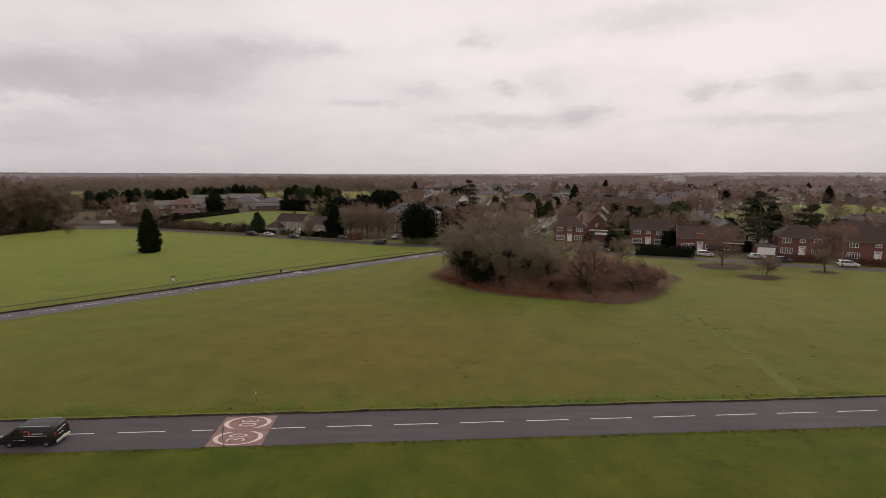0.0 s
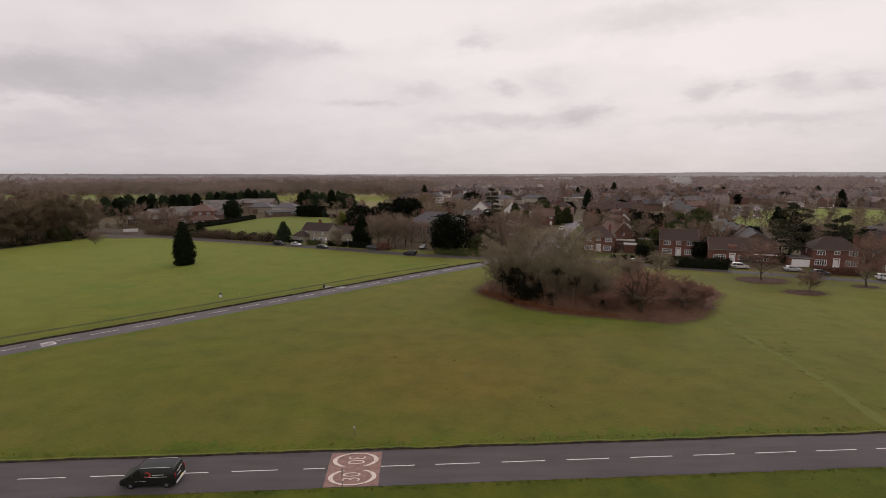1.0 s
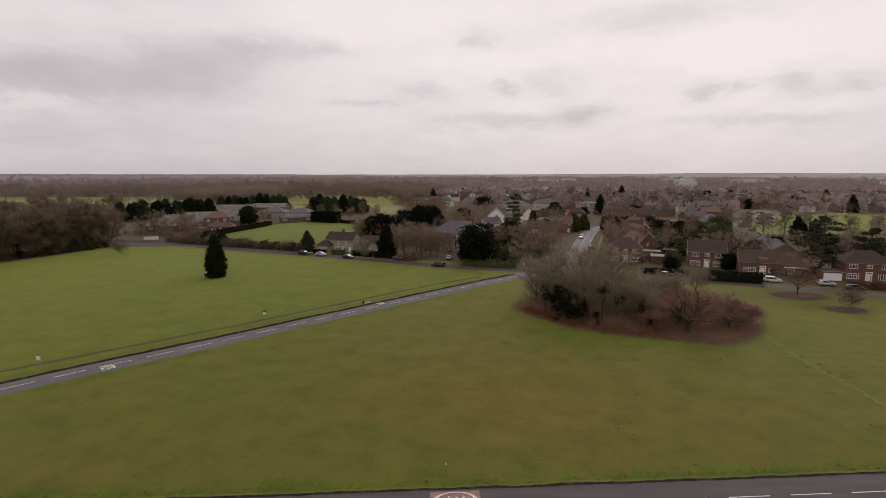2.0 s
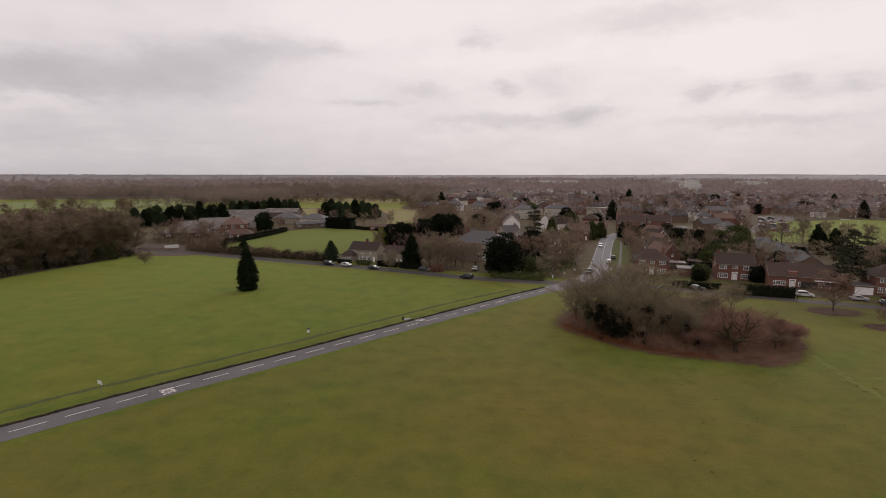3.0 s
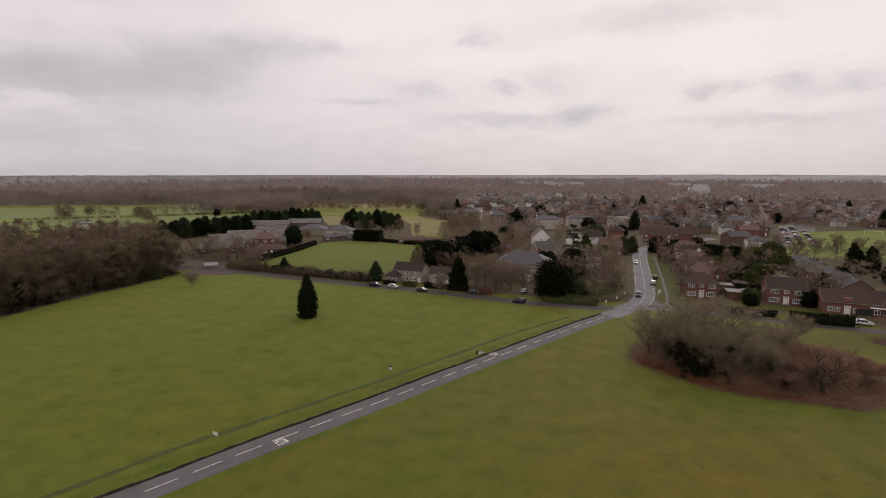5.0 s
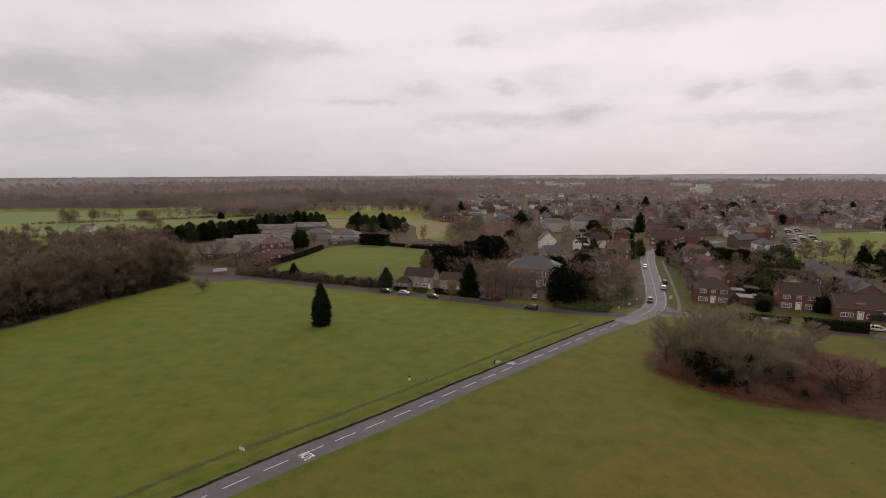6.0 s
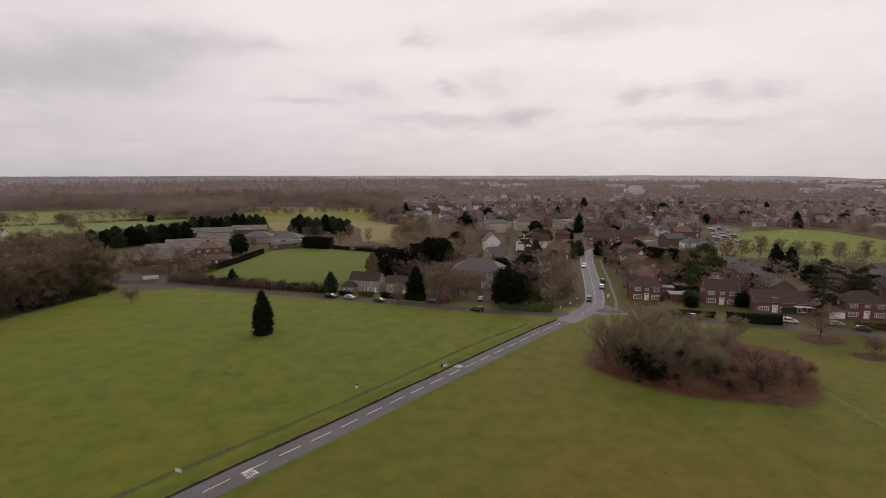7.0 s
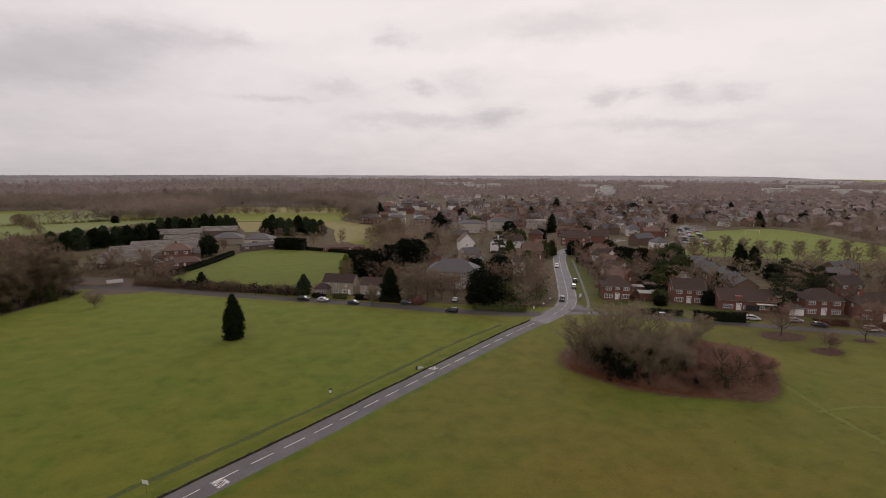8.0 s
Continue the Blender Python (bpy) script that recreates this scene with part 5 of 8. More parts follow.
proto = {
    "dark": vehicle("car", DARKPAINT, "dark grey hatchback parked on the lane", "car", "hatch", "cars"),
    "silver": vehicle("car", SILVERPAINT, "silver hatchback parked on the lane", "car", "hatch", "cars"),
    "white": vehicle("car", WHITEPAINT, "white estate car", "car", "estate", "cars"),
    "black": vehicle("car", BLACKPAINT, "black estate car", "car", "estate", "cars"),
    "red": vehicle("car", REDPAINT, "small red hatchback", "car", "hatch", "cars"),
}
CARS = [
    ("black", -70.6, 177.8, -22, "black estate car parked on the lane verge"), ("silver", -63.6, 175.4, -22, "silver hatchback parked outside the cottages"),
    ("dark", -52.8, 170.0, -22, "dark hatchback parked on the lane"), ("dark", -34.6, 166.8, -24, "dark hatchback parked by the garden hedge"),
    ("black", -20.5, 154.9, 156, "black estate car driving along the lane"), ("silver", -16.6, 168.5, 70, "silver hatchback parked in the drive of the hall"),
    ("black", 21.9, 163.2, 245, "black estate car driving down the main road"), ("white", 35.0, 181.8, 67, "white estate car driving up the main road"),
    ("dark", 40.2, 192.0, 68, "dark hatchback driving up the main road"), ("white", 45.3, 224.0, 248, "white estate car coming down the main road"),
    ("dark", 46.5, 139.2, -26, "dark grey hatchback parked on the lane beside the copse"), ("white", 72.5, 131.8, -24, "white estate car parked in front of a hedge"),
    ("silver", 84.0, 127.6, -20, "silver hatchback on a brick house's drive"), ("white", 99.2, 116.4, -22, "white estate car parked on the residential lane"),
    ("dark", 87.5, 122.5, -22, "dark hatchback parked in front of the garages"), ("red", 116, 110.5, -22, "small red hatchback parked on the residential lane"),
    ("white", 70.5, 268, 58, "white estate car on the main road"), ("silver", -150.5, 262.5, 15, "silver hatchback in the farm yard"), ("white", -176.5, 268, 40, "white estate car beside the barn"),
]
used = set()
for key, x, y, rz, lab in CARS:
    if key in used:
        ob = copy_thing(proto[key], spot(x, y, rz, z=0.035))
    else:
        used.add(key)
        ob = proto[key]
        ob.matrix_basis = spot(x, y, rz, z=0.035)
    ob["label"] = lab
for k in range(26):
    key = ("silver", "white", "dark", "red", "black")[(k * 7) % 5]
    row, col = k // 9, k % 9
    x, y = 164 + col * 6.4 + row * 5.2, 290 + col * 10.0 - row * 3.2
    ob = copy_thing(proto[key], spot(x, y, -32, z=0.02))
    ob["label"], ob["group"] = {"silver": "silver hatchback in the car park", "white": "white estate car in the car park", "dark": "dark hatchback in the car park", "red": "red hatchback in the car park", "black": "black estate car in the car park"}[key], "cars in the car park"


# ---- buildings ----
def wall_faces(bm, w, h, holes, M, depth=0.18):
    """One wall in the plane y = 0 from x = 0 to w, seen from -y, with reveals round its openings (x0, x1, z0, z1)."""
    xs = sorted({0.0, w, *[v for o in holes for v in o[:2]]})
    zs = sorted({0.0, h, *[v for o in holes for v in o[2:]]})

    def q(*pts):
        bm.faces.new([bm.verts.new(M @ Vector(p)) for p in pts])

    for x0, x1 in zip(xs, xs[1:]):
        for z0, z1 in zip(zs, zs[1:]):
            cx, cz = (x0 + x1) / 2, (z0 + z1) / 2
            if any(o[0] < cx < o[1] and o[2] < cz < o[3] for o in holes):
                continue
            q((x0, 0, z0), (x1, 0, z0), (x1, 0, z1), (x0, 0, z1))
            q((x0, depth, z0), (x0, depth, z1), (x1, depth, z1), (x1, depth, z0))
    for x0, x1, z0, z1 in holes:
        q((x0, 0, z0), (x0, 0, z1), (x0, depth, z1), (x0, depth, z0))
        q((x1, 0, z0), (x1, depth, z0), (x1, depth, z1), (x1, 0, z1))
        q((x0, 0, z1), (x1, 0, z1), (x1, depth, z1), (x0, depth, z1))
        q((x0, 0, z0), (x0, depth, z0), (x1, depth, z0), (x1, 0, z0))


WINDOWS = {}


def window_meshes(w, h, lights):
    """A white casement frame with glazing bars, cut from one piece, and its pane, for an opening of that size."""
    key = (round(w, 2), round(h, 2), lights)
    if key not in WINDOWS:
        t, b, y0, y1 = 0.13, 0.065, 0.02, 0.09
        xs = [0, t]
        for i in range(1, lights):
            xs += [w * i / lights - b, w * i / lights + b]
        xs += [w - t, w]
        zs = [0, t, h * 0.62 - 0.03, h * 0.62 + 0.03, h - t, h]
        bm = bmesh.new()
        for a in range(len(xs) - 1):
            for c in range(len(zs) - 1):
                if a % 2 and c % 2:
                    continue
                bm.faces.new([bm.verts.new((x, y0, z)) for x, z in ((xs[a], zs[c]), (xs[a + 1], zs[c]), (xs[a + 1], zs[c + 1]), (xs[a], zs[c + 1]))])
        bmesh.ops.remove_doubles(bm, verts=bm.verts[:], dist=0.0005)
        got = bmesh.ops.extrude_face_region(bm, geom=bm.faces[:])
        bmesh.ops.translate(bm, verts=[v for v in got["geom"] if isinstance(v, bmesh.types.BMVert)], vec=(0, y1 - y0, 0))
        fr = bpy.data.meshes.new("window")
        bmesh.ops.recalc_face_normals(bm, faces=bm.faces)
        bm.to_mesh(fr)
        bm.free()
        fr.materials.append(WHITE)
        pane = mesh_from("pane", [(t, 0.06, t), (w - t, 0.06, t), (w - t, 0.06, h - t), (t, 0.06, h - t)], [(0, 1, 2, 3)], GLASS)
        # one mesh with its glazing, for houses seen from afar
        both = bmesh.new()
        for a in range(len(xs) - 1):
            for c in range(len(zs) - 1):
                f = both.faces.new([both.verts.new((x, y0, z)) for x, z in ((xs[a], zs[c]), (xs[a + 1], zs[c]), (xs[a + 1], zs[c + 1]), (xs[a], zs[c + 1]))])
                f.material_index = 1 if a % 2 and c % 2 else 0
        bmesh.ops.remove_doubles(both, verts=both.verts[:], dist=0.0005)
        far = bpy.data.meshes.new("window")
        both.to_mesh(far)
        both.free()
        far.materials.append(WHITE)
        far.materials.append(GLASS)
        WINDOWS[key] = (fr, pane, far)
    return WINDOWS[key]


def add_window(parent, M, o, lights, far=False):
    fr, pane, both = window_meshes(o[1] - o[0], o[3] - o[2], lights)
    win = put("window", both if far else fr, parent, "white-framed window", M @ Matrix.Translation((o[0], 0, o[2])))
    if not far:
        put("pane", pane, win)
    return win


def roof_mesh(bm, w, d, z, rise, style, over=0.4, t=0.16, ridge=None):
    """A hipped or gabled roof over the plan 0..w, 0..d, with an overhang and thickness."""
    x0, x1, y0, y1 = -over, w + over, -over, d + over
    zz = z - 0.05
    if style == "hip":
        r = ridge if ridge is not None else min(d, w) / 2
        A, B = (x0 + r + over * 0.3, (y0 + y1) / 2), (x1 - r - over * 0.3, (y0 + y1) / 2)
    else:
        x0, x1 = -over * 0.5, w + over * 0.5
        A, B = (x0, (y0 + y1) / 2), (x1, (y0 + y1) / 2)
    top = zz + rise
    up = [bm.verts.new(p) for p in ((x0, y0, zz), (x1, y0, zz), (x1, y1, zz), (x0, y1, zz), (A[0], A[1], top), (B[0], B[1], top))]
    lo = [bm.verts.new((v.co.x, v.co.y, v.co.z - t)) for v in up]
    fs = [(0, 1, 5, 4), (2, 3, 4, 5)] + ([(1, 2, 5), (3, 0, 4)] if style == "hip" else [])
    for f in fs:
        bm.faces.new([up[i] for i in f])
        bm.faces.new([lo[i] for i in f[::-1]])
    for a, b in ((0, 1), (1, 2), (2, 3), (3, 0)) if style == "hip" else ((0, 1), (1, 5), (5, 2), (2, 3), (3, 4), (4, 0)):
        bm.faces.new((up[a], lo[a], lo[b], up[b]))


def house(name, label, w, d, eave, rise, style, wall_m, roof_m, front=(), back=(), left=(), right=(), doors=(), chimneys=(), category="house", group="", porch=True, fascia=True, lights=3, door_m=None, far=False):
    """A house whose front faces -y; its Empty stands at the front wall's left foot. Openings are (x0, x1, z0, z1)."""
    ob = thing(name, label, category, group)
    bm = bmesh.new()
    F = Matrix.Identity(4)
    R = Matrix.Translation((w, 0, 0)) @ Matrix.Rotation(radians(90), 4, "Z")
    Bk = Matrix.Translation((w, d, 0)) @ Matrix.Rotation(radians(180), 4, "Z")
    L = Matrix.Translation((0, d, 0)) @ Matrix.Rotation(radians(-90), 4, "Z")
    wall_faces(bm, w, eave, list(front) + [(x, x + 1.0, 0.05, 2.1) for x in doors], F)
    wall_faces(bm, d, eave, list(right), R)
    wall_faces(bm, w, eave, list(back), Bk)
    wall_faces(bm, d, eave, list(left), L)
    if style == "gable":
        for x in (0.02, w - 0.02):
            bm.faces.new([bm.verts.new(p) for p in ((x, 0, eave), (x, d, eave), (x, d / 2, eave + rise - 0.2))])
    part("wall", bm, wall_m, ob)
    bm = bmesh.new()
    roof_mesh(bm, w, d, eave, rise, style)
    part("roof", bm, roof_m, ob)
    if style == "gable" and not far:
        for x in (-0.27, w + 0.21):
            bm = bmesh.new()
            for y0 in (-0.44, d + 0.44):
                rows = [[bm.verts.new((xx, yy, zz)) for yy, zz in ((y0, eave - 0.22), (d / 2, eave + rise - 0.26), (d / 2, eave + rise - 0.12), (y0, eave - 0.08))] for xx in (x, x + 0.06)]
                bm.faces.new(rows[0])
                bm.faces.new(rows[1][::-1])
                for q in range(4):
                    bm.faces.new((rows[0][q], rows[1][q], rows[1][(q + 1) % 4], rows[0][(q + 1) % 4]))
            part("verge_board", bm, CONCRETE, ob, "pale board along the gable")
    if fascia:
        part("gutter", boxes((-0.42, w + 0.42, -0.50, -0.41, eave - 0.20, eave - 0.09)), CONCRETE, ob, "grey gutter board")
    for M, holes in ((F, front), (R, right), (Bk, back), (L, left)):
        for o in holes:
            n = max(1, min(5, round((o[1] - o[0]) / 0.62)))
            add_window(ob, M, o, n, far)
    for x in doors:
        dr = part("door", boxes((x + 0.02, x + 0.98, 0.06, 0.11, 0.06, 2.08)), door_m or WHITE, ob, "white panelled front door")
        if porch:
            part("door_surround", boxes((x - 0.28, x - 0.06, -0.14, 0.0, 0.0, 2.4), (x + 1.06, x + 1.28, -0.14, 0.0, 0.0, 2.4), (x - 0.36, x + 1.36, -0.22, 0.0, 2.4, 2.62)), WHITE, ob, "white classical door surround")
    for cx, cy, ch in chimneys:
        part("chimney", boxes((cx - 0.45, cx + 0.45, cy - 0.35, cy + 0.35, eave + 0.3, eave + rise + ch), (cx - 0.52, cx + 0.52, cy - 0.42, cy + 0.42, eave + rise + ch - 0.15, eave + rise + ch), (cx - 0.25, cx - 0.05, cy - 0.1, cy + 0.1, eave + rise + ch, eave + rise + ch + 0.35), (cx + 0.08, cx + 0.28, cy - 0.1, cy + 0.1, eave + rise + ch, eave + rise + ch + 0.3)), BRICK, ob, "brick chimney stack with pots")
    return ob


def georgian(x, y, rz, w=10.4, d=8.0, style="hip", eave=5.1, rise=3.2, label="", chim=()):
    """One of the brick houses along the lane: five bays, white casements, a white classical door."""
    c = w / 2
    front = [(0.7, 3.6, 0.5, 2.1), (w - 3.6, w - 0.7, 0.5, 2.1), (1.0, 3.1, 3.4, 4.7), (w - 3.1, w - 1.0, 3.4, 4.7), (c - 0.7, c + 0.7, 3.6, 4.6)]
    ob = house("brick_house", label, w, d, eave, rise, style, BRICK, TILE, front, [(1.2, 3.0, 3.4, 4.6), (w - 3, w - 1.2, 3.4, 4.6), (1.2, 3.4, 0.8, 2.1)], [(3.2, 4.4, 3.5, 4.6)], [(3.2, 4.4, 3.5, 4.6)], [c - 0.5], chim, group="brick houses on the lane")
    ob.matrix_basis = spot(x, y, rz)
    return ob


georgian(37.6, 163.0, -17, label="two-storey brick house with hipped tile roof and white windows", chim=((8.8, 4.2, 0.4),))
georgian(60.4, 154.9, -22, 10.8, style="gable", label="brick house with a steep tiled roof beside a clipped hedge", chim=((0.7, 4.0, 0.7),))
georgian(94.0, 134.2, -17, 11.6, style="hip", label="brick house with white door surround behind a red hedge", chim=((11.4, 4.0, 0.5),))
georgian(105.6, 125.8, -20, 14.5, style="hip", rise=3.6, label="large brick house with white portico beside the lane", chim=((2.0, 4.0, 0.5),))
georgian(124.0, 118.5, -20, 11.5, style="gable", label="brick house with tiled roof at the far end of the lane", chim=((10.6, 4.0, 0.5),))
h3 = house("brick_house", "long low dark brick house with a deep tiled roof", 17.5, 9.0, 3.6, 3.3, "gable", BRICK, TILE, [(1.2, 4.4, 0.6, 2.0), (7.6, 10.2, 0.6, 2.0), (12.0, 15.5, 0.6, 2.0)], [], [], [], [5.6], ((1.2, 4.5, 0.5),), group="brick houses on the lane")
h3.matrix_basis = spot(70.6, 144.3, -21)
part("garage_door", boxes((8.2, 12.4, -0.10, -0.03, 0.0, 2.0)), PLASTIC, h3, "dark garage door")
part("canopy", boxes((11.4, 17.2, -1.4, -0.05, 2.55, 2.75)), WHITE, h3, "white flat porch canopy")
part("dormer", boxes((5.0, 7.2, -0.05, 2.2, 3.6, 4.9)), BRICK, h3, "brick dormer")


def garage(x, y, rz, w=5.6, d=5.2, h=2.5, label="single-storey brick garage with a white door", door=WHITE, roof=LANE):
    ob = thing("garage", label, "garage", "garages")
    bm = bmesh.new()
    box(bm, 0, w, 0, d, 0, h)
    part("wall", bm, BRICK, ob)
    part("roof", boxes((-0.2, w + 0.2, -0.25, d + 0.2, h, h + 0.18)), roof, ob, "flat felt roof")
    part("fascia", boxes((-0.22, w + 0.22, -0.30, -0.26, h - 0.02, h + 0.20)), CONCRETE, ob, "grey fascia board")
    # one ribbed sheet, folded like corrugated steel
    n = 18
    V = [(w * 0.08 + w * 0.84 * i / n, -0.03 - 0.04 * (i % 2), z) for z in (0.05, h - 0.35) for i in range(n + 1)]
    put("door", mesh_from("door", V, [(i, i + 1, n + 2 + i, n + 1 + i) for i in range(n)], door), ob, "up-and-over garage door")
    ob.matrix_basis = spot(x, y, rz)
    return ob


garage(88.0, 134.4, -17, 5.2)
garage(50.8, 160.2, -20, 5.4, 5.0, 2.4, door=BRICK, label="brick outhouse with a pale flat roof", roof=CONCRETE)
garage(55.0, 158.3, -22, 3.6, 4.5, 2.9, door=WHITE, label="brick side extension with white window", roof=SLATE)
garage(52.0, 171.0, -20, 6.0, 4.0, 2.4, door=TIMBER, label="garden outbuilding with flat roof", roof=CONCRETE)
garage(61.5, 174.5, -20, 4.2, 3.4, 2.3, door=TIMBER, label="timber garden shed among shrubs", roof=TILE)
garage(78.0, 178.0, -20, 3.6, 3.2, 2.3, door=TIMBER, label="timber garden shed among shrubs", roof=TILE)
garage(84.0, 182.0, 10, 5.0, 4.0, 2.3, door=WHITE, label="white garden shed behind the houses", roof=CONCRETE)
garage(88.5, 191.0, 10, 4.5, 4.0, 2.3, door=WHITE, label="white garage behind the houses", roof=CONCRETE)


def terrace_house(name, label, w, d, eave, rise, wall_m, roof_m, style="gable", group="", storeys=2, chim=True, far=False):
    front = []
    for s in range(storeys):
        z = 0.8 + 2.6 * s
        if s:
            front += [(0.9, 2.5, z, z + 1.25), (w - 2.5, w - 0.9, z, z + 1.25)]
        else:
            front += [(0.9, 2.9, z, z + 1.3)]
    back = [(0.9, 2.5, 3.4, 4.6), (w - 2.5, w - 0.9, 3.4, 4.6)] if eave > 4.8 and not far else []
    side = [(d / 2 - 0.6, d / 2 + 0.6, 3.4, 4.5)] if eave > 4.8 and not far else []
    return house(name, label, w, d, eave, rise, style, wall_m, roof_m, front, back, side, side, [w - 2.2], ((w * 0.85, d * 0.5, 0.6),) if chim else (), group=group, porch=False, far=far, fascia=not far)


# the row facing the main road, stepping down the slope of its roofs
for k, (x, y, rz, wm, rm) in enumerate(((49.5, 183.5, -68, BRICK, REDTILE), (54.6, 197.5, -68, WHITEWALL, TILE), (60.2, 213.0, -67, BRICK, REDTILE), (66.4, 229.5, -67, WHITEWALL, TILE), (72.5, 245, -66, BRICK, REDTILE))):
    ob = terrace_house("terraced_house", ("brick" if wm is BRICK else "white") + " fronted house with a clay tile roof beside the main road", 8.8, 8.0, 4.9, 3.4, wm, rm, group="houses beside the main road")
    ob.matrix_basis = spot(x, y, rz)
# the terrace with slate-grey roofs behind the lane
DARKSLATE = mat("dark_grey_roof_tiles", [(0.036, 0.032, 0.033), (0.062, 0.056, 0.057)], 2.5, rough=0.8, bump=0.02, bump_scale=7, obrand=0.2, stretch=(1, 1, 4))
for k in range(9):
    e = 3.5 + 0.35 * (k % 2)
    ob = house("terraced_house", "brown brick terraced house with a dark grey pitched roof", 6.1, 9.0, e, 3.2, "gable", BROWNBRICK, DARKSLATE, [(0.8, 2.6, 0.8, 2.1)], [], [], [], [3.9], ((0.6, 4.5, 0.5),) if k % 3 == 0 else (), group="grey-roofed terrace", porch=False, fascia=False)
    ob.matrix_basis = spot(107.2 - 1.83 * k + 0.9 * (k % 2), 214.0 - 5.82 * k, -107.5)
for x, y, rz, w, lab in ((140, 166, 8, 12, "brown brick house with grey roof among trees"), (156, 178, 8, 14, "brown brick house with grey roof among trees"), (150, 148, -12, 12, "brick house with tiled roof behind the lane"), (168, 140, -12, 12, "brick house with tiled roof behind the lane"), (128, 152, -8, 9, "low brick house with grey roof behind the lane")):
    ob = terrace_house("house", lab, w, 8, 4.9, 2.8, BROWNBRICK, SLATE if y > 160 else TILE, group="houses behind the lane")
    ob.matrix_basis = spot(x, y, rz)

# cottages on the left-hand lane
c1 = house("cottage", "flint cottage with a dark tiled roof and white windows", 12.2, 6.4, 4.7, 2.7, "gable", STONE, TILE, [(0.8, 2.6, 0.8, 2.0), (4.4, 6.4, 0.7, 2.1), (7.4, 9.6, 0.7, 2.1), (1.2, 2.6, 3.1, 4.1), (5.0, 6.4, 3.1, 4.1), (8.6, 10.0, 3.1, 4.1)], [], [], [(2.4, 3.6, 3.0, 4.1)], [10.2], ((6.2, 3.2, 0.9),), group="cottages", porch=False)
c1.matrix_basis = spot(-64.6, 187.0, -21)
ext = house("cottage", "low lean-to wing of the cottage with red tiles", 5.2, 4.6, 2.6, 1.9, "hip", STONE, TILE, [(0.9, 2.2, 0.8, 1.9), (3.0, 4.4, 0.8, 1.9)], group="cottages", porch=False)
ext.matrix_basis = spot(-67.6, 184.6, -21)
c2 = house("cottage", "pale flint cottage with moss-brown roof behind bushes", 12.0, 6.4, 4.2, 2.5, "gable", STONE, TILE, [(1.2, 2.9, 0.7, 2.0), (4.2, 5.9, 0.7, 2.0), (8.4, 10.2, 0.8, 2.0), (1.6, 2.9, 2.9, 3.8), (8.6, 9.9, 2.9, 3.8)], [], [], [], [6.8], ((3.0, 3.2, 0.7), (10.4, 3.2, 0.7)), group="cottages", porch=False)
c2.matrix_basis = spot(-50.6, 181.5, -21)
hall = house("hall", "large old flint and brick hall with a hipped slate roof", 20.5, 13.0, 7.0, 4.2, "hip", STONE, SLATE,
             [(x, x + 1.3, z, z + 1.9) for x in (1.6, 5.2, 9.6, 14.0, 17.4) for z in (1.0, 4.3)], [(3, 4.4, 4.2, 6), (15, 16.4, 4.2, 6)], [(4, 5.3, 4.3, 6.0)], [(4, 5.3, 4.3, 6.0), (8, 9.3, 4.3, 6.0)], [12.0], ((4.5, 6.5, 1.0), (16.0, 6.5, 1.0)), category="hall")
hall.matrix_basis = spot(-24.2, 189.6, -16)

for x, y, rz, w, d, e, r, wm, rm, lab in (
    (17.2, 206.5, -12, 5.6, 8.0, 6.6, 2.4, WHITEWALL, TILE, "tall narrow white house with balconies among trees"),
    (9.0, 216, 80, 9, 8, 5.0, 3.2, WHITEWALL, TILE, "white gabled house between evergreens"),
    (16.0, 276, 84, 12, 9.5, 5.6, 5.0, WHITEWALL, REDTILE, "white gabled house with red-brown roof"),
    (33.5, 270, 74, 11, 9.5, 5.6, 5.2, WHITEWALL, REDTILE, "white gabled house with red-brown roof"),
    (36.0, 284, 10, 14, 8.5, 4.6, 3.6, WHITEWALL, TILE, "long white house behind shrubs"),
    (36.0, 248, -10, 11, 8.5, 4.8, 3.6, BRICK, REDTILE, "red-roofed brick house among shrubs"),
    (48.0, 262, -20, 12, 8.5, 4.8, 3.4, BRICK, REDTILE, "red-roofed brick house beside the main road"),
    (78.0, 296, -30, 16, 9.0, 5.2, 3.4, BRICK, TILE, "long red brick house at the road bend"),
    (98.0, 300, -20, 14, 9.0, 5.2, 3.4, BRICK, TILE, "red brick house behind the road bend"),
    (-12.0, 226, 70, 10, 8, 4.8, 3.2, BROWNBRICK, TILE, "brown brick house behind dark trees"),
    (2.0, 236, 20, 9, 8, 5.0, 3.4, RENDER, SLATE, "cream rendered house with slate roof"),
    (-193.0, 162, 20, 8, 6, 2.8, 2.2, RENDER, SLATE, "low white house glimpsed inside the wood"),
    (-330.0, 372, 10, 10, 8, 3.0, 2.4, RENDER, SLATE, "low pale house beyond the wood"),
):
    ob = terrace_house("house", lab, w, d, e, r, wm, rm)
    ob.matrix_basis = spot(x, y, rz)


def flats(x, y, rz, w, d, h, wall_m, label, storeys=3, roof="flat"):
    """A plain block of flats with rows of windows."""
    step = 3.4
    n = int(w / step)
    front = [(step * i + 0.9, step * i + 2.5, 0.8 + 2.8 * s, 2.1 + 2.8 * s) for i in range(n) for s in range(storeys)]
    ob = house("apartment_block", label, w, d, h, 2.6 if roof != "flat" else 0.5, "hip", wall_m, SLATE if roof != "flat" else CONCRETE, front, category="apartment block", group="apartment blocks", fascia=False, far=True)
    ob.matrix_basis = spot(x, y, rz)
    return ob


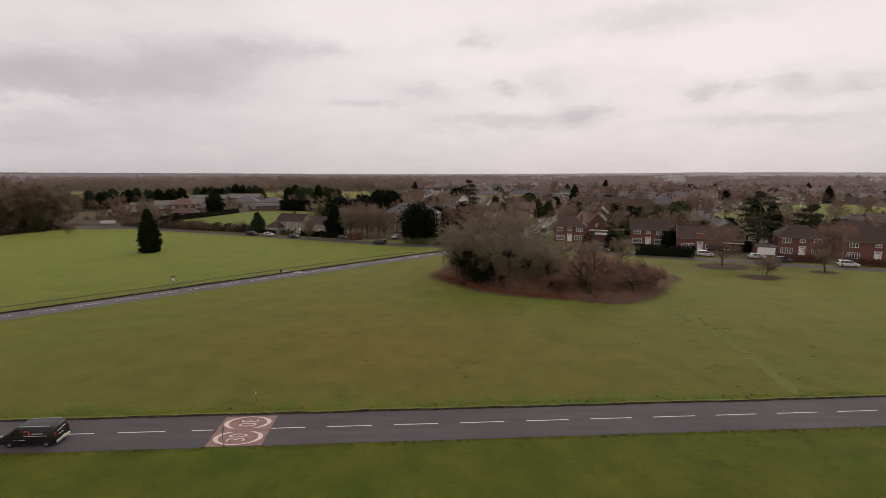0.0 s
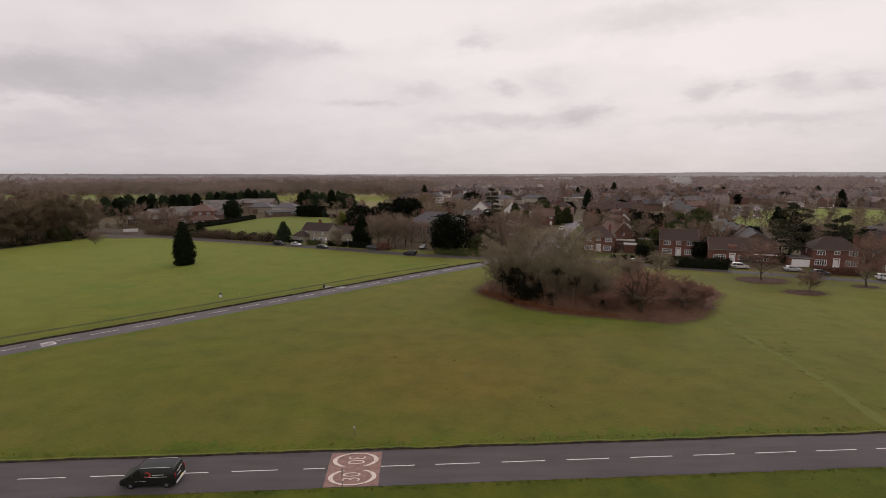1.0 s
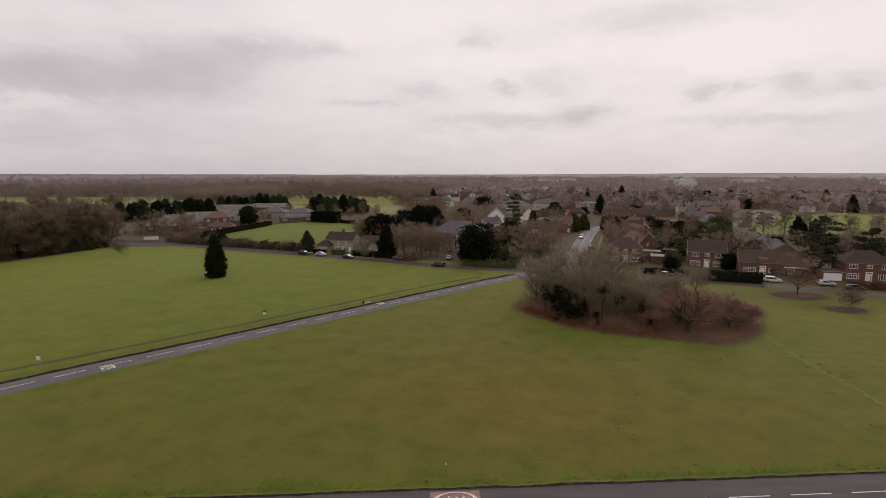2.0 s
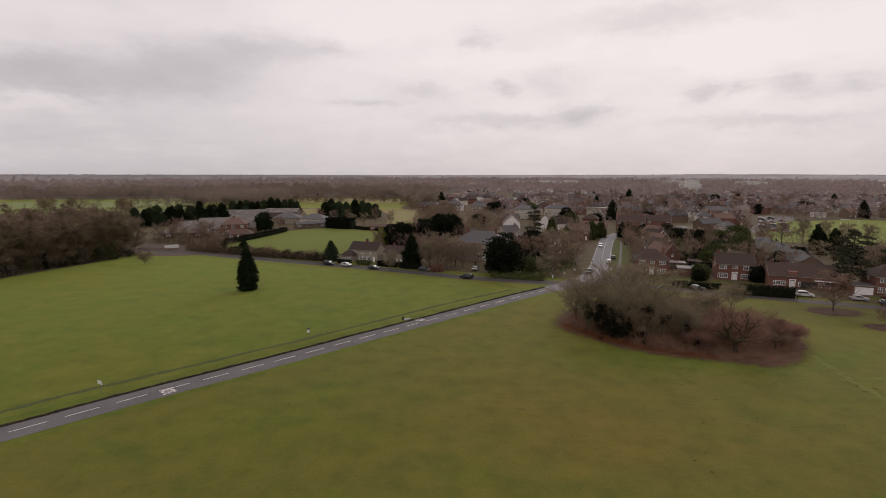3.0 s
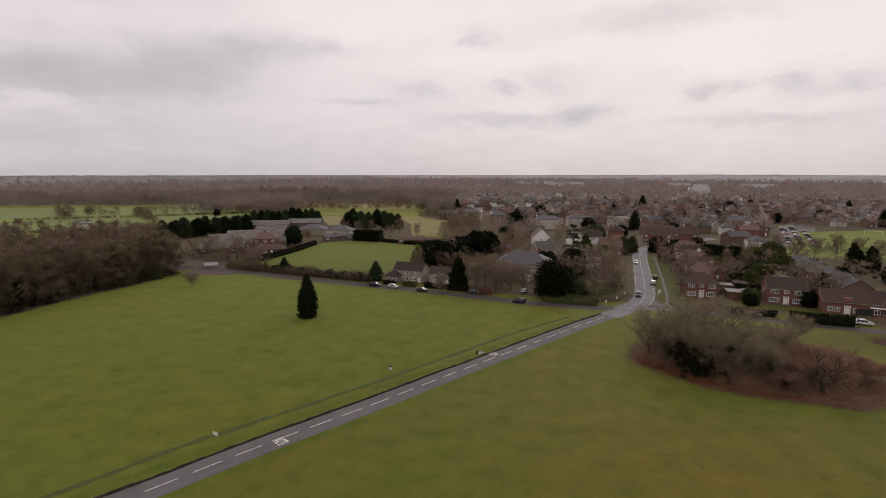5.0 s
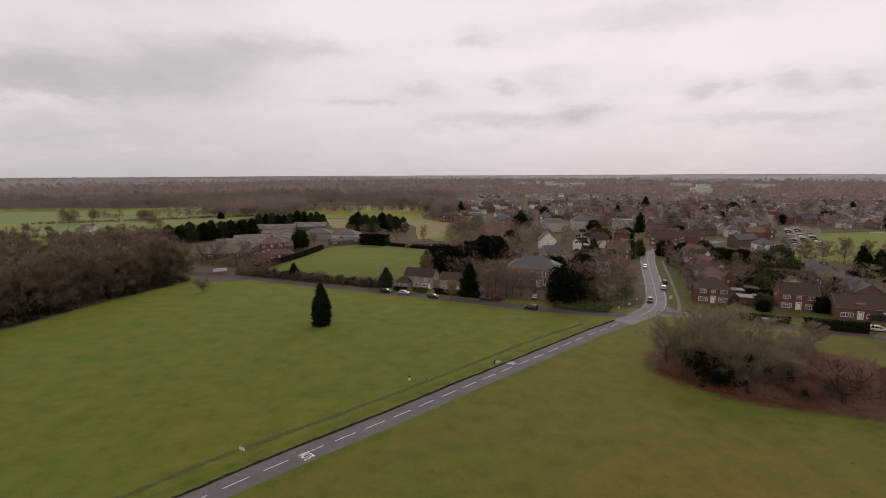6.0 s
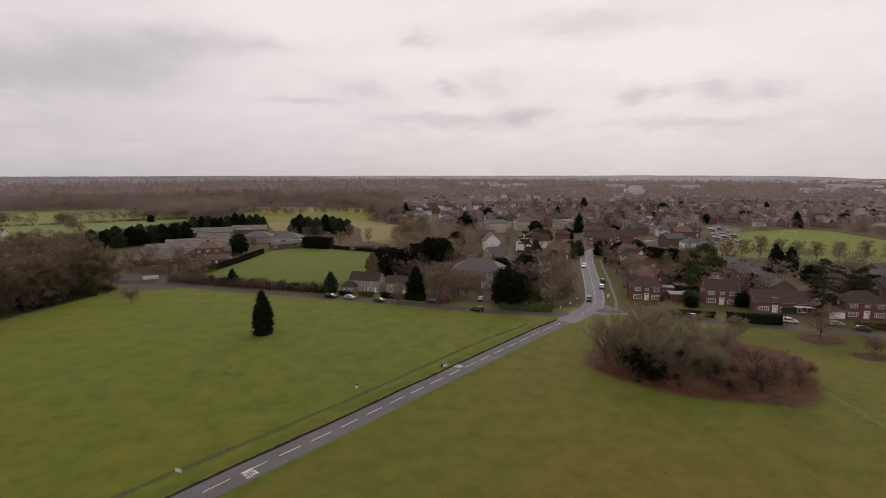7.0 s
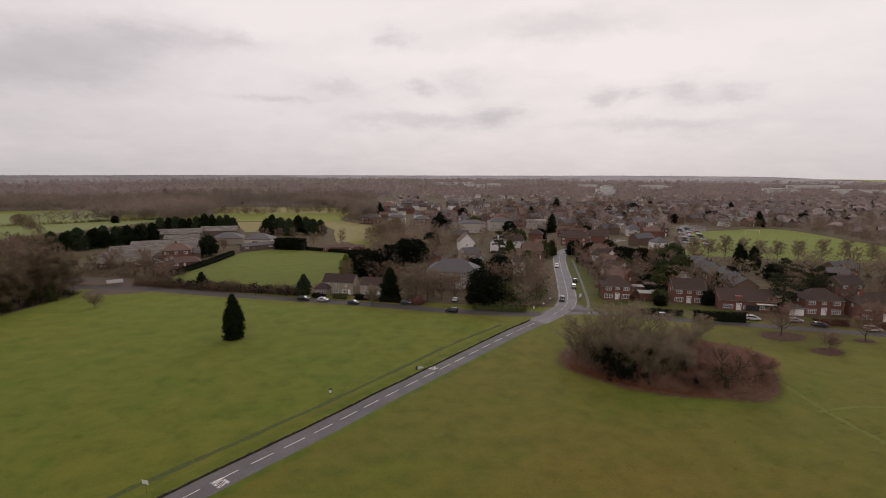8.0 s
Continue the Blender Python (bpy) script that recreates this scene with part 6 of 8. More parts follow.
flats(86, 384, -14, 15, 10, 7.4, RENDER, "pale flat-roofed apartment block", 2)
flats(26, 366, -6, 18, 10, 7.4, RENDER, "cream apartment block behind a dark tree", 2, roof="hip")
flats(52, 376, -4, 19, 10, 7.4, RENDER, "cream apartment block with shallow roof", 2, roof="hip")
flats(-50, 448, -6, 18, 8, 5.6, BRICK, "brick and white terrace of maisonettes", 2, "hip")
flats(-26, 443, -8, 16, 8, 5.6, WHITEWALL, "white and brick terrace of maisonettes", 2, "hip")
flats(-4, 424, -10, 13, 8, 5.6, BROWNBRICK, "brown brick terrace of maisonettes", 2, "hip")
flats(160, 322, 50, 18, 9, 5.0, WHITEWALL, "low white pavilion beside the car park", 1)


# farm and works buildings by the pitch
def barn(x, y, rz, w, d, e, r, label, style="gable", wall_m=BROWNBRICK, roof_m=SHEET):
    ob = thing("barn", label, "barn", "farm buildings")
    bm = bmesh.new()
    box(bm, 0, w, 0, d, 0, e)
    if style == "gable":
        for xx in (0.02, w - 0.02):
            bm.faces.new([bm.verts.new(p) for p in ((xx, 0, e), (xx, d, e), (xx, d / 2, e + r - 0.15))])
    part("wall", bm, wall_m, ob)
    bm = bmesh.new()
    roof_mesh(bm, w, d, e, r, style)
    part("roof", bm, roof_m, ob, "grey corrugated roof")
    part("door", boxes((w * 0.3, w * 0.3 + 3.2, -0.08, -0.02, 0, min(3.0, e - 0.3))), TIMBER, ob, "wide timber barn door")
    for i in range(int(w / 7)):
        if abs(i * 7 + 2 - w * 0.3) > 4:
            add_window(ob, Matrix.Translation((0, -0.06, 0)), (i * 7 + 1.2, i * 7 + 3.4, 1.2, 2.3), 3)
    ob.matrix_basis = spot(x, y, rz)
    return ob


barn(-176, 259, 18, 44, 14, 3.6, 2.2, "long low barn with a brownish corrugated roof")
barn(-180, 276, 18, 46, 16, 3.8, 2.4, "long low barn with a brownish corrugated roof")
barn(-172, 248, 18, 22, 9, 3.0, 1.6, "open-fronted low shed with a stained roof")
barn(-178, 296, 18, 40, 14, 4.0, 2.2, "long low barn with a grey corrugated roof")
barn(-186, 344, 8, 30, 18, 5.0, 2.6, "large grey-roofed barn beside a shelter belt", wall_m=TIMBER)
barn(-172, 326, 8, 20, 12, 4.2, 2.0, "dark timber barn with grey roof", wall_m=TIMBER)
barn(-160, 356, 5, 24, 16, 5.4, 2.6, "large grey-roofed barn beside a shelter belt", wall_m=TIMBER)
barn(-143, 324, 5, 18, 14, 4.2, 3.2, "hip-roofed grey farm building", "hip", STONE, SLATE)
barn(-122, 318, -8, 16, 12, 4.4, 3.0, "hip-roofed grey farm building beside the pitch", "hip", RENDER, SLATE)
barn(-118, 296, 32, 22, 5.5, 2.8, 1.4, "long low clubhouse with a grey roof beside the pitch", "gable", TIMBER, SLATE)
barn(-72, 288, -4, 24, 5, 2.6, 1.2, "long low shed with reddish roof behind the pitch", "gable", BRICK, REDTILE)
fh = house("farmhouse", "red brick farmhouse with a hipped tile roof and white windows", 13, 9, 6.0, 3.2, "hip", BRICK, REDTILE, [(1, 2.8, 0.8, 2.1), (5.4, 7.2, 0.8, 2.1), (9.8, 11.6, 0.8, 2.1), (1, 2.8, 3.8, 5.2), (5.4, 7.2, 3.8, 5.2), (9.8, 11.6, 3.8, 5.2)], [], [], [(3, 4.6, 3.8, 5.2)], [3.6], ((6.0, 4.5, 0.8),))
fh.matrix_basis = spot(-150.0, 265, 12)
ob = house("farmhouse", "low red-tiled wing of the brick farmhouse", 13, 6, 2.6, 2.2, "hip", BRICK, REDTILE, [(2, 4, 0.8, 1.9)], doors=[6.0], porch=False)
ob.matrix_basis = spot(-141.0, 249, 14)

# ---- town beyond, one house at a time up to the middle distance ----
PITCHPOLY = [(120, 240), (160, 300), (206, 356), (292, 368), (306, 345), (302, 316), (292, 280), (286, 254), (264, 218), (230, 196), (190, 205)]
CARPOLY = [(145, 280), (225, 400), (262, 395), (180, 275)]
protos = []
for k, (wm, rm, w, st, lab) in enumerate(((BRICK, TILE, 9.5, "hip", "red brick town house with brown roof"), (BROWNBRICK, REDTILE, 8.5, "gable", "brown brick town house with red roof"), (RENDER, TILE, 9.0, "gable", "cream rendered town house with brown roof"), (BRICK, REDTILE, 12.0, "gable", "red brick town house with red roof"), (WHITEWALL, SLATE, 8.5, "hip", "white town house with slate roof"), (BROWNBRICK, SLATE, 14.0, "gable", "brown brick terrace with slate roof"))):
    protos.append(terrace_house("town_house", lab, w, 8.0, 5.0, 3.0, wm, rm, st, "town houses", far=True))
rnd = random.Random(21)
main_line = smooth_line(MAIN, 6)
spots = []
row = 0
y = 262.0
while y < 690:
    x = -34.0 + rnd.uniform(0, 8)
    limit = 60 + (y - 250) * 1.15 + 90
    ang = 14 * math.sin(row * 1.3)
    while x < limit:
        p = (x + rnd.uniform(-2, 2), y + 0.10 * x * math.sin(row) + rnd.uniform(-3, 3))
        clear = (not inside(p, PITCHPOLY) and not inside(p, CARPOLY) and min((Vector(p) - q).length for q in main_line) > 15
                 and not (p[0] < 52 and p[1] < 300) and not (p[0] < 112 and p[1] < 312) and not (-62 < p[0] < 112 and 350 < p[1] < 400) and not (p[0] < 20 and p[1] < 470) and inside(p, TOWN))
        if clear and rnd.random() < 0.66:
            spots.append((p, ang + rnd.gauss(0, 6) + (180 if row % 2 else 0)))
        x += rnd.uniform(14, 21)
    row += 1
    y += 19 + 0.028 * (y - 262)
rnd.shuffle(spots)
spots = sorted(spots, key=lambda s: s[0][1])[:240]
seen_proto = set()
for i, (p, a) in enumerate(spots):
    k = rnd.choice((0, 1, 2, 2, 3, 4, 4, 5))
    if k in seen_proto:
        copy_thing(protos[k], spot(p[0], p[1], a, rnd.uniform(0.92, 1.1)))
    else:
        seen_proto.add(k)
        protos[k].matrix_basis = spot(p[0], p[1], a)


def far_houses(name, poly, n, seed, label, wall_m):
    """The town's houses too far off to be told apart: walls and pitched roofs, joined."""
    rnd = random.Random(seed)
    V, F, I = [], [], []
    for x, y in scatter(poly, n, seed, avoid=(PITCHPOLY,)):
        w, d, e, r, a = rnd.uniform(6.5, 11), rnd.uniform(6, 7.5), rnd.uniform(3.6, 5.2), rnd.uniform(2.2, 3.4), rnd.choice((0.2, 0.2, 1.77, -0.4)) + rnd.gauss(0, 0.15)
        c, s = math.cos(a), math.sin(a)
        o = len(V)
        for px, py, pz in ((-w / 2, -d / 2, 0), (w / 2, -d / 2, 0), (w / 2, d / 2, 0), (-w / 2, d / 2, 0), (-w / 2, -d / 2, e), (w / 2, -d / 2, e), (w / 2, d / 2, e), (-w / 2, d / 2, e), (-w / 2 + 0.5, 0, e + r), (w / 2 - 0.5, 0, e + r),
                           (-w / 2 - 0.4, -d / 2 - 0.4, e), (w / 2 + 0.4, -d / 2 - 0.4, e), (w / 2 + 0.4, d / 2 + 0.4, e), (-w / 2 - 0.4, d / 2 + 0.4, e)):
            V.append((x + c * px - s * py, y + s * px + c * py, pz))
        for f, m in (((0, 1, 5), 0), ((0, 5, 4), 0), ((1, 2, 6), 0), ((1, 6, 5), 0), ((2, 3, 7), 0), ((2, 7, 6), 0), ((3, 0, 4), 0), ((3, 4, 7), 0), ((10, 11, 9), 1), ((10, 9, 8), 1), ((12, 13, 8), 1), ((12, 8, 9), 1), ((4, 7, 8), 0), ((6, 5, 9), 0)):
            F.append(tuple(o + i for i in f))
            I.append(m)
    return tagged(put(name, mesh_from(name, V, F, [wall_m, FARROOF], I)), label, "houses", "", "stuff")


FARTOWN = [(-20, 640), (150, 690), (420, 690), (640, 560), (760, 420), (1250, 620), (1700, 1400), (1000, 1650), (300, 1450), (60, 1100)]
EASTTOWN = [(312, 375), (308, 300), (296, 236), (420, 200), (640, 260), (1100, 420), (1300, 640), (760, 640), (420, 690), (300, 560)]
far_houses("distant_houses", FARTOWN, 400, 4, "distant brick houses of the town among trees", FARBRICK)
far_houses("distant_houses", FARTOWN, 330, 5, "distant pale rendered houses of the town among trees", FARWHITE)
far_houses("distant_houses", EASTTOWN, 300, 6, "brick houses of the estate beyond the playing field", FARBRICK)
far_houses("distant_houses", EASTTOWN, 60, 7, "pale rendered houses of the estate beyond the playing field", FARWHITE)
for x, y, w, d, h, rz in ((395, 870, 34, 22, 17, -20), (420, 900, 22, 18, 22, -20), (250, 1400, 60, 20, 14, -8), (330, 1440, 40, 20, 15, -8), (860, 980, 70, 22, 14, -35), (960, 900, 90, 26, 14, -35), (1060, 880, 60, 26, 13, -40), (1180, 1240, 120, 30, 16, -40), (60, 1560, 50, 18, 7, 0), (560, 1300, 50, 20, 16, -20), (700, 1220, 70, 22, 15, -25), (240, 1900, 80, 22, 9, 0), (330, 2000, 90, 24, 9, -5)):
    ob = house("warehouse", "distant pale industrial building in the town", w, d, h, 1.2, "hip", FARWHITE, CONCRETE, category="warehouse", group="distant industrial buildings", fascia=False)
    ob.matrix_basis = spot(x, y, rz)


# ---- trees and shrubs ----
# the lone conifer on the meadow
con = evergreen("conifer_tree", 3, 12.4, columnar(5.3, 12.4, 0.3), 420, 26, 0.30, SPRUCE, "tall dense dark green conifer standing alone on the meadow", clump_r=0.28, trunk_r=0.3, inset=0.82, droop=0.3)
con.matrix_basis = spot(-85.0, 138.6, 40, z=0.0)

# the copse
MOSSBARK = mat("lichen_grey_bark", [(0.110, 0.094, 0.055), (0.190, 0.165, 0.105)], 1.5, rough=0.95, bump=0.03, obrand=0.15)
for k, (x, y, h, s, m) in enumerate(((4.5, 103.5, 11.0, 9, TWIG_MOSS), (9.0, 99.0, 11.0, 10, TWIG_MOSS), (15.0, 96.5, 10.5, 11, TWIG_MOSS), (10.0, 106.5, 14.6, 13, PALETWIG), (17.5, 102.5, 14.2, 12, TWIG_MOSS), (3.0, 109.5, 11.5, 10, PALETWIG), (24.5, 104.0, 8.2, 10, PALETWIG), (21.0, 97.0, 7.4, 8, TWIG_MOSS), (32.5, 100.0, 6.0, 10, COPSETWIG), (38.0, 97.0, 5.4, 9, COPSETWIG), (33.0, 109.5, 7.6, 8, PALETWIG), (16.5, 112.0, 13.8, 12, PALETWIG), (29.0, 95.5, 4.6, 8, COPSETWIG), (22.0, 90.5, 3.6, 6, COPSETWIG), (41.0, 94.0, 4.4, 7, COPSETWIG))):
    ob = leader_tree("bare_tree", 100 + k, h, s, 40, 8, 10, 0.05, twig_mat=m, twig_len=1.0, twig_w=0.024, rise=1.0, r0=h * 0.019, haze=int((140 if m is COPSETWIG else 330) * h), bark=MOSSBARK if m is TWIG_MOSS else None,
                     label="leafless tree with a dense twiggy crown in the copse" if k % 2 else "lichen-grey leafless tree of the copse", group="copse trees")
    ob.matrix_basis = spot(x, y, 37 * k)
OAKBARK = mat("mossy_oak_bark", [(0.030, 0.024, 0.014), (0.080, 0.066, 0.038)], 1.2, rough=0.95, bump=0.03)
ob = bare_tree("oak_tree", 223, 9.4, 12.6, 5, 2, fork=0.14, r0=0.40, twig_mat=COPSETWIG, twig_len=1.1, twig_w=0.013, lean=0.56, low=4, thinner=0.65, haze=3600, label="low spreading leafless oak at the edge of the copse", bark=OAKBARK)
ob.matrix_basis = spot(27.7, 88.8, 20)
ob = bare_tree("bare_tree", 206, 5.2, 7.2, 5, 3, fork=0.16, r0=0.17, twig_mat=TWIG_RED, twig_len=0.9, twig_w=0.014, lean=0.62, low=4, label="small leafless tree beside the spreading oak", bark=OAKBARK)
ob.matrix_basis = spot(36.6, 91.0, 0)
rng = np.random.default_rng(8)
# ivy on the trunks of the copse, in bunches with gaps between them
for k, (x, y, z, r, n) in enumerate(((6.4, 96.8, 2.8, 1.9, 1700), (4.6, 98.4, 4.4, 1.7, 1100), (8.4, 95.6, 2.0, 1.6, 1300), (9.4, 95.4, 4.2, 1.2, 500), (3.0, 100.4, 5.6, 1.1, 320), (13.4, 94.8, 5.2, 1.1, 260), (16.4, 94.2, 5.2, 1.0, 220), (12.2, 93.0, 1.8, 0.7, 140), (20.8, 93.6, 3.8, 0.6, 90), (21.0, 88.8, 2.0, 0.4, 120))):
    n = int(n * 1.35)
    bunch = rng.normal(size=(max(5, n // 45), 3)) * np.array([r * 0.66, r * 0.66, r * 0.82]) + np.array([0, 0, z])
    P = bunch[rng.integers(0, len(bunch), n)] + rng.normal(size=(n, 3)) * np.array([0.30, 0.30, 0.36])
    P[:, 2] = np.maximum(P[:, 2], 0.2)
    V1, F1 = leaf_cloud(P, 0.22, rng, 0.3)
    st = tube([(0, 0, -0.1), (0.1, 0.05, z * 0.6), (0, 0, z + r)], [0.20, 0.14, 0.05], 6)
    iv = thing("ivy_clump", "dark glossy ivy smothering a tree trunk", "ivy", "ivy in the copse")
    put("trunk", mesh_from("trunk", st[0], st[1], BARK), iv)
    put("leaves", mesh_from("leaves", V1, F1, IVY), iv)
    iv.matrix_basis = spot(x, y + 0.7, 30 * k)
inner = [(-0.5, 106.5), (4, 98.5), (9.0, 92.8), (17, 88.0), (26, 85.0), (33, 84.2), (38.6, 88.4), (43, 94.5), (47, 104), (44, 111), (34, 117), (18, 118), (5, 115)]
pts = np.array(scatter(inner, 3000, 12))
hts = (1.3 + 1.9 * np.abs(np.sin(pts[:, 0] * 0.35) * np.cos(pts[:, 1] * 0.41)) + rng.uniform(0, 0.9, len(pts))) * np.where(pts[:, 0] > 21, 0.45, 1.0)
thicket("bramble_thicket", pts, hts, 34, BRAMBLE, "reddish brown bramble and dead bracken under the copse", 31, 0.018)
pts = np.array(strip_points([(-0.8, 104.5), (1.5, 100.5), (5.0, 96.4), (9.5, 92.0), (15, 88.6), (22, 86.2)], 1.8, 420, 14))
thicket("dead_bracken", pts, np.full(len(pts), 0.75) * np.where(pts[:, 0] < 10, 1.5, 0.9), 16, mat("russet_dead_bracken", [(0.16, 0.060, 0.026), (0.26, 0.11, 0.048)], 0.5, rough=0.95, island=0.35, thin=0.3), "russet dead bracken along the foot of the copse", 33, 0.05)
pts = np.array(scatter(COPSE, 700, 13))
thicket("dead_grass_tufts", pts, np.full(len(pts), 0.7), 14, mat("straw_grass", [(0.14, 0.11, 0.05), (0.2, 0.17, 0.08)], 0.6, island=0.3), "straw-coloured dead grass at the edge of the copse", 32, 0.02)
for k, (x, y, h, s, m, lab) in enumerate(((44.5, 119.0, 7.0, 6.5, TWIG_MOSS, "thin leafless sapling behind the copse"), (69.0, 117.4, 10.0, 10.5, TWIG_RED, "reddish leafless tree on a ring of fallen leaves"), (71.8, 105.2, 4.6, 5.5, TWIG_RED, "small leafless shrub on a bare patch"), (88.0, 109.2, 11.8, 9.0, TWIG_RED, "slim leafless tree beside the lane"), (110.0, 103.5, 10.5, 10.0, TWIG_RED, "leafless tree beside the lane"), (-139.5, 178.5, 5.0, 6.0, TWIG, "thin leafless tree at the meadow's corner"), (-46.6, 166.3, 7.5, 5.0, TWIG_MOSS, "small leafless tree on the lane verge"), (-33.0, 172.0, 11.0, 8.0, TWIG_MOSS, "leafless tree in front of the hall"), (-26.5, 169.0, 12.0, 9.0, TWIG, "leafless tree in front of the hall"), (-21.0, 172.0, 10.0, 7.0, TWIG, "leafless tree in front of the hall"), (-30.0, 176.5, 12.5, 8.5, TWIG, "leafless tree in front of the hall"), (-23.5, 176.0, 11.0, 8.0, TWIG_MOSS, "leafless tree in front of the hall"), (-16.5, 170.5, 10.0, 7.0, TWIG, "leafless tree in front of the hall"), (-36.5, 181.0, 11.5, 9.0, TWIG, "leafless tree beside the cottages"), (-29.0, 184.0, 12.0, 9.0, TWIG_MOSS, "leafless tree beside the hall"))):
    ob = leader_tree("bare_tree", 300 + k, h, s, 24, 7, 6, 0.14, twig_mat=m, twig_len=0.09 * h + 0.3, twig_w=0.030, label=lab, haze=int(260 * h) if h > 5.2 else 500)
    ob.matrix_basis = spot(x, y, 53 * k)

# evergreens near the houses
EVER = [
    ("holm_oak", -8.0, 162.0, 11.6, lumpy(11.0), 260, 24, 0.5, YEW, "broad dark holm oak beside the lane", 0.8, 0.6, 0.56),
    ("yew_tree", -46.5, 216, 11.5, lumpy(12), 230, 20, 0.6, YEW, "dark yew behind the cottages", 0.6, 0.0, 0.8),
    ("yew_tree", -36.5, 221, 12.5, lumpy(14), 260, 20, 0.6, YEW, "dark yew behind the cottages", 0.6, 0.0, 0.8),
    ("pine_tree", -27.0, 226, 9.5, domed(14), 260, 20, 0.6, YEW, "spreading dark pine behind the hall", 0.6, 5.0, 0.75),
    ("yew_tree", -51.5, 232, 9.5, domed(9), 160, 20, 0.6, YEW, "dark evergreen at the edge of the pitch", 0.6, 0.0, 0.8),
    ("cypress_tree", -39.6, 175.5, 11.0, columnar(6.5, 11.0), 260, 20, 0.42, SPRUCE, "dark conical cypress between the cottages and the hall", 0.4, 0.0, 0.8),
    ("cypress_tree", -71.6, 186.0, 7.6, columnar(5.0, 7.6), 170, 20, 0.36, PINE, "green cypress at the end of the hedge", 0.35, 0.0, 0.8),
    ("golden_conifer", -57.0, 224.0, 8.6, columnar(5.5, 8.6), 160, 20, 0.4, YELLOWLEAF, "yellow-green conifer at the edge of the pitch", 0.35, 0.0, 0.8),
    ("conifer_tree", -113.4, 205.5, 5.6, columnar(4.0, 5.6), 120, 18, 0.34, SPRUCE, "small dark conifer in the scrub hedge", 0.3, 0.0, 0.8),
    ("conifer_tree", -132.5, 282, 9.5, domed(9.0), 180, 20, 0.5, SPRUCE, "round dark conifer beside the farmhouse", 0.5, 1.5, 0.8),
    ("evergreen_tree", 56.0, 155.8, 4.6, domed(4.6), 120, 20, 0.34, OLIVE, "rounded olive-green shrub between the brick houses", 0.35, 0.0, 0.8),
    ("evergreen_tree", 53.6, 151.8, 3.4, domed(3.2), 90, 18, 0.3, YEW, "dark rounded shrub in a front garden", 0.3, 0.0, 0.8),
    ("evergreen_tree", 71.0, 150.5, 5.0, domed(4.5), 110, 18, 0.36, YEW, "dark shrub beside a brick house", 0.35, 0.0, 0.8),
    ("tall_conifer", 27.0, 216.0, 9.5, columnar(5.0, 9.5), 260, 20, 0.5, OLIVE, "tall olive-green conifer among the houses", 0.5, 0.0, 0.7),
    ("tall_conifer", 26.0, 240.0, 11.0, columnar(6.0, 11.0, 0.25), 260, 20, 0.55, OLIVE, "tall olive-green conifer among the houses", 0.5, 0.0, 0.75),
    ("tall_conifer", 56.0, 258.0, 8.0, columnar(5.0, 8.0), 220, 20, 0.5, OLIVE, "yellow-green conifer beside the main road", 0.5, 0.0, 0.75),
    ("tall_conifer", 49.0, 251.0, 9.0, columnar(5.5, 9.0), 220, 20, 0.5, OLIVE, "olive-green conifer beside the main road", 0.5, 0.0, 0.75),
    ("evergreen_tree", 70.0, 258.0, 7.8, domed(9.0), 200, 20, 0.5, YEW, "dark round evergreen at the road bend", 0.5, 0.0, 0.8),
    ("evergreen_tree", 78.5, 254.0, 7.0, domed(8.0), 180, 20, 0.5, YEW, "dark round evergreen at the road bend", 0.5, 0.0, 0.8),
    ("evergreen_tree", 12.0, 376.0, 11.0, domed(11), 160, 18, 0.8, YEW, "dark evergreen in front of cream flats", 0.8, 1.0, 0.7),
    ("evergreen_tree", 3.0, 168.5, 4.0, domed(7.0), 140, 18, 0.42, OLIVE, "broad olive shrub on a garden lawn", 0.45, 0.0, 0.8),
    ("evergreen_tree", 88.0, 202.0, 6.0, domed(7.0), 180, 20, 0.5, PINE, "green evergreen behind the brick houses", 0.5, 0.0, 0.8),
    ("evergreen_tree", 82.0, 190.0, 6.0, domed(8.0), 150, 20, 0.5, OLIVE, "olive-green shrub behind the brick houses", 0.5, 0.0, 0.8),
    ("evergreen_tree", 98.0, 216.0, 6.0, domed(7.0), 150, 20, 0.5, YEW, "dark evergreen behind the brick houses", 0.5, 0.0, 0.8),
    ("evergreen_tree", 140.0, 214.0, 7.5, columnar(6.0, 7.5), 150, 20, 0.5, YEW, "dark evergreen at the edge of the playing field", 0.5, 0.0, 0.8),
    ("evergreen_tree", 146.5, 213.0, 8.5, columnar(4.5, 8.5), 130, 20, 0.5, YEW, "dark evergreen at the edge of the playing field", 0.5, 0.0, 0.8),
    ("evergreen_tree", -1.0, 206.0, 8.5, domed(10.0), 190, 20, 0.5, YEW, "dark evergreen behind the hall", 0.5, 0.0, 0.8),
    ("evergreen_tree", 9.0, 200.0, 10.0, domed(10.0), 190, 20, 0.5, YEW, "dark evergreen behind a garden lawn", 0.5, 0.0, 0.8),
    ("evergreen_tree", 86.0, 236.0, 7.0, domed(9.0), 170, 20, 0.5, YEW, "dark evergreen behind the roadside houses", 0.5, 0.0, 0.8),
    ("evergreen_tree", 96.0, 232.0, 6.5, domed(8.0), 150, 20, 0.5, HEDGE, "dark evergreen behind the roadside houses", 0.5, 0.0, 0.8),
    ("evergreen_tree", 86.8, 140.0, 4.4, domed(5.2), 120, 18, 0.36, YEW, "dark round shrub over the garage", 0.35, 0.0, 0.8),
    ("evergreen_tree", -185.0, 147.0, 14.0, columnar(9.0, 14.0, 0.4), 260, 20, 0.42, OLIVE, "tall olive-green conifer at the edge of the wood", 0.45, 0.0, 0.75),
]
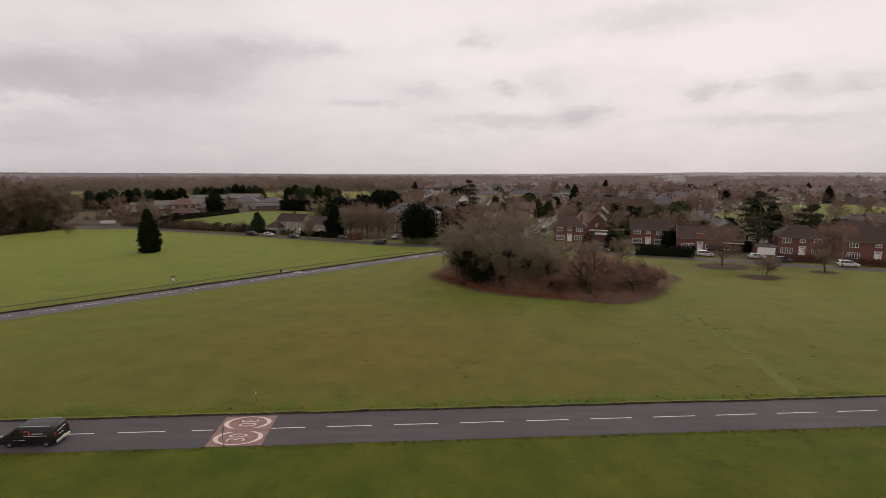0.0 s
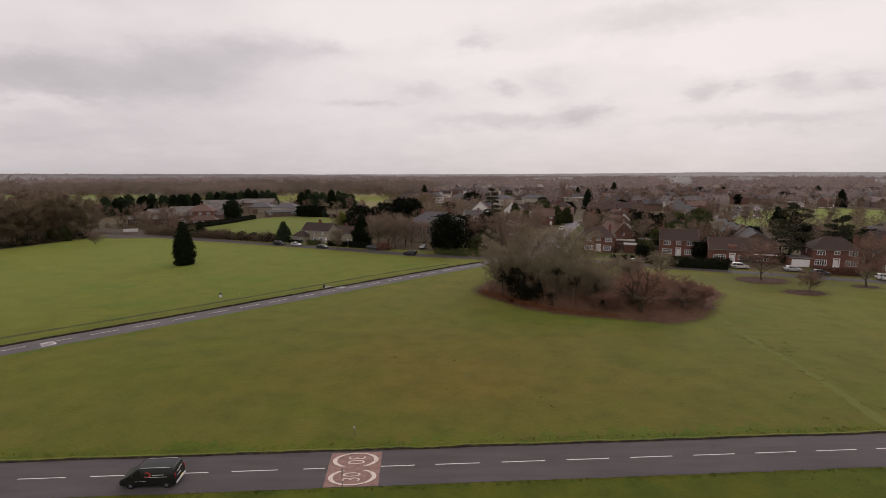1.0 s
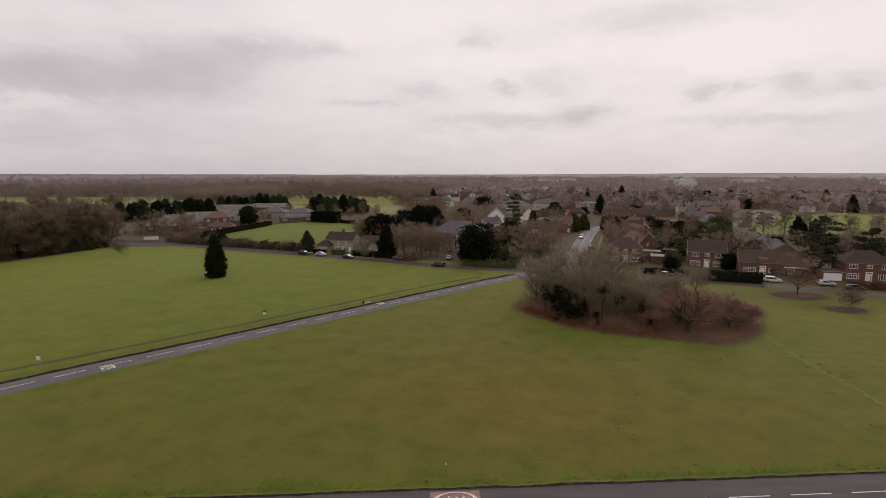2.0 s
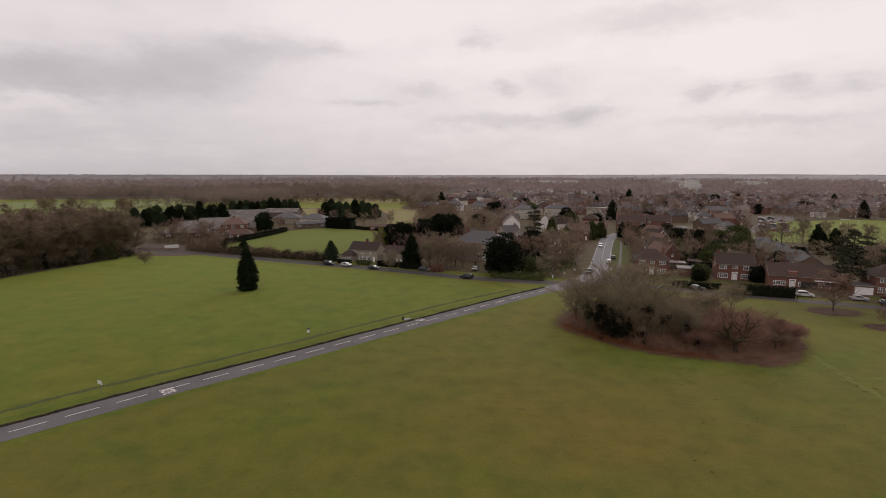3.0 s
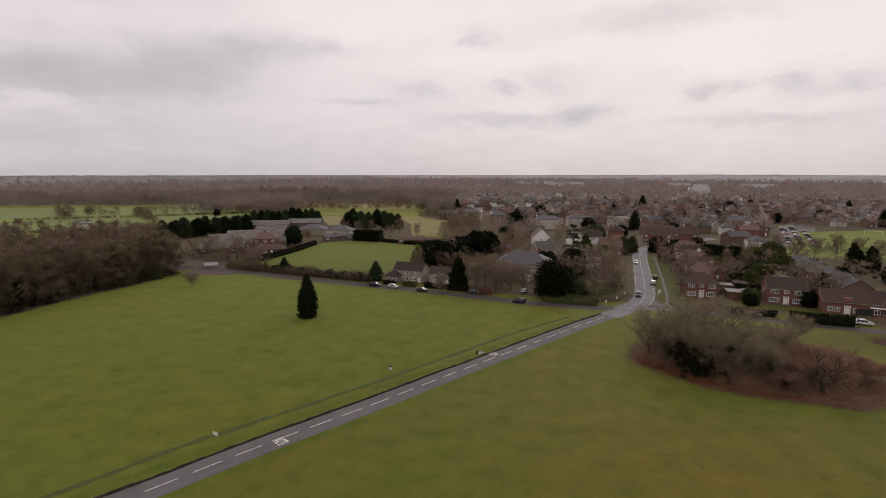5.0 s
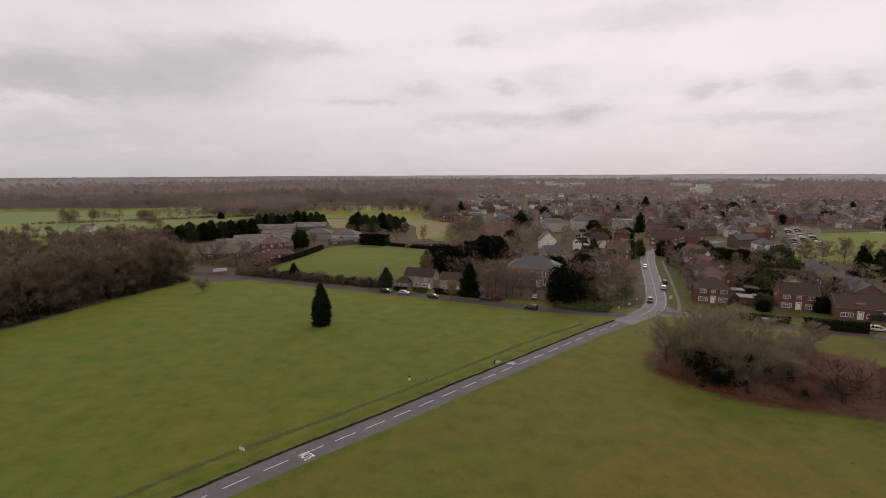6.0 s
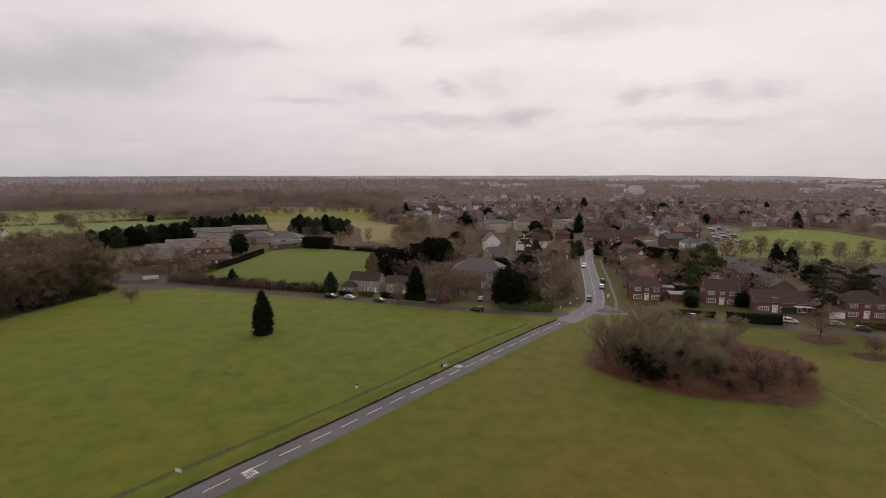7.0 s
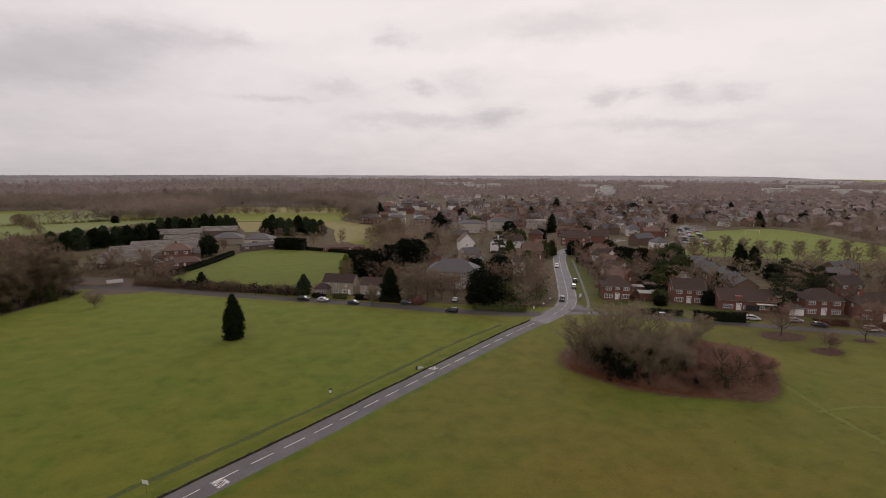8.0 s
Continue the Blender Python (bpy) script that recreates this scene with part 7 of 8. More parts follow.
for k, (nm, x, y, h, prof, cl, lv, sz, m, lab, cr, base, ins) in enumerate(EVER):
    ob = evergreen(nm, 500 + k, h, prof, cl, lv, sz, m, lab, clump_r=cr, base=base, trunk_r=0.2 + h * 0.012, inset=ins)
    ob.matrix_basis = spot(x, y, 47 * k)
cedar("cedar_tree", 1, 17.6, 12.5, "tall dark cedar with tiered branches among the brick houses").matrix_basis = spot(92.8, 141.5, 0)
cedar("pine_tree", 5, 20.0, 8.0, "tall layered dark pine between the hall and the main road").matrix_basis = spot(11.4, 209.8, 30)
cedar("cedar_tree", 2, 13.0, 10.0, "broad dark cedar with flat tiers behind the houses").matrix_basis = spot(113.0, 148.0, 60)

# hedges and walls
hedge("hedge", [(54.5, 135.0), (62, 132.4), (68.4, 130.4)], 2.2, 2.7, HEDGE, "dark clipped evergreen hedge in front of a brick house", 1)
hedge("hedge", [(41.5, 143.4), (47.5, 141.4), (52.6, 139.2)], 1.6, 1.6, HEDGE, "low dark clipped hedge beside the lane", 2)
hedge("hedge", [(88.4, 124.8), (92, 123.4), (96.6, 121.8)], 1.3, 1.5, BEECH, "red-brown beech hedge in front of a brick house", 3)
hedge("hedge", [(100.5, 119.6), (106, 117.0), (114, 114)], 1.3, 1.4, BEECH, "red-brown beech hedge beside the lane", 4)
hedge("hedge", [(-136, 224), (-130, 240), (-124.5, 262), (-121, 284)], 2.6, 2.2, HEDGE, "long clipped green hedge along the pitch", 5)
hedge("hedge", [(-100, 304), (-84, 298)], 6.0, 6.0, YEW, "tall dark evergreen screen behind the pitch", 6, 300, 0.5)
hedge("hedge", [(-82, 297), (-66, 287), (-52, 278)], 2.0, 1.6, HEDGE, "low hedge at the far side of the pitch", 7)
hedge("hedge", [(-12, 157.2), (-3, 153.6), (4, 152.0)], 1.8, 1.8, OLIVE, "loose garden hedge beside the lane", 8)
hedge("hedge", [(-67.5, 181.6), (-63.5, 180.0)], 1.3, 1.3, HEDGE, "dark front garden hedge before the cottage", 21)
hedge("hedge", [(-60.0, 179.2), (-55.5, 177.4)], 1.4, 1.5, OLIVE, "loose olive hedge before the cottage", 22)
hedge("hedge", [(-52.0, 176.4), (-45.0, 173.6)], 1.5, 1.6, HEDGE, "dark front garden hedge before the pale cottage", 23)
hedge("hedge", [(-43.5, 172.4), (-36.5, 169.6)], 1.6, 1.9, YEW, "dark yew hedge beside the lane", 24)
hedge("hedge", [(74, 152.5), (80, 150.4), (86, 148.2)], 1.5, 1.9, HEDGE, "dark side hedge between two brick houses", 25)
hedge("hedge", [(47.0, 158.6), (49.4, 163.6)], 1.2, 1.8, BEECH, "russet side hedge between two brick houses", 26)
hedge("hedge", [(55, 182.5), (66, 178.4), (76, 174.6)], 1.4, 1.8, BEECH, "russet hedge between back gardens", 27)
hedge("hedge", [(57, 190.5), (68, 186.4), (80, 181.8)], 1.2, 1.6, BEECH, "russet hedge between back gardens", 28)
hedge("hedge", [(60, 198.5), (72, 193.6), (84, 189.0)], 1.4, 2.0, HEDGE, "dark hedge between back gardens", 29)
hedge("hedge", [(60, 170.5), (74, 165.5), (90, 160.0)], 1.8, 2.4, HEDGE, "tall dark hedge behind the brick houses", 10)
hedge("hedge", [(66, 186), (80, 180.0), (88, 177.0)], 1.8, 2.6, HEDGE, "dark hedge between back gardens", 12)
hedge("hedge", [(70, 204), (84, 199), (96, 195)], 1.8, 2.6, HEDGE, "dark hedge between back gardens", 13)
hedge("hedge", [(44, 165), (50, 182), (58, 205), (66, 230)], 1.4, 1.6, HEDGE, "garden hedge behind the grass verge", 9)

# scrub along the lane
P = strip_points([(-140, 213.5), (-121, 205.5), (-100, 197.0), (-84, 191.0), (-72, 186.5)], 5.5, 620, 1)
h = 1.6 + 2.6 * np.abs(np.sin(P[:, 0] * 0.33) * np.sin(P[:, 0] * 0.117 + 1)) + rng.uniform(0, 2.2, len(P))
thicket("scrub_hedge", P, h, 9, TWIG_RED, "reddish brown leafless scrub hedge along the lane", 41, 0.06)
thicket("scrub_hedge", P, h, 28, WOODTWIG, "dark brown leafless scrub hedge along the lane", 46, 0.06)
for k, (pts, n) in enumerate((([(-420, 425), (-330, 466), (-280, 496), (-226, 510)], 260), ([(-420, 330), (-300, 345), (-262, 372), (-244, 430), (-222, 500)], 280))):
    P = strip_points(pts, 4.0, n, 60 + k)
    thicket("field_hedge", P, 1.8 + rng.uniform(0, 2.4, len(P)), 26, WOODTWIG, "brown leafless field hedge beside a pasture", 61 + k, 0.16)
P = strip_points([(-131, 210.5), (-113, 202.5), (-98, 196.5), (-74, 186)], 4.2, 330, 2)
V, F = leaf_cloud(np.column_stack([np.repeat(P, 14, axis=0) + rng.normal(scale=0.7, size=(len(P) * 14, 2)), rng.uniform(0.1, 3.3, len(P) * 14) * np.repeat(0.5 + 0.5 * np.sin(P[:, 0] * 0.5) ** 2, 14)]), 0.4, rng)
tagged(put("scrub_leaves", mesh_from("scrub_leaves", V, F, YEW)), "dark evergreen leaves low in the scrub hedge", "undergrowth", "", "stuff")
P = strip_points([(-172, 214), (-160, 213), (-146, 211.5)], 2.5, 80, 4)
thicket("scrub_hedge", P, np.full(len(P), 1.6), 24, TWIG, "dark low scrub beside the lane", 42, 0.06)
P = np.array(scatter([(-176, 236), (-152, 226), (-132, 216), (-126, 232), (-140, 246), (-165, 246), (-182, 246)], 330, 77))
thicket('farm_scrub', P, 1.2 + rng.uniform(0, 2.6, len(P)), 26, WOODTWIG, 'brown leafless scrub in front of the farm buildings', 45, 0.06)
WOODEDGE = [(-153.5, 200), (-157, 190), (-161, 180), (-166, 167), (-171.5, 149), (-175.5, 132), (-180, 110), (-186, 85)]
P = strip_points([(x - 3.0, y) for x, y in WOODEDGE], 5.0, 260, 5)
thicket("wood_edge_scrub", P, 1.5 + rng.uniform(0, 2.2, len(P)), 24, WOODTWIG, "brown scrub along the edge of the wood", 43, 0.06)
P = strip_points([(20, 168), (12, 158.5), (3, 155.5)], 3.0, 130, 7)
thicket("scrub_hedge", P, 1.6 + rng.uniform(0, 1.8, len(P)), 24, TWIG_MOSS, "leafless roadside scrub at the junction", 44, 0.05)

# ivy and bramble thickened to stand for the black shade at the wood's foot
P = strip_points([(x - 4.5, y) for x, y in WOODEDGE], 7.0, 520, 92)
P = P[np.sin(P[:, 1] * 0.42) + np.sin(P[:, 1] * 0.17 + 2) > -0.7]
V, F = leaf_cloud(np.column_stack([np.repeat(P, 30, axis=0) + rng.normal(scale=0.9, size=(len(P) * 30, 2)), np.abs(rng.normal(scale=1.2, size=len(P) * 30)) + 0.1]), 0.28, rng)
tagged(put("ivy_undergrowth", mesh_from("ivy_undergrowth", V, F, IVY)), "dark ivy and bramble standing for shade at the foot of the wood", "undergrowth", "", "stuff")
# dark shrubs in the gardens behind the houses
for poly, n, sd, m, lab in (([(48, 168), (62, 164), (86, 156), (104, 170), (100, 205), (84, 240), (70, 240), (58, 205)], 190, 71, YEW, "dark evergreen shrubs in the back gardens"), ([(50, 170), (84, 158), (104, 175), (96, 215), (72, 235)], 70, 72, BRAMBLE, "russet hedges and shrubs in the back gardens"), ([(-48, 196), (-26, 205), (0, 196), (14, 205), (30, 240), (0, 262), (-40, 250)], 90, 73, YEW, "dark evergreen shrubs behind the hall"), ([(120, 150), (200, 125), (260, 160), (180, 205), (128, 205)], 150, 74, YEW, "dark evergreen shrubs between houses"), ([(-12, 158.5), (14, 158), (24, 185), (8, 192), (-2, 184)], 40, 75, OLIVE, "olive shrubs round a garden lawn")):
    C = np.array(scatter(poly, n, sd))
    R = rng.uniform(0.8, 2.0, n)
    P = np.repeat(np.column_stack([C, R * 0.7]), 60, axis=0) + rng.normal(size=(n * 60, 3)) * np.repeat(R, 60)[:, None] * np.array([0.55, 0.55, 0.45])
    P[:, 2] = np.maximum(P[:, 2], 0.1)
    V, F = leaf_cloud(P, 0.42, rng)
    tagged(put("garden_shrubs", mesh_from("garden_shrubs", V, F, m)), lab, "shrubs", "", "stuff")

# leafless trees: wood, gardens and town, copied from a few grown ones
wood_protos = [leader_tree("bare_tree", 700 + k, 18.0, 12.5, 22, 6, 6, 0.10, rise=0.7, haze=3600, twig_mat=(WOODTWIG, TWIG_MOSS, WOODTWIG, WOODTWIG)[k], twig_len=1.4, twig_w=0.075, label="tall leafless tree at the edge of the roadside wood", group="wood trees") for k in range(4)]
deep_protos = [leader_tree("bare_tree", 710 + k, 18.5, 12.5, 11, 3, 4, 0.2, haze=1300, twig_mat=(WOODTWIG, TWIG, WOODTWIG)[k], twig_len=1.6, twig_w=0.15, label="tall leafless tree inside the roadside wood", group="wood trees") for k in range(3)]
town_protos = [leader_tree("bare_tree", 720 + k, 11.0, 9.0, 16, 5, 6, 0.12, haze=1900, twig_mat=(TWIG, TWIG_RED, TWIG_MOSS, TWIG)[k], twig_len=1.2, twig_w=0.045, label="leafless garden tree in the town", group="town trees") for k in range(4)]
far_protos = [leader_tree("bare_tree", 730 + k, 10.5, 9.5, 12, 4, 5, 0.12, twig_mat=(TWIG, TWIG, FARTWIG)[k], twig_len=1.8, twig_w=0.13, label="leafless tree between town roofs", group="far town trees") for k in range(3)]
lime_proto = leader_tree("lime_tree", 740, 11.5, 7.0, 30, 6, 6, 0.22, twig_mat=TWIG, twig_len=1.0, twig_w=0.032, haze=3600, label="upright leafless lime beside the playing field", group="limes by the playing field", rise=0.45)


def plant_joined(name, protos, places, seed, lo, hi, label):
    """Trees of a wood or a town that nobody would count: grown ones repeated over many places, joined into one."""
    rnd = random.Random(seed)
    mats, got = [], []
    kinds = []
    for p in protos:
        bits = []
        for o in p.children:
            me = o.data
            v = np.empty(len(me.vertices) * 3, dtype=np.float32)
            me.vertices.foreach_get("co", v)
            f = np.array([tuple(q.vertices) for q in me.polygons])
            if me.materials[0] not in mats:
                mats.append(me.materials[0])
            bits.append((v.reshape(-1, 3), f, mats.index(me.materials[0])))
        kinds.append(bits)
    V, o, tri, quad, it, iq = [], 0, [], [], [], []
    for x, y in places:
        a, s, sz = rnd.uniform(0, 6.283), rnd.uniform(lo, hi), rnd.uniform(lo, hi)
        c, d = math.cos(a) * s, math.sin(a) * s
        R = np.array([[c, d, 0], [-d, c, 0], [0, 0, sz]])
        for v, f, m in rnd.choice(kinds):
            V.append(v @ R + np.array([x, y, 0]))
            (tri if f.shape[1] == 3 else quad).append(f + o)
            (it if f.shape[1] == 3 else iq).append(np.full(len(f), m))
            o += len(v)
    for p in protos:
        for ch in list(p.children):
            bpy.data.objects.remove(ch)
        bpy.data.objects.remove(p)
    me = mesh_from(name, np.concatenate(V), [np.concatenate(tri), np.concatenate(quad)], mats, np.concatenate(it + iq))
    return tagged(put(name, me), label, "trees", "", "stuff")


def plant(protos, places, seed, lo, hi, used):
    rnd = random.Random(seed)
    for p in places:
        k = rnd.randrange(len(protos))
        m = spot(p[0], p[1], rnd.uniform(0, 360), rnd.uniform(lo, hi), sz=rnd.uniform(lo, hi))
        if k in used:
            copy_thing(protos[k], m)
        else:
            used.add(k)
            protos[k].matrix_basis = m


WOOD = [(-160, 200), (-165, 183), (-170, 167), (-176, 149), (-180, 132), (-190, 90), (-205, 40), (-300, 40), (-330, 150), (-285, 240), (-215, 252), (-170, 222)]
in_wood = scatter(WOOD, 190, 3, 4.4, ([(-196, 152), (-172, 138), (-170, 152), (-184, 172), (-196, 170)],))
reach = lambda p: min((Vector(p) - Vector(q)).length for q in smooth_line(WOODEDGE, 4))
plant(wood_protos, [p for p in in_wood if reach(p) < 24] + strip_points([(x - 5, y + 1) for x, y in WOODEDGE[:6]], 3.0, 16, 94).tolist(), 5, 0.82, 1.08, set())
plant_joined("wood_trees", deep_protos, strip_points([(x - 12, y + 3) for x, y in WOODEDGE[:5]], 12.0, 22, 93).tolist() + [p for p in in_wood if reach(p) >= 24], 6, 0.85, 1.1, "tall leafless trees deep inside the roadside wood")
ivy_protos = [evergreen("ivy_clad_tree", 800 + k, (8.0, 5.5, 3.5)[k], (columnar(2.4, 8, 0.6), columnar(3.0, 5.5, 0.6), domed(3.8))[k], 110, 12, 0.34, (IVY, OLIVE, OLIVE)[k], ("tree trunk smothered in dark ivy at the wood's edge", "olive-green holly bush at the wood's edge", "low dark evergreen bush at the wood's edge")[k], clump_r=0.55, inset=0.5, group="ivy and bushes at the wood's edge") for k in range(3)]
plant(ivy_protos, [(p[0] + dx, p[1]) for p, dx in zip(strip_points(WOODEDGE[:7], 1.0, 26, 91).tolist(), [(-3.0, -5.5, -8.0, -4.0)[i % 4] for i in range(26)])], 13, 0.6, 1.1, set())
done = set()
plant(town_protos, [(6, 160.5), (10.5, 165.5), (15, 171), (12, 178), (18.5, 180), (22.5, 190), (16, 192), (26, 203), (30.5, 214), (34, 226), (38, 238), (3, 190), (-8, 204), (-14, 212), (-20, 204), (-2, 222), (14, 222), (40, 168.5), (43.5, 174), (48, 190), (53, 206), (58, 222), (64, 240), (56, 178), (66, 186), (72, 196), (80, 170), (76, 158), (84, 155), (116, 160), (122, 166), (128, 140), (136, 142), (110, 132), (130, 176), (126, 196), (96, 206), (90, 214), (106, 222), (120, 222), (-56, 205), (-42, 204), (-18, 236), (-8, 250), (-26, 262), (-20, 284), (-34, 262), (-152, 230), (-90, 330), (-80, 318), (-76, 342), (-96, 344), (-62, 316), (-44, 318), (-30, 330), (-20, 350), (-176, 232), (-184, 240), (-112, 330), (-104, 336), (-130, 300), (-136, 306), (-146, 234), (-140, 228), (-134, 222), (-158, 236), (-164, 242), (-150, 246), (-137, 240), (-170, 240), (-128, 214), (-144, 220)], 7, 0.7, 1.15, done)
places_for = {}
ROWS_CLEAR = ([(-4, 232), (50, 228), (52, 282), (2, 290)], [(90, 150), (108, 150), (124, 216), (100, 216)], [(34, 150), (120, 112), (140, 132), (118, 142), (60, 168), (40, 172)])
for poly, n, sd, lo, hi in (
    ([(36, 172), (62, 168), (120, 142), (160, 128), (250, 110), (280, 195), (160, 225), (120, 240), (70, 262)], 60, 61, 0.6, 1.15),
    ([(-50, 198), (-30, 196), (2, 186), (20, 172), (44, 236), (58, 262), (40, 320), (0, 345), (-46, 320)], 55, 62, 0.7, 1.2),
    ([(-20, 345), (60, 300), (130, 318), (150, 296), (215, 365), (340, 380), (460, 520), (520, 690), (120, 690), (20, 500)], 110, 63, 0.6, 1.1),
):
    places_for[sd] = ([p for p in scatter(poly, n, sd, 5.5, (PITCHPOLY, CARPOLY, *ROWS_CLEAR)) if min((Vector(p) - q).length for q in main_line) > 8.5], lo, hi)
garden_protos = [leader_tree("bare_tree", 750 + k, 11.0, 9.0, 14, 4, 5, 0.12, twig_mat=(TWIG, WOODTWIG, TWIG_MOSS)[k], twig_len=1.5, twig_w=0.08) for k in range(3)]
plant_joined("garden_trees", garden_protos, places_for[61][0] + places_for[62][0], 64, 0.62, 1.15, "leafless trees in the gardens behind the houses")
plant_joined("town_trees", far_protos, places_for[63][0], 65, 0.75, 1.5, "leafless trees between the town's roofs")
plant([lime_proto], [(124, 243), (131, 239), (138, 236), (146, 233), (154, 230.5), (162, 228), (171, 225), (180, 221), (190, 217), (200, 213), (212, 209)], 11, 0.9, 1.12, set())
belt = [evergreen("pine_tree", 760 + k, 10.5, columnar(7.5, 10.5, 0.28), 150, 16, 0.7, PINE if k else SPRUCE, "dense green pine in a shelter belt", clump_r=0.65, base=1.2, group="shelter belt pines") for k in range(2)]
spots2 = [(-222 + 4.6 * i, 304 + 5.0 * i + 3 * (i % 2)) for i in range(9)] + [(-219 + 4.6 * i, 310 + 5.0 * i) for i in range(8)] + [(-198 + 5.2 * i, 392 + 2 * math.sin(i)) for i in range(11)] + [(-118 + 5.5 * i, 372 + 5 * math.sin(i * 1.7)) for i in range(8)] + [(-116 + 6 * i, 382) for i in range(6)]
plant(belt, spots2, 12, 0.85, 1.2, set())
far_ever = [evergreen("evergreen_tree", 780 + k, 10.0, (lumpy(8.5), columnar(5, 10.0))[k], 70, 14, 0.9, (YEW, PINE)[k], "dark evergreen among town roofs", clump_r=0.6, base=0.8, group="town evergreens") for k in range(2)]
plant(far_ever, [p for p in scatter([(-20, 250), (120, 250), (420, 520), (500, 690), (150, 690), (0, 480)], 26, 19, 14, (PITCHPOLY, CARPOLY)) if min((Vector(p) - q).length for q in main_line) > 10] + [(-268, 478), (26, 900), (34, 880), (52, 872), (-222, 750), (298, 372), (232, 462), (240, 470)], 20, 0.45, 0.95, set())


# dark and olive evergreens that stand out between the roofs
kinds = {
    "yew": evergreen("evergreen_tree", 790, 8.0, lumpy(8.0), 190, 16, 0.55, YEW, "dark broad evergreen between roofs", clump_r=0.55, group="town evergreens"),
    "fir": evergreen("conifer_tree", 791, 12.0, columnar(6.5, 12.0, 0.3), 190, 16, 0.55, SPRUCE, "tall dark conifer between roofs", clump_r=0.5, group="town evergreens"),
    "bay": evergreen("evergreen_tree", 792, 6.0, lumpy(7.0), 170, 16, 0.5, OLIVE, "olive-green broad evergreen between gardens", clump_r=0.5, group="town evergreens"),
}
placed = set()
for kind_, x, y, k in (("yew", 74, 322, 1.0), ("yew", 66, 370, 1.1), ("bay", 53, 308, 1.3), ("fir", 97, 359, 1.1), ("yew", 112, 330, 1.0), ("yew", 95, 265, 1.0), ("yew", 88, 232, 0.95), ("yew", 98, 236, 0.9), ("bay", 111, 229, 1.1), ("bay", 98, 221, 0.9), ("fir", 139, 215, 0.75), ("fir", 145, 213, 0.65), ("yew", 128, 182, 0.9), ("yew", 289, 426, 1.2), ("fir", 304, 383, 0.95), ("yew", 182, 463, 1.1), ("bay", 95, 199, 0.9), ("fir", 195, 585, 1.2), ("yew", 274, 540, 1.4), ("yew", 367, 400, 1.1), ("yew", 20, 428, 1.1), ("bay", 44, 397, 1.2), ("yew", 62, 232, 0.6), ("yew", 68, 214, 0.55), ("bay", 74, 208, 0.7), ("yew", 62, 190, 0.5), ("bay", 70, 178, 0.6), ("yew", 96, 176, 0.7), ("yew", 110, 186, 0.8), ("bay", 122, 158, 0.8), ("yew", 132, 160, 0.9), ("bay", 42, 292, 1.0), ("yew", -6, 300, 1.1), ("yew", 150, 420, 1.1), ("fir", 120, 470, 1.0), ("yew", 220, 500, 1.1), ("yew", 330, 470, 1.1), ("yew", 420, 420, 1.0), ("fir", 390, 520, 1.0), ("yew", 60, 520, 1.2), ("yew", 30, 480, 1.1), ("fir", -30, 520, 1.1)):
    m = spot(x, y, 67 * x, k * 1.0, sz=k * (0.9 + 0.2 * ((x * 7 + y) % 5) / 4))
    if kind_ in placed:
        copy_thing(kinds[kind_], m)
    else:
        placed.add(kind_)
        kinds[kind_].matrix_basis = m


# ---- woods and gardens too far off to be counted ----
def far_trees(name, places, heights, per, size, material, label, seed, foot=None):
    """Crowns of crossing twig slivers over many plan points, joined into one."""
    rng = np.random.default_rng(seed)
    P = np.asarray(places)
    n = len(P)
    H = np.asarray(heights)
    w = rng.uniform(0, 6.2832, (n, per))
    u = rng.random((n, per)) ** 0.55
    zz = rng.beta(2.0, 1.4, (n, per))
    R = (0.46 * H)[:, None] * u * np.sqrt(np.maximum(0.05, 1 - (2 * zz - 1.0) ** 2))
    C = np.stack([P[:, :1] + R * np.cos(w), P[:, 1:2] + R * np.sin(w), H[:, None] * (0.12 + 0.88 * zz)], -1).reshape(-1, 3)
    out = np.stack([np.cos(w), np.sin(w), np.full_like(w, 0.9)], -1).reshape(-1, 3)
    D = unit(out + rng.normal(scale=0.7, size=out.shape))
    L = np.repeat(H, per) * rng.uniform(0.12, 0.26, n * per)
    V, F = slivers(C - D * L[:, None] * 0.5, D, L, np.repeat(H, per) * size * rng.uniform(0.6, 1.5, n * per), rng)
    V[:, 2] = np.maximum(V[:, 2], 0.0)
    if foot is not None:
        V[:, 2] += np.repeat(np.asarray(foot), per * 3)
    return tagged(put(name, mesh_from(name, V, F, material)), label, "woodland", "", "stuff")


def band(n, seed, d0, d1, a0, a1, ok):
    rnd = random.Random(seed)
    out = []
    while len(out) < n:
        d = d0 * (d1 / d0) ** rnd.random()
        a = radians(rnd.uniform(a0, a1))
        p = (d * math.sin(a), d * math.cos(a))
        if ok(p):
            out.append(p)
    return out


FIELDS = [[(-640, 560), (-429, 598), (-340, 640), (-283, 524), (-351, 466), (-520, 410)], [(-430, 410), (-332, 466), (-290, 496), (-224, 506), (-238, 474), (-277, 406), (-292, 372), (-400, 300)], [(-235, 660), (-150, 668), (-74, 628), (-78, 566), (-215, 590)], [(-152, 480), (-122, 474), (-118, 420), (-142, 420)], [(-92, 470), (-62, 462), (-24, 402), (-45, 336), (-66, 325), (-72, 400)]]
west = lambda p: p[0] < 0.03 * p[1] - 50 and p[1] > 480 and not any(inside(p, f) for f in FIELDS)
def stand_heights(A, lo, hi, seed, grain):
    """Tree heights that rise and fall from stand to stand."""
    rng = np.random.default_rng(seed)
    lift = np.array([noise.noise((x * grain, y * grain * 2.5, seed)) for x, y in A])
    return lo + (hi - lo) * np.clip(0.45 + 0.8 * lift + rng.normal(scale=0.18, size=len(A)), 0, 1.15)


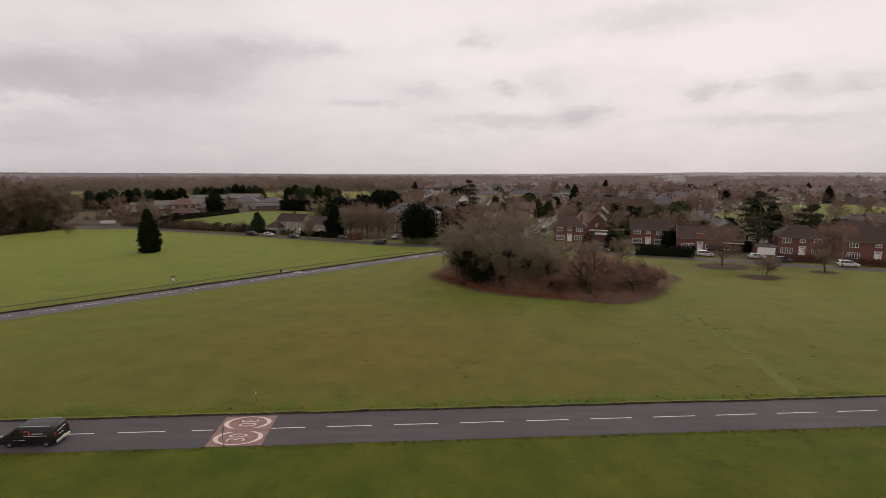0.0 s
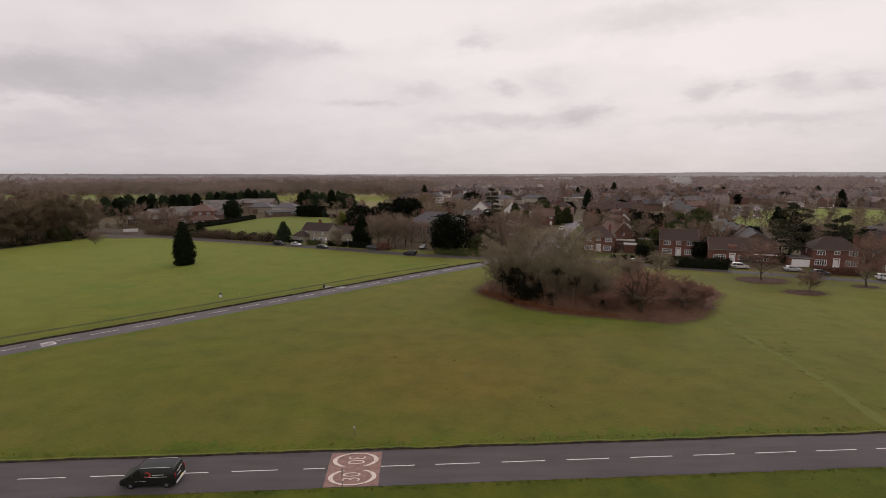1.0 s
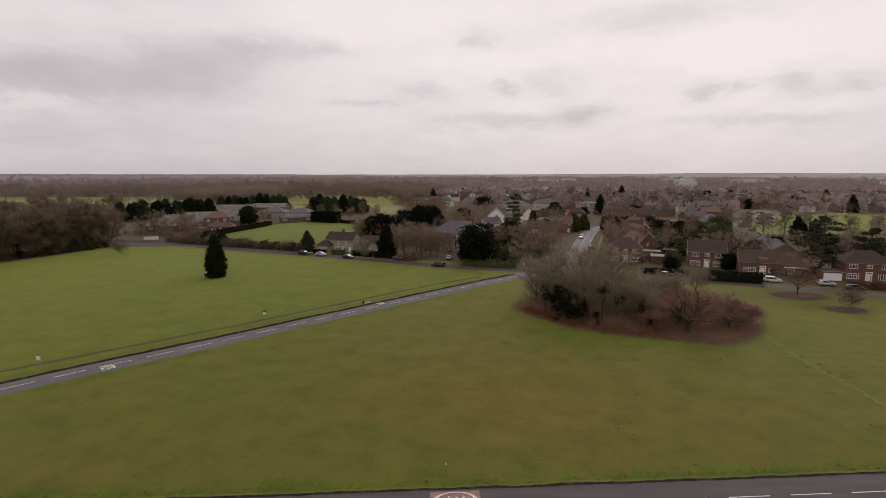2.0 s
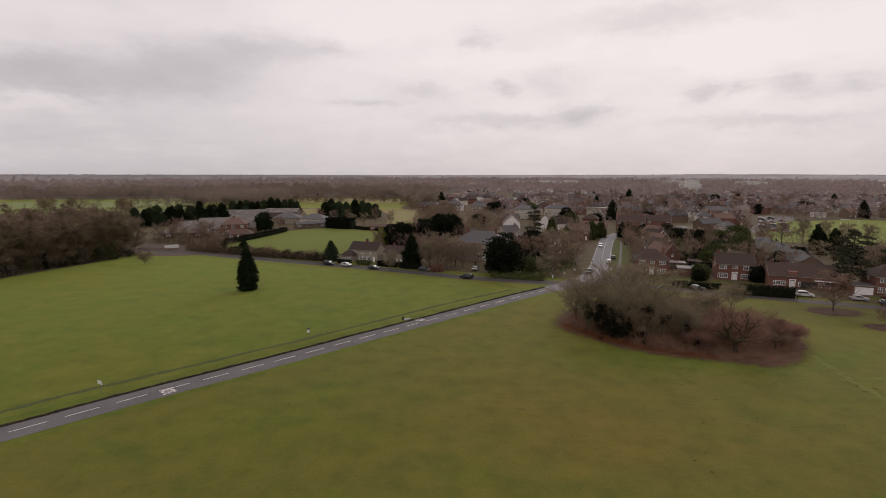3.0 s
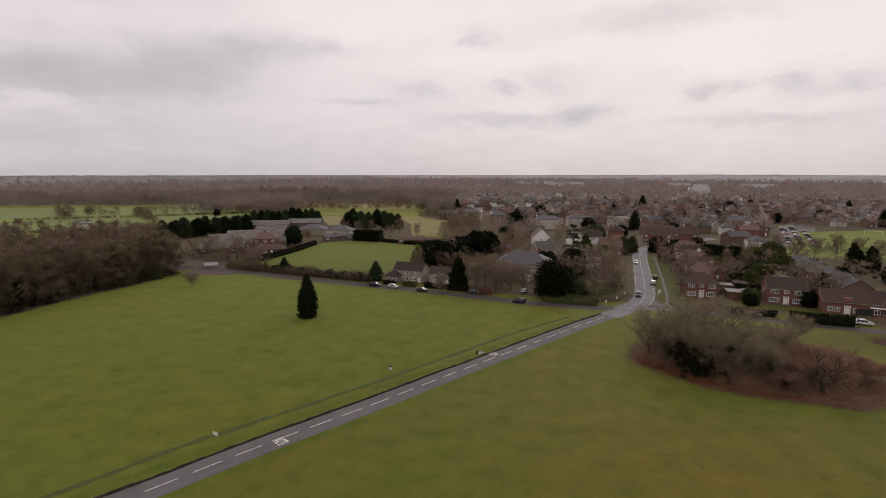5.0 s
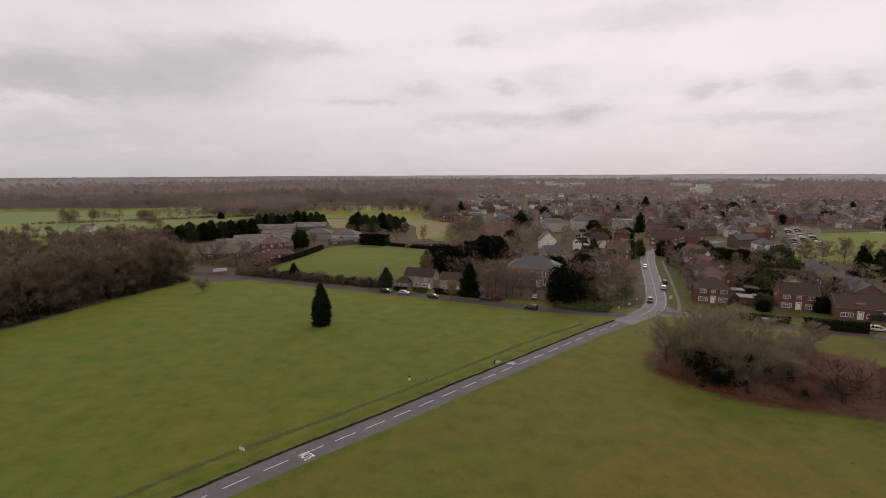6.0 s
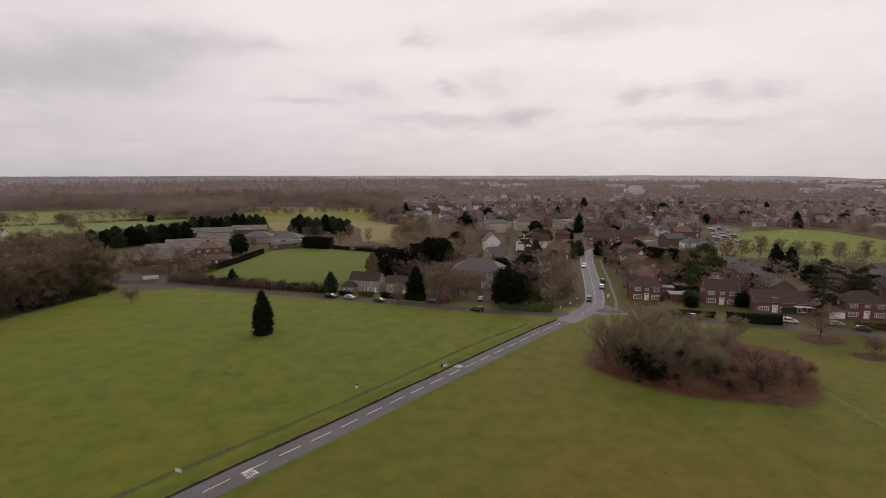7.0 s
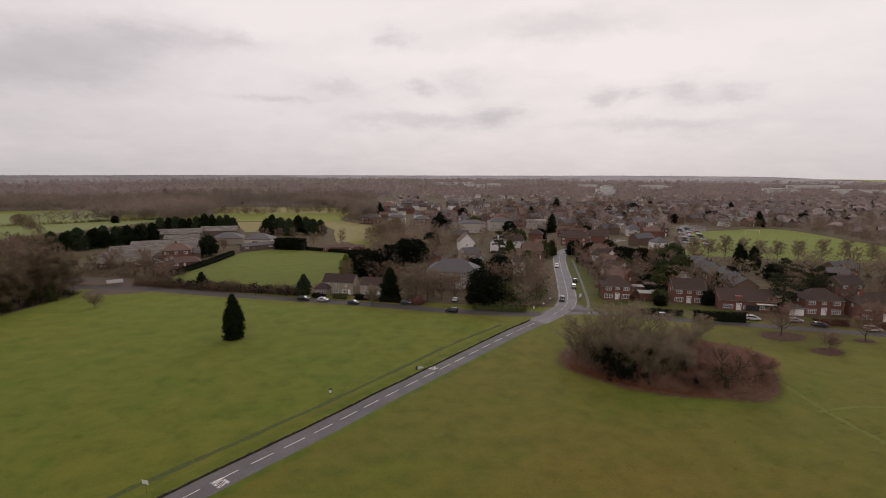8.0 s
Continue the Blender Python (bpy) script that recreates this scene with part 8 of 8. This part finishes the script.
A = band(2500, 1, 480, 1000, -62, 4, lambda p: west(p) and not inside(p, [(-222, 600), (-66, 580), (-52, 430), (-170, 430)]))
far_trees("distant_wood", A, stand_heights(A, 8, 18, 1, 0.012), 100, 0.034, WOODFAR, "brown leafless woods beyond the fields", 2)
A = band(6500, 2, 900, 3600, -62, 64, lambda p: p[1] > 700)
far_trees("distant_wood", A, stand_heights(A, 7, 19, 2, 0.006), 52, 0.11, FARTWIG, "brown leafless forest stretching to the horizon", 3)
rnd = random.Random(44)
A, Z = [], []
for _ in range(3600):
    a, u = rnd.uniform(-62, 64), rnd.random() ** 0.8
    dist, top = crest(a, int(a < 0))
    A.append(((dist - 700 + 740 * u) * math.sin(radians(a)), (dist - 700 + 740 * u) * math.cos(radians(a))))
    Z.append(max(0.0, top * min(u, 0.95)) - 0.5)
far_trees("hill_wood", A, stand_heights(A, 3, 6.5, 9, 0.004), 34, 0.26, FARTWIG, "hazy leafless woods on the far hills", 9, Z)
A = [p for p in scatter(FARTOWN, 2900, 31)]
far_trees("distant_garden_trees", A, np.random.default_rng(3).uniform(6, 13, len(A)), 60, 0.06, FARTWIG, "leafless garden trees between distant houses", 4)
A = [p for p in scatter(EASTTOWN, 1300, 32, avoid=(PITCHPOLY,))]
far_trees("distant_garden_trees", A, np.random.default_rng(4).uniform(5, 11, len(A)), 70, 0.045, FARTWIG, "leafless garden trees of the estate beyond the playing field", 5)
for poly, n, sd in (([(50, 176), (120, 146), (200, 122), (330, 90), (480, 190), (300, 190), (190, 205), (120, 238), (80, 262), (62, 240)], 230, 35), ([(-44, 205), (0, 190), (22, 176), (50, 240), (60, 268), (30, 330), (-20, 345), (-46, 320)], 170, 36), ([(-62, 330), (-20, 345), (26, 340), (14, 418), (-8, 418), (-30, 434), (-60, 438), (-30, 400), (-46, 366)], 95, 38), ([(-24, 345), (60, 296), (130, 322), (150, 300), (215, 366), (330, 380), (460, 520), (520, 690), (120, 690), (20, 500)], 600, 37)):
    A = [p for p in scatter(poly, n, sd, avoid=(PITCHPOLY, CARPOLY, *ROWS_CLEAR)) if min((Vector(p) - q).length for q in main_line) > 8]
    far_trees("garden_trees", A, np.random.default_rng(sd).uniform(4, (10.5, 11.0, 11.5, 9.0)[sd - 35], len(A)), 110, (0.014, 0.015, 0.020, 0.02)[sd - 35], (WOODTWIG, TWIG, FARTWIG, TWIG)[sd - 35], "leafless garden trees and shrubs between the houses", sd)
A = scatter(WOOD, 520, 38, avoid=([(-194, 150), (-172, 138), (-170, 152), (-184, 168)],)) + (strip_points([(x - 4.5, y) for x, y in WOODEDGE], 4.0, 70, 39)).tolist()
far_trees("wood_understorey", A, np.random.default_rng(38).uniform(3.0, 11.0, len(A)), 120, 0.016, WOODTWIG, "tangled leafless understorey of the roadside wood", 38)
A = scatter([(300, 230), (440, 205), (600, 300), (470, 430), (330, 420), (312, 360)], 420, 81) + strip_points([(212, 352), (250, 361), (292, 368), (304, 350), (302, 316), (293, 282), (287, 256), (266, 222)], 7.0, 90, 82).tolist()
far_trees("garden_trees", A, np.random.default_rng(81).uniform(4.5, 9.5, len(A)), 120, 0.02, TWIG, "leafless trees and hedges round the estate beyond the playing field", 81)
A = [p for p in scatter([(150, 120), (260, 100), (520, 180), (640, 300), (470, 215), (300, 185), (200, 198), (150, 205)], 260, 33)]
far_trees("garden_trees", A, np.random.default_rng(5).uniform(6, 13, len(A)), 120, 0.02, TWIG, "leafless trees in gardens beside the playing field", 6)
A = [p for p in scatter([(-300, 270), (-240, 290), (-215, 320), (-245, 335), (-262, 372), (-300, 340)], 40, 34)] + list(strip_points([(-420, 470), (-352, 470), (-300, 500), (-288, 520), (-335, 640)], 8, 70, 8).tolist()) + list(strip_points([(-215, 560), (-140, 556), (-70, 556), (-40, 500)], 14, 90, 9).tolist()) + [(x + 9 * math.cos(i * 2.4) * (i % 3) / 2, y + 7 * math.sin(i * 2.4) * (i % 3) / 2) for x, y in ((-330, 458), (-345, 480), (-380, 430), (-300, 420), (-260, 520), (-222, 300), (-232, 312)) for i in range(7)] + list(strip_points([(-66, 470), (-20, 412), (-40, 330)], 10, 60, 10).tolist())
far_trees("field_edge_trees", A, np.random.default_rng(6).uniform(5, 11, len(A)), 150, 0.03, WOODTWIG, "leafless trees along the field hedges", 7)

# ---- small things ----
def post_sign(name, x, y, h, plate, material, label, rz=0.0, r=0.04, shape="rect", post_m=None):
    ob = thing(name, label, "road sign")
    v, f = tube([(0, 0, -0.1), (0, 0, h)], [r, r], 8)
    put("post", mesh_from("post", v, f, post_m or STEEL), ob)
    w, hh = plate
    bm = bmesh.new()
    if shape == "rect":
        box(bm, -w / 2, w / 2, -r - 0.03, -r - 0.005, h - hh, h)
        bevelled(bm, 0.006)
    else:
        k = 20 if shape == "round" else 3
        top = []
        for yy in (-r - 0.03, -r - 0.005):
            top.append([bm.verts.new((w / 2 * math.sin(6.2832 * i / k), yy, h - hh / 2 + hh / 2 * math.cos(6.2832 * i / k))) for i in range(k)])
        bm.faces.new(top[0])
        bm.faces.new(top[1][::-1])
        for i in range(k):
            bm.faces.new((top[0][i], top[1][i], top[1][(i + 1) % k], top[0][(i + 1) % k]))
    part("plate", bm, material, ob, "flat sign plate")
    ob.matrix_basis = spot(x, y, rz)
    return ob


post_sign("road_sign", -80.6, 70.9, 2.25, (1.15, 0.62), SIGNWHITE, "white rectangular sign on a thin post beside the road", -25, 0.035)
post_sign("road_sign", -18.1, 36.9, 1.9, (0.45, 0.45), STEEL, "grey round sign on a thin post beside the roundels", 93, 0.028, "round")
post_sign("marker_post", -18.6, 45.3, 1.05, (0.14, 0.22), SIGNWHITE, "thin white marker post in the grass", 0, 0.03)
post_sign("marker_sign", -56.6, 99.3, 1.0, (0.5, 0.7), SIGNWHITE, "small white marker board with a dark top on the meadow", 10, 0.05, post_m=PLASTIC)
part("cap", boxes((-0.3, 0.3, -0.12, 0.1, 1.0, 1.25)), PLASTIC, bpy.data.objects["marker_sign"], "dark top of the marker")
post_sign("marker_post", -53.0, 100.3, 0.9, (0.2, 0.3), SIGNYELLOW, "short pale marker post on the meadow", 0, 0.05)
post_sign("warning_sign", 11.2, 153.9, 2.5, (1.15, 1.05), SIGNWHITE, "white triangular give-way sign at the junction", -10, 0.05, "triangle")
post_sign("road_sign", 6.6, 150.8, 2.0, (0.5, 0.9), SIGNWHITE, "narrow white sign post at the junction", 5, 0.06)
post_sign("road_sign", 65.3, 125.0, 1.9, (0.3, 0.5), PLASTIC, "dark short sign post beside the lane", 0, 0.07)
post_sign("road_sign", 16.0, 160.0, 2.2, (0.6, 0.6), SIGNWHITE, "small round sign beside the main road", 0, 0.045, "round")
for x, y, rz in ((30.2, 165.6, -20), (29.2, 164.2, 30)):
    post_sign("notice_board", x, y, 1.7, (0.95, 1.0), SIGNWHITE, "white notice board on the grass verge", rz, 0.05)
slab = thing("stone_slab", "pale concrete slab with a dark marker beside the road", "slab")
part("slab_top", bevelled(boxes((-0.9, 0.9, -0.6, 0.6, 0.0, 0.14)), 0.03), CONCRETE, slab)
part("marker", bevelled(boxes((-1.1, -0.75, -0.1, 0.25, 0.0, 0.75)), 0.04), PLASTIC, slab, "dark stubby marker")
slab.matrix_basis = spot(-36.6, 109.9, 40)
sign = thing("sign_board", "large white hoarding board on legs beside the lane", "sign board")
part("board", boxes((-2.9, 2.9, -0.06, 0.06, 0.5, 2.0)), SIGNWHITE, sign)
for x in (-2.3, 0, 2.3):
    part("leg", boxes((x - 0.08, x + 0.08, 0.06, 0.2, -0.1, 2.0)), TIMBER, sign, "timber leg")
sign.matrix_basis = spot(-149.8, 215.4, 24)


def lamp_post(x, y, rz, h=7.0):
    ob = thing("street_lamp", "grey steel street lamp with a short bracket arm", "street lamp", "street lamps")
    v, f = tube([(0, 0, -0.1), (0, 0, h * 0.3), (0, 0, h)], [0.09, 0.07, 0.05], 8)
    put("pole", mesh_from("pole", v, f, STEEL), ob)
    v, f = tube([(0, 0, h - 0.1), (0.5, 0, h + 0.12), (1.1, 0, h + 0.15)], [0.04, 0.035, 0.03], 6)
    put("arm", mesh_from("arm", v, f, STEEL), ob)
    part("lamp_head", bevelled(boxes((1.0, 1.6, -0.12, 0.12, h + 0.08, h + 0.22)), 0.03), CONCRETE, ob, "pale lamp head")
    ob.matrix_basis = spot(x, y, rz)
    return ob


for x, y, rz in ((17.6, 163.8, -20), (27.4, 190.0, -20), (54.6, 218, 160), (47.4, 245, -20), (66.5, 254, 140), (40.2, 140.6, -120), (96.5, 115.0, 60)):
    lamp_post(x, y, rz, 6.0)
goal = thing("goal_frame", "white football goal frame on the playing field", "goal")
for x in (-3.66, 3.66):
    v, f = tube([(x, 0, -0.05), (x, 0, 2.44)], [0.07, 0.07], 6)
    put("goal_post", mesh_from("goal_post", v, f, WHITE), goal)
v, f = tube([(-3.7, 0, 2.44), (3.7, 0, 2.44)], [0.07, 0.07], 6)
put("crossbar", mesh_from("crossbar", v, f, WHITE), goal)
goal.matrix_basis = spot(248, 328, -30, 1.3)
for k in range(9):
    ob = thing("garden_fence", "weathered timber garden fence panel", "fence", "garden fences")
    for i in range(4):
        part("post", boxes((i * 1.8 - 0.06, i * 1.8 + 0.06, -0.06, 0.06, -0.05, 1.9)), TIMBER, ob)
        if i < 3:
            part("panel", boxes((i * 1.8 + 0.06, i * 1.8 + 1.74, -0.02, 0.02, 0.1, 1.8)), TIMBER, ob)
    ob.matrix_basis = spot(49.5 + 6 * (k % 3) + 2.2 * (k // 3), 167.5 + 7.0 * (k // 3) - 1.8 * (k % 3), -17)
red = evergreen("bush", 960, 2.2, domed(4.2), 110, 16, 0.26, mat("red_dogwood_stems", [(0.12, 0.055, 0.042), (0.19, 0.09, 0.066)], 0.8, island=0.3), "reddish bush beside the lane", "bush", clump_r=0.35, trunk_r=0.12)
red.matrix_basis = spot(-30.5, 166.5, 0)

# grass tufts near the road and rough tussocks over the common
def tufts(name, places, h, blades, material, label, seed):
    rng = np.random.default_rng(seed)
    P = np.repeat(np.column_stack([np.asarray(places), np.zeros(len(places))]), blades, axis=0)
    P[:, :2] += rng.normal(scale=0.10, size=(len(P), 2))
    D = unit(rng.normal(scale=0.45, size=P.shape) + np.array([0, 0, 1.0]))
    V, F = slivers(P, D, h * rng.uniform(0.5, 1.2, len(P)), 0.035, rng)
    return tagged(put(name, mesh_from(name, V, F, material)), label, "grass", "", "stuff")


TUFT = mat("tussock_blades", [(0.075, 0.092, 0.018), (0.13, 0.13, 0.03)], 0.3, rough=0.9, island=0.3, big=0.05, big_cols=[(0.8, 0.95, 0.7), (1.15, 0.95, 0.9)])
edge = strip_points([(p[0], p[1] + 3.6) for p in ROAD_A[1:5]], 1.0, 900, 53).tolist() + strip_points([(p[0], p[1] - 2.95) for p in ROAD_A[1:5]], 0.5, 900, 54).tolist()
tufts("verge_grass_tufts", edge, 0.20, 6, TUFT, "longer grass tufts along the road edge", 55)
spots3 = scatter([(-40, 36), (30, 36), (64, 44), (80, 62), (48, 80), (10, 84), (-30, 60)], 60, 57) + strip_points([(40.6, 84), (39.4, 76), (39.6, 66), (38.7, 56), (37.6, 48)], 3.0, 24, 58).tolist()
tufts("dark_tussocks", [(x + rng.normal(0, 0.35), y + rng.normal(0, 0.2)) for x, y in spots3 for _ in range(4)], 0.16, 5, DITCH, "scattered dark tussocks on the rough grass", 59)
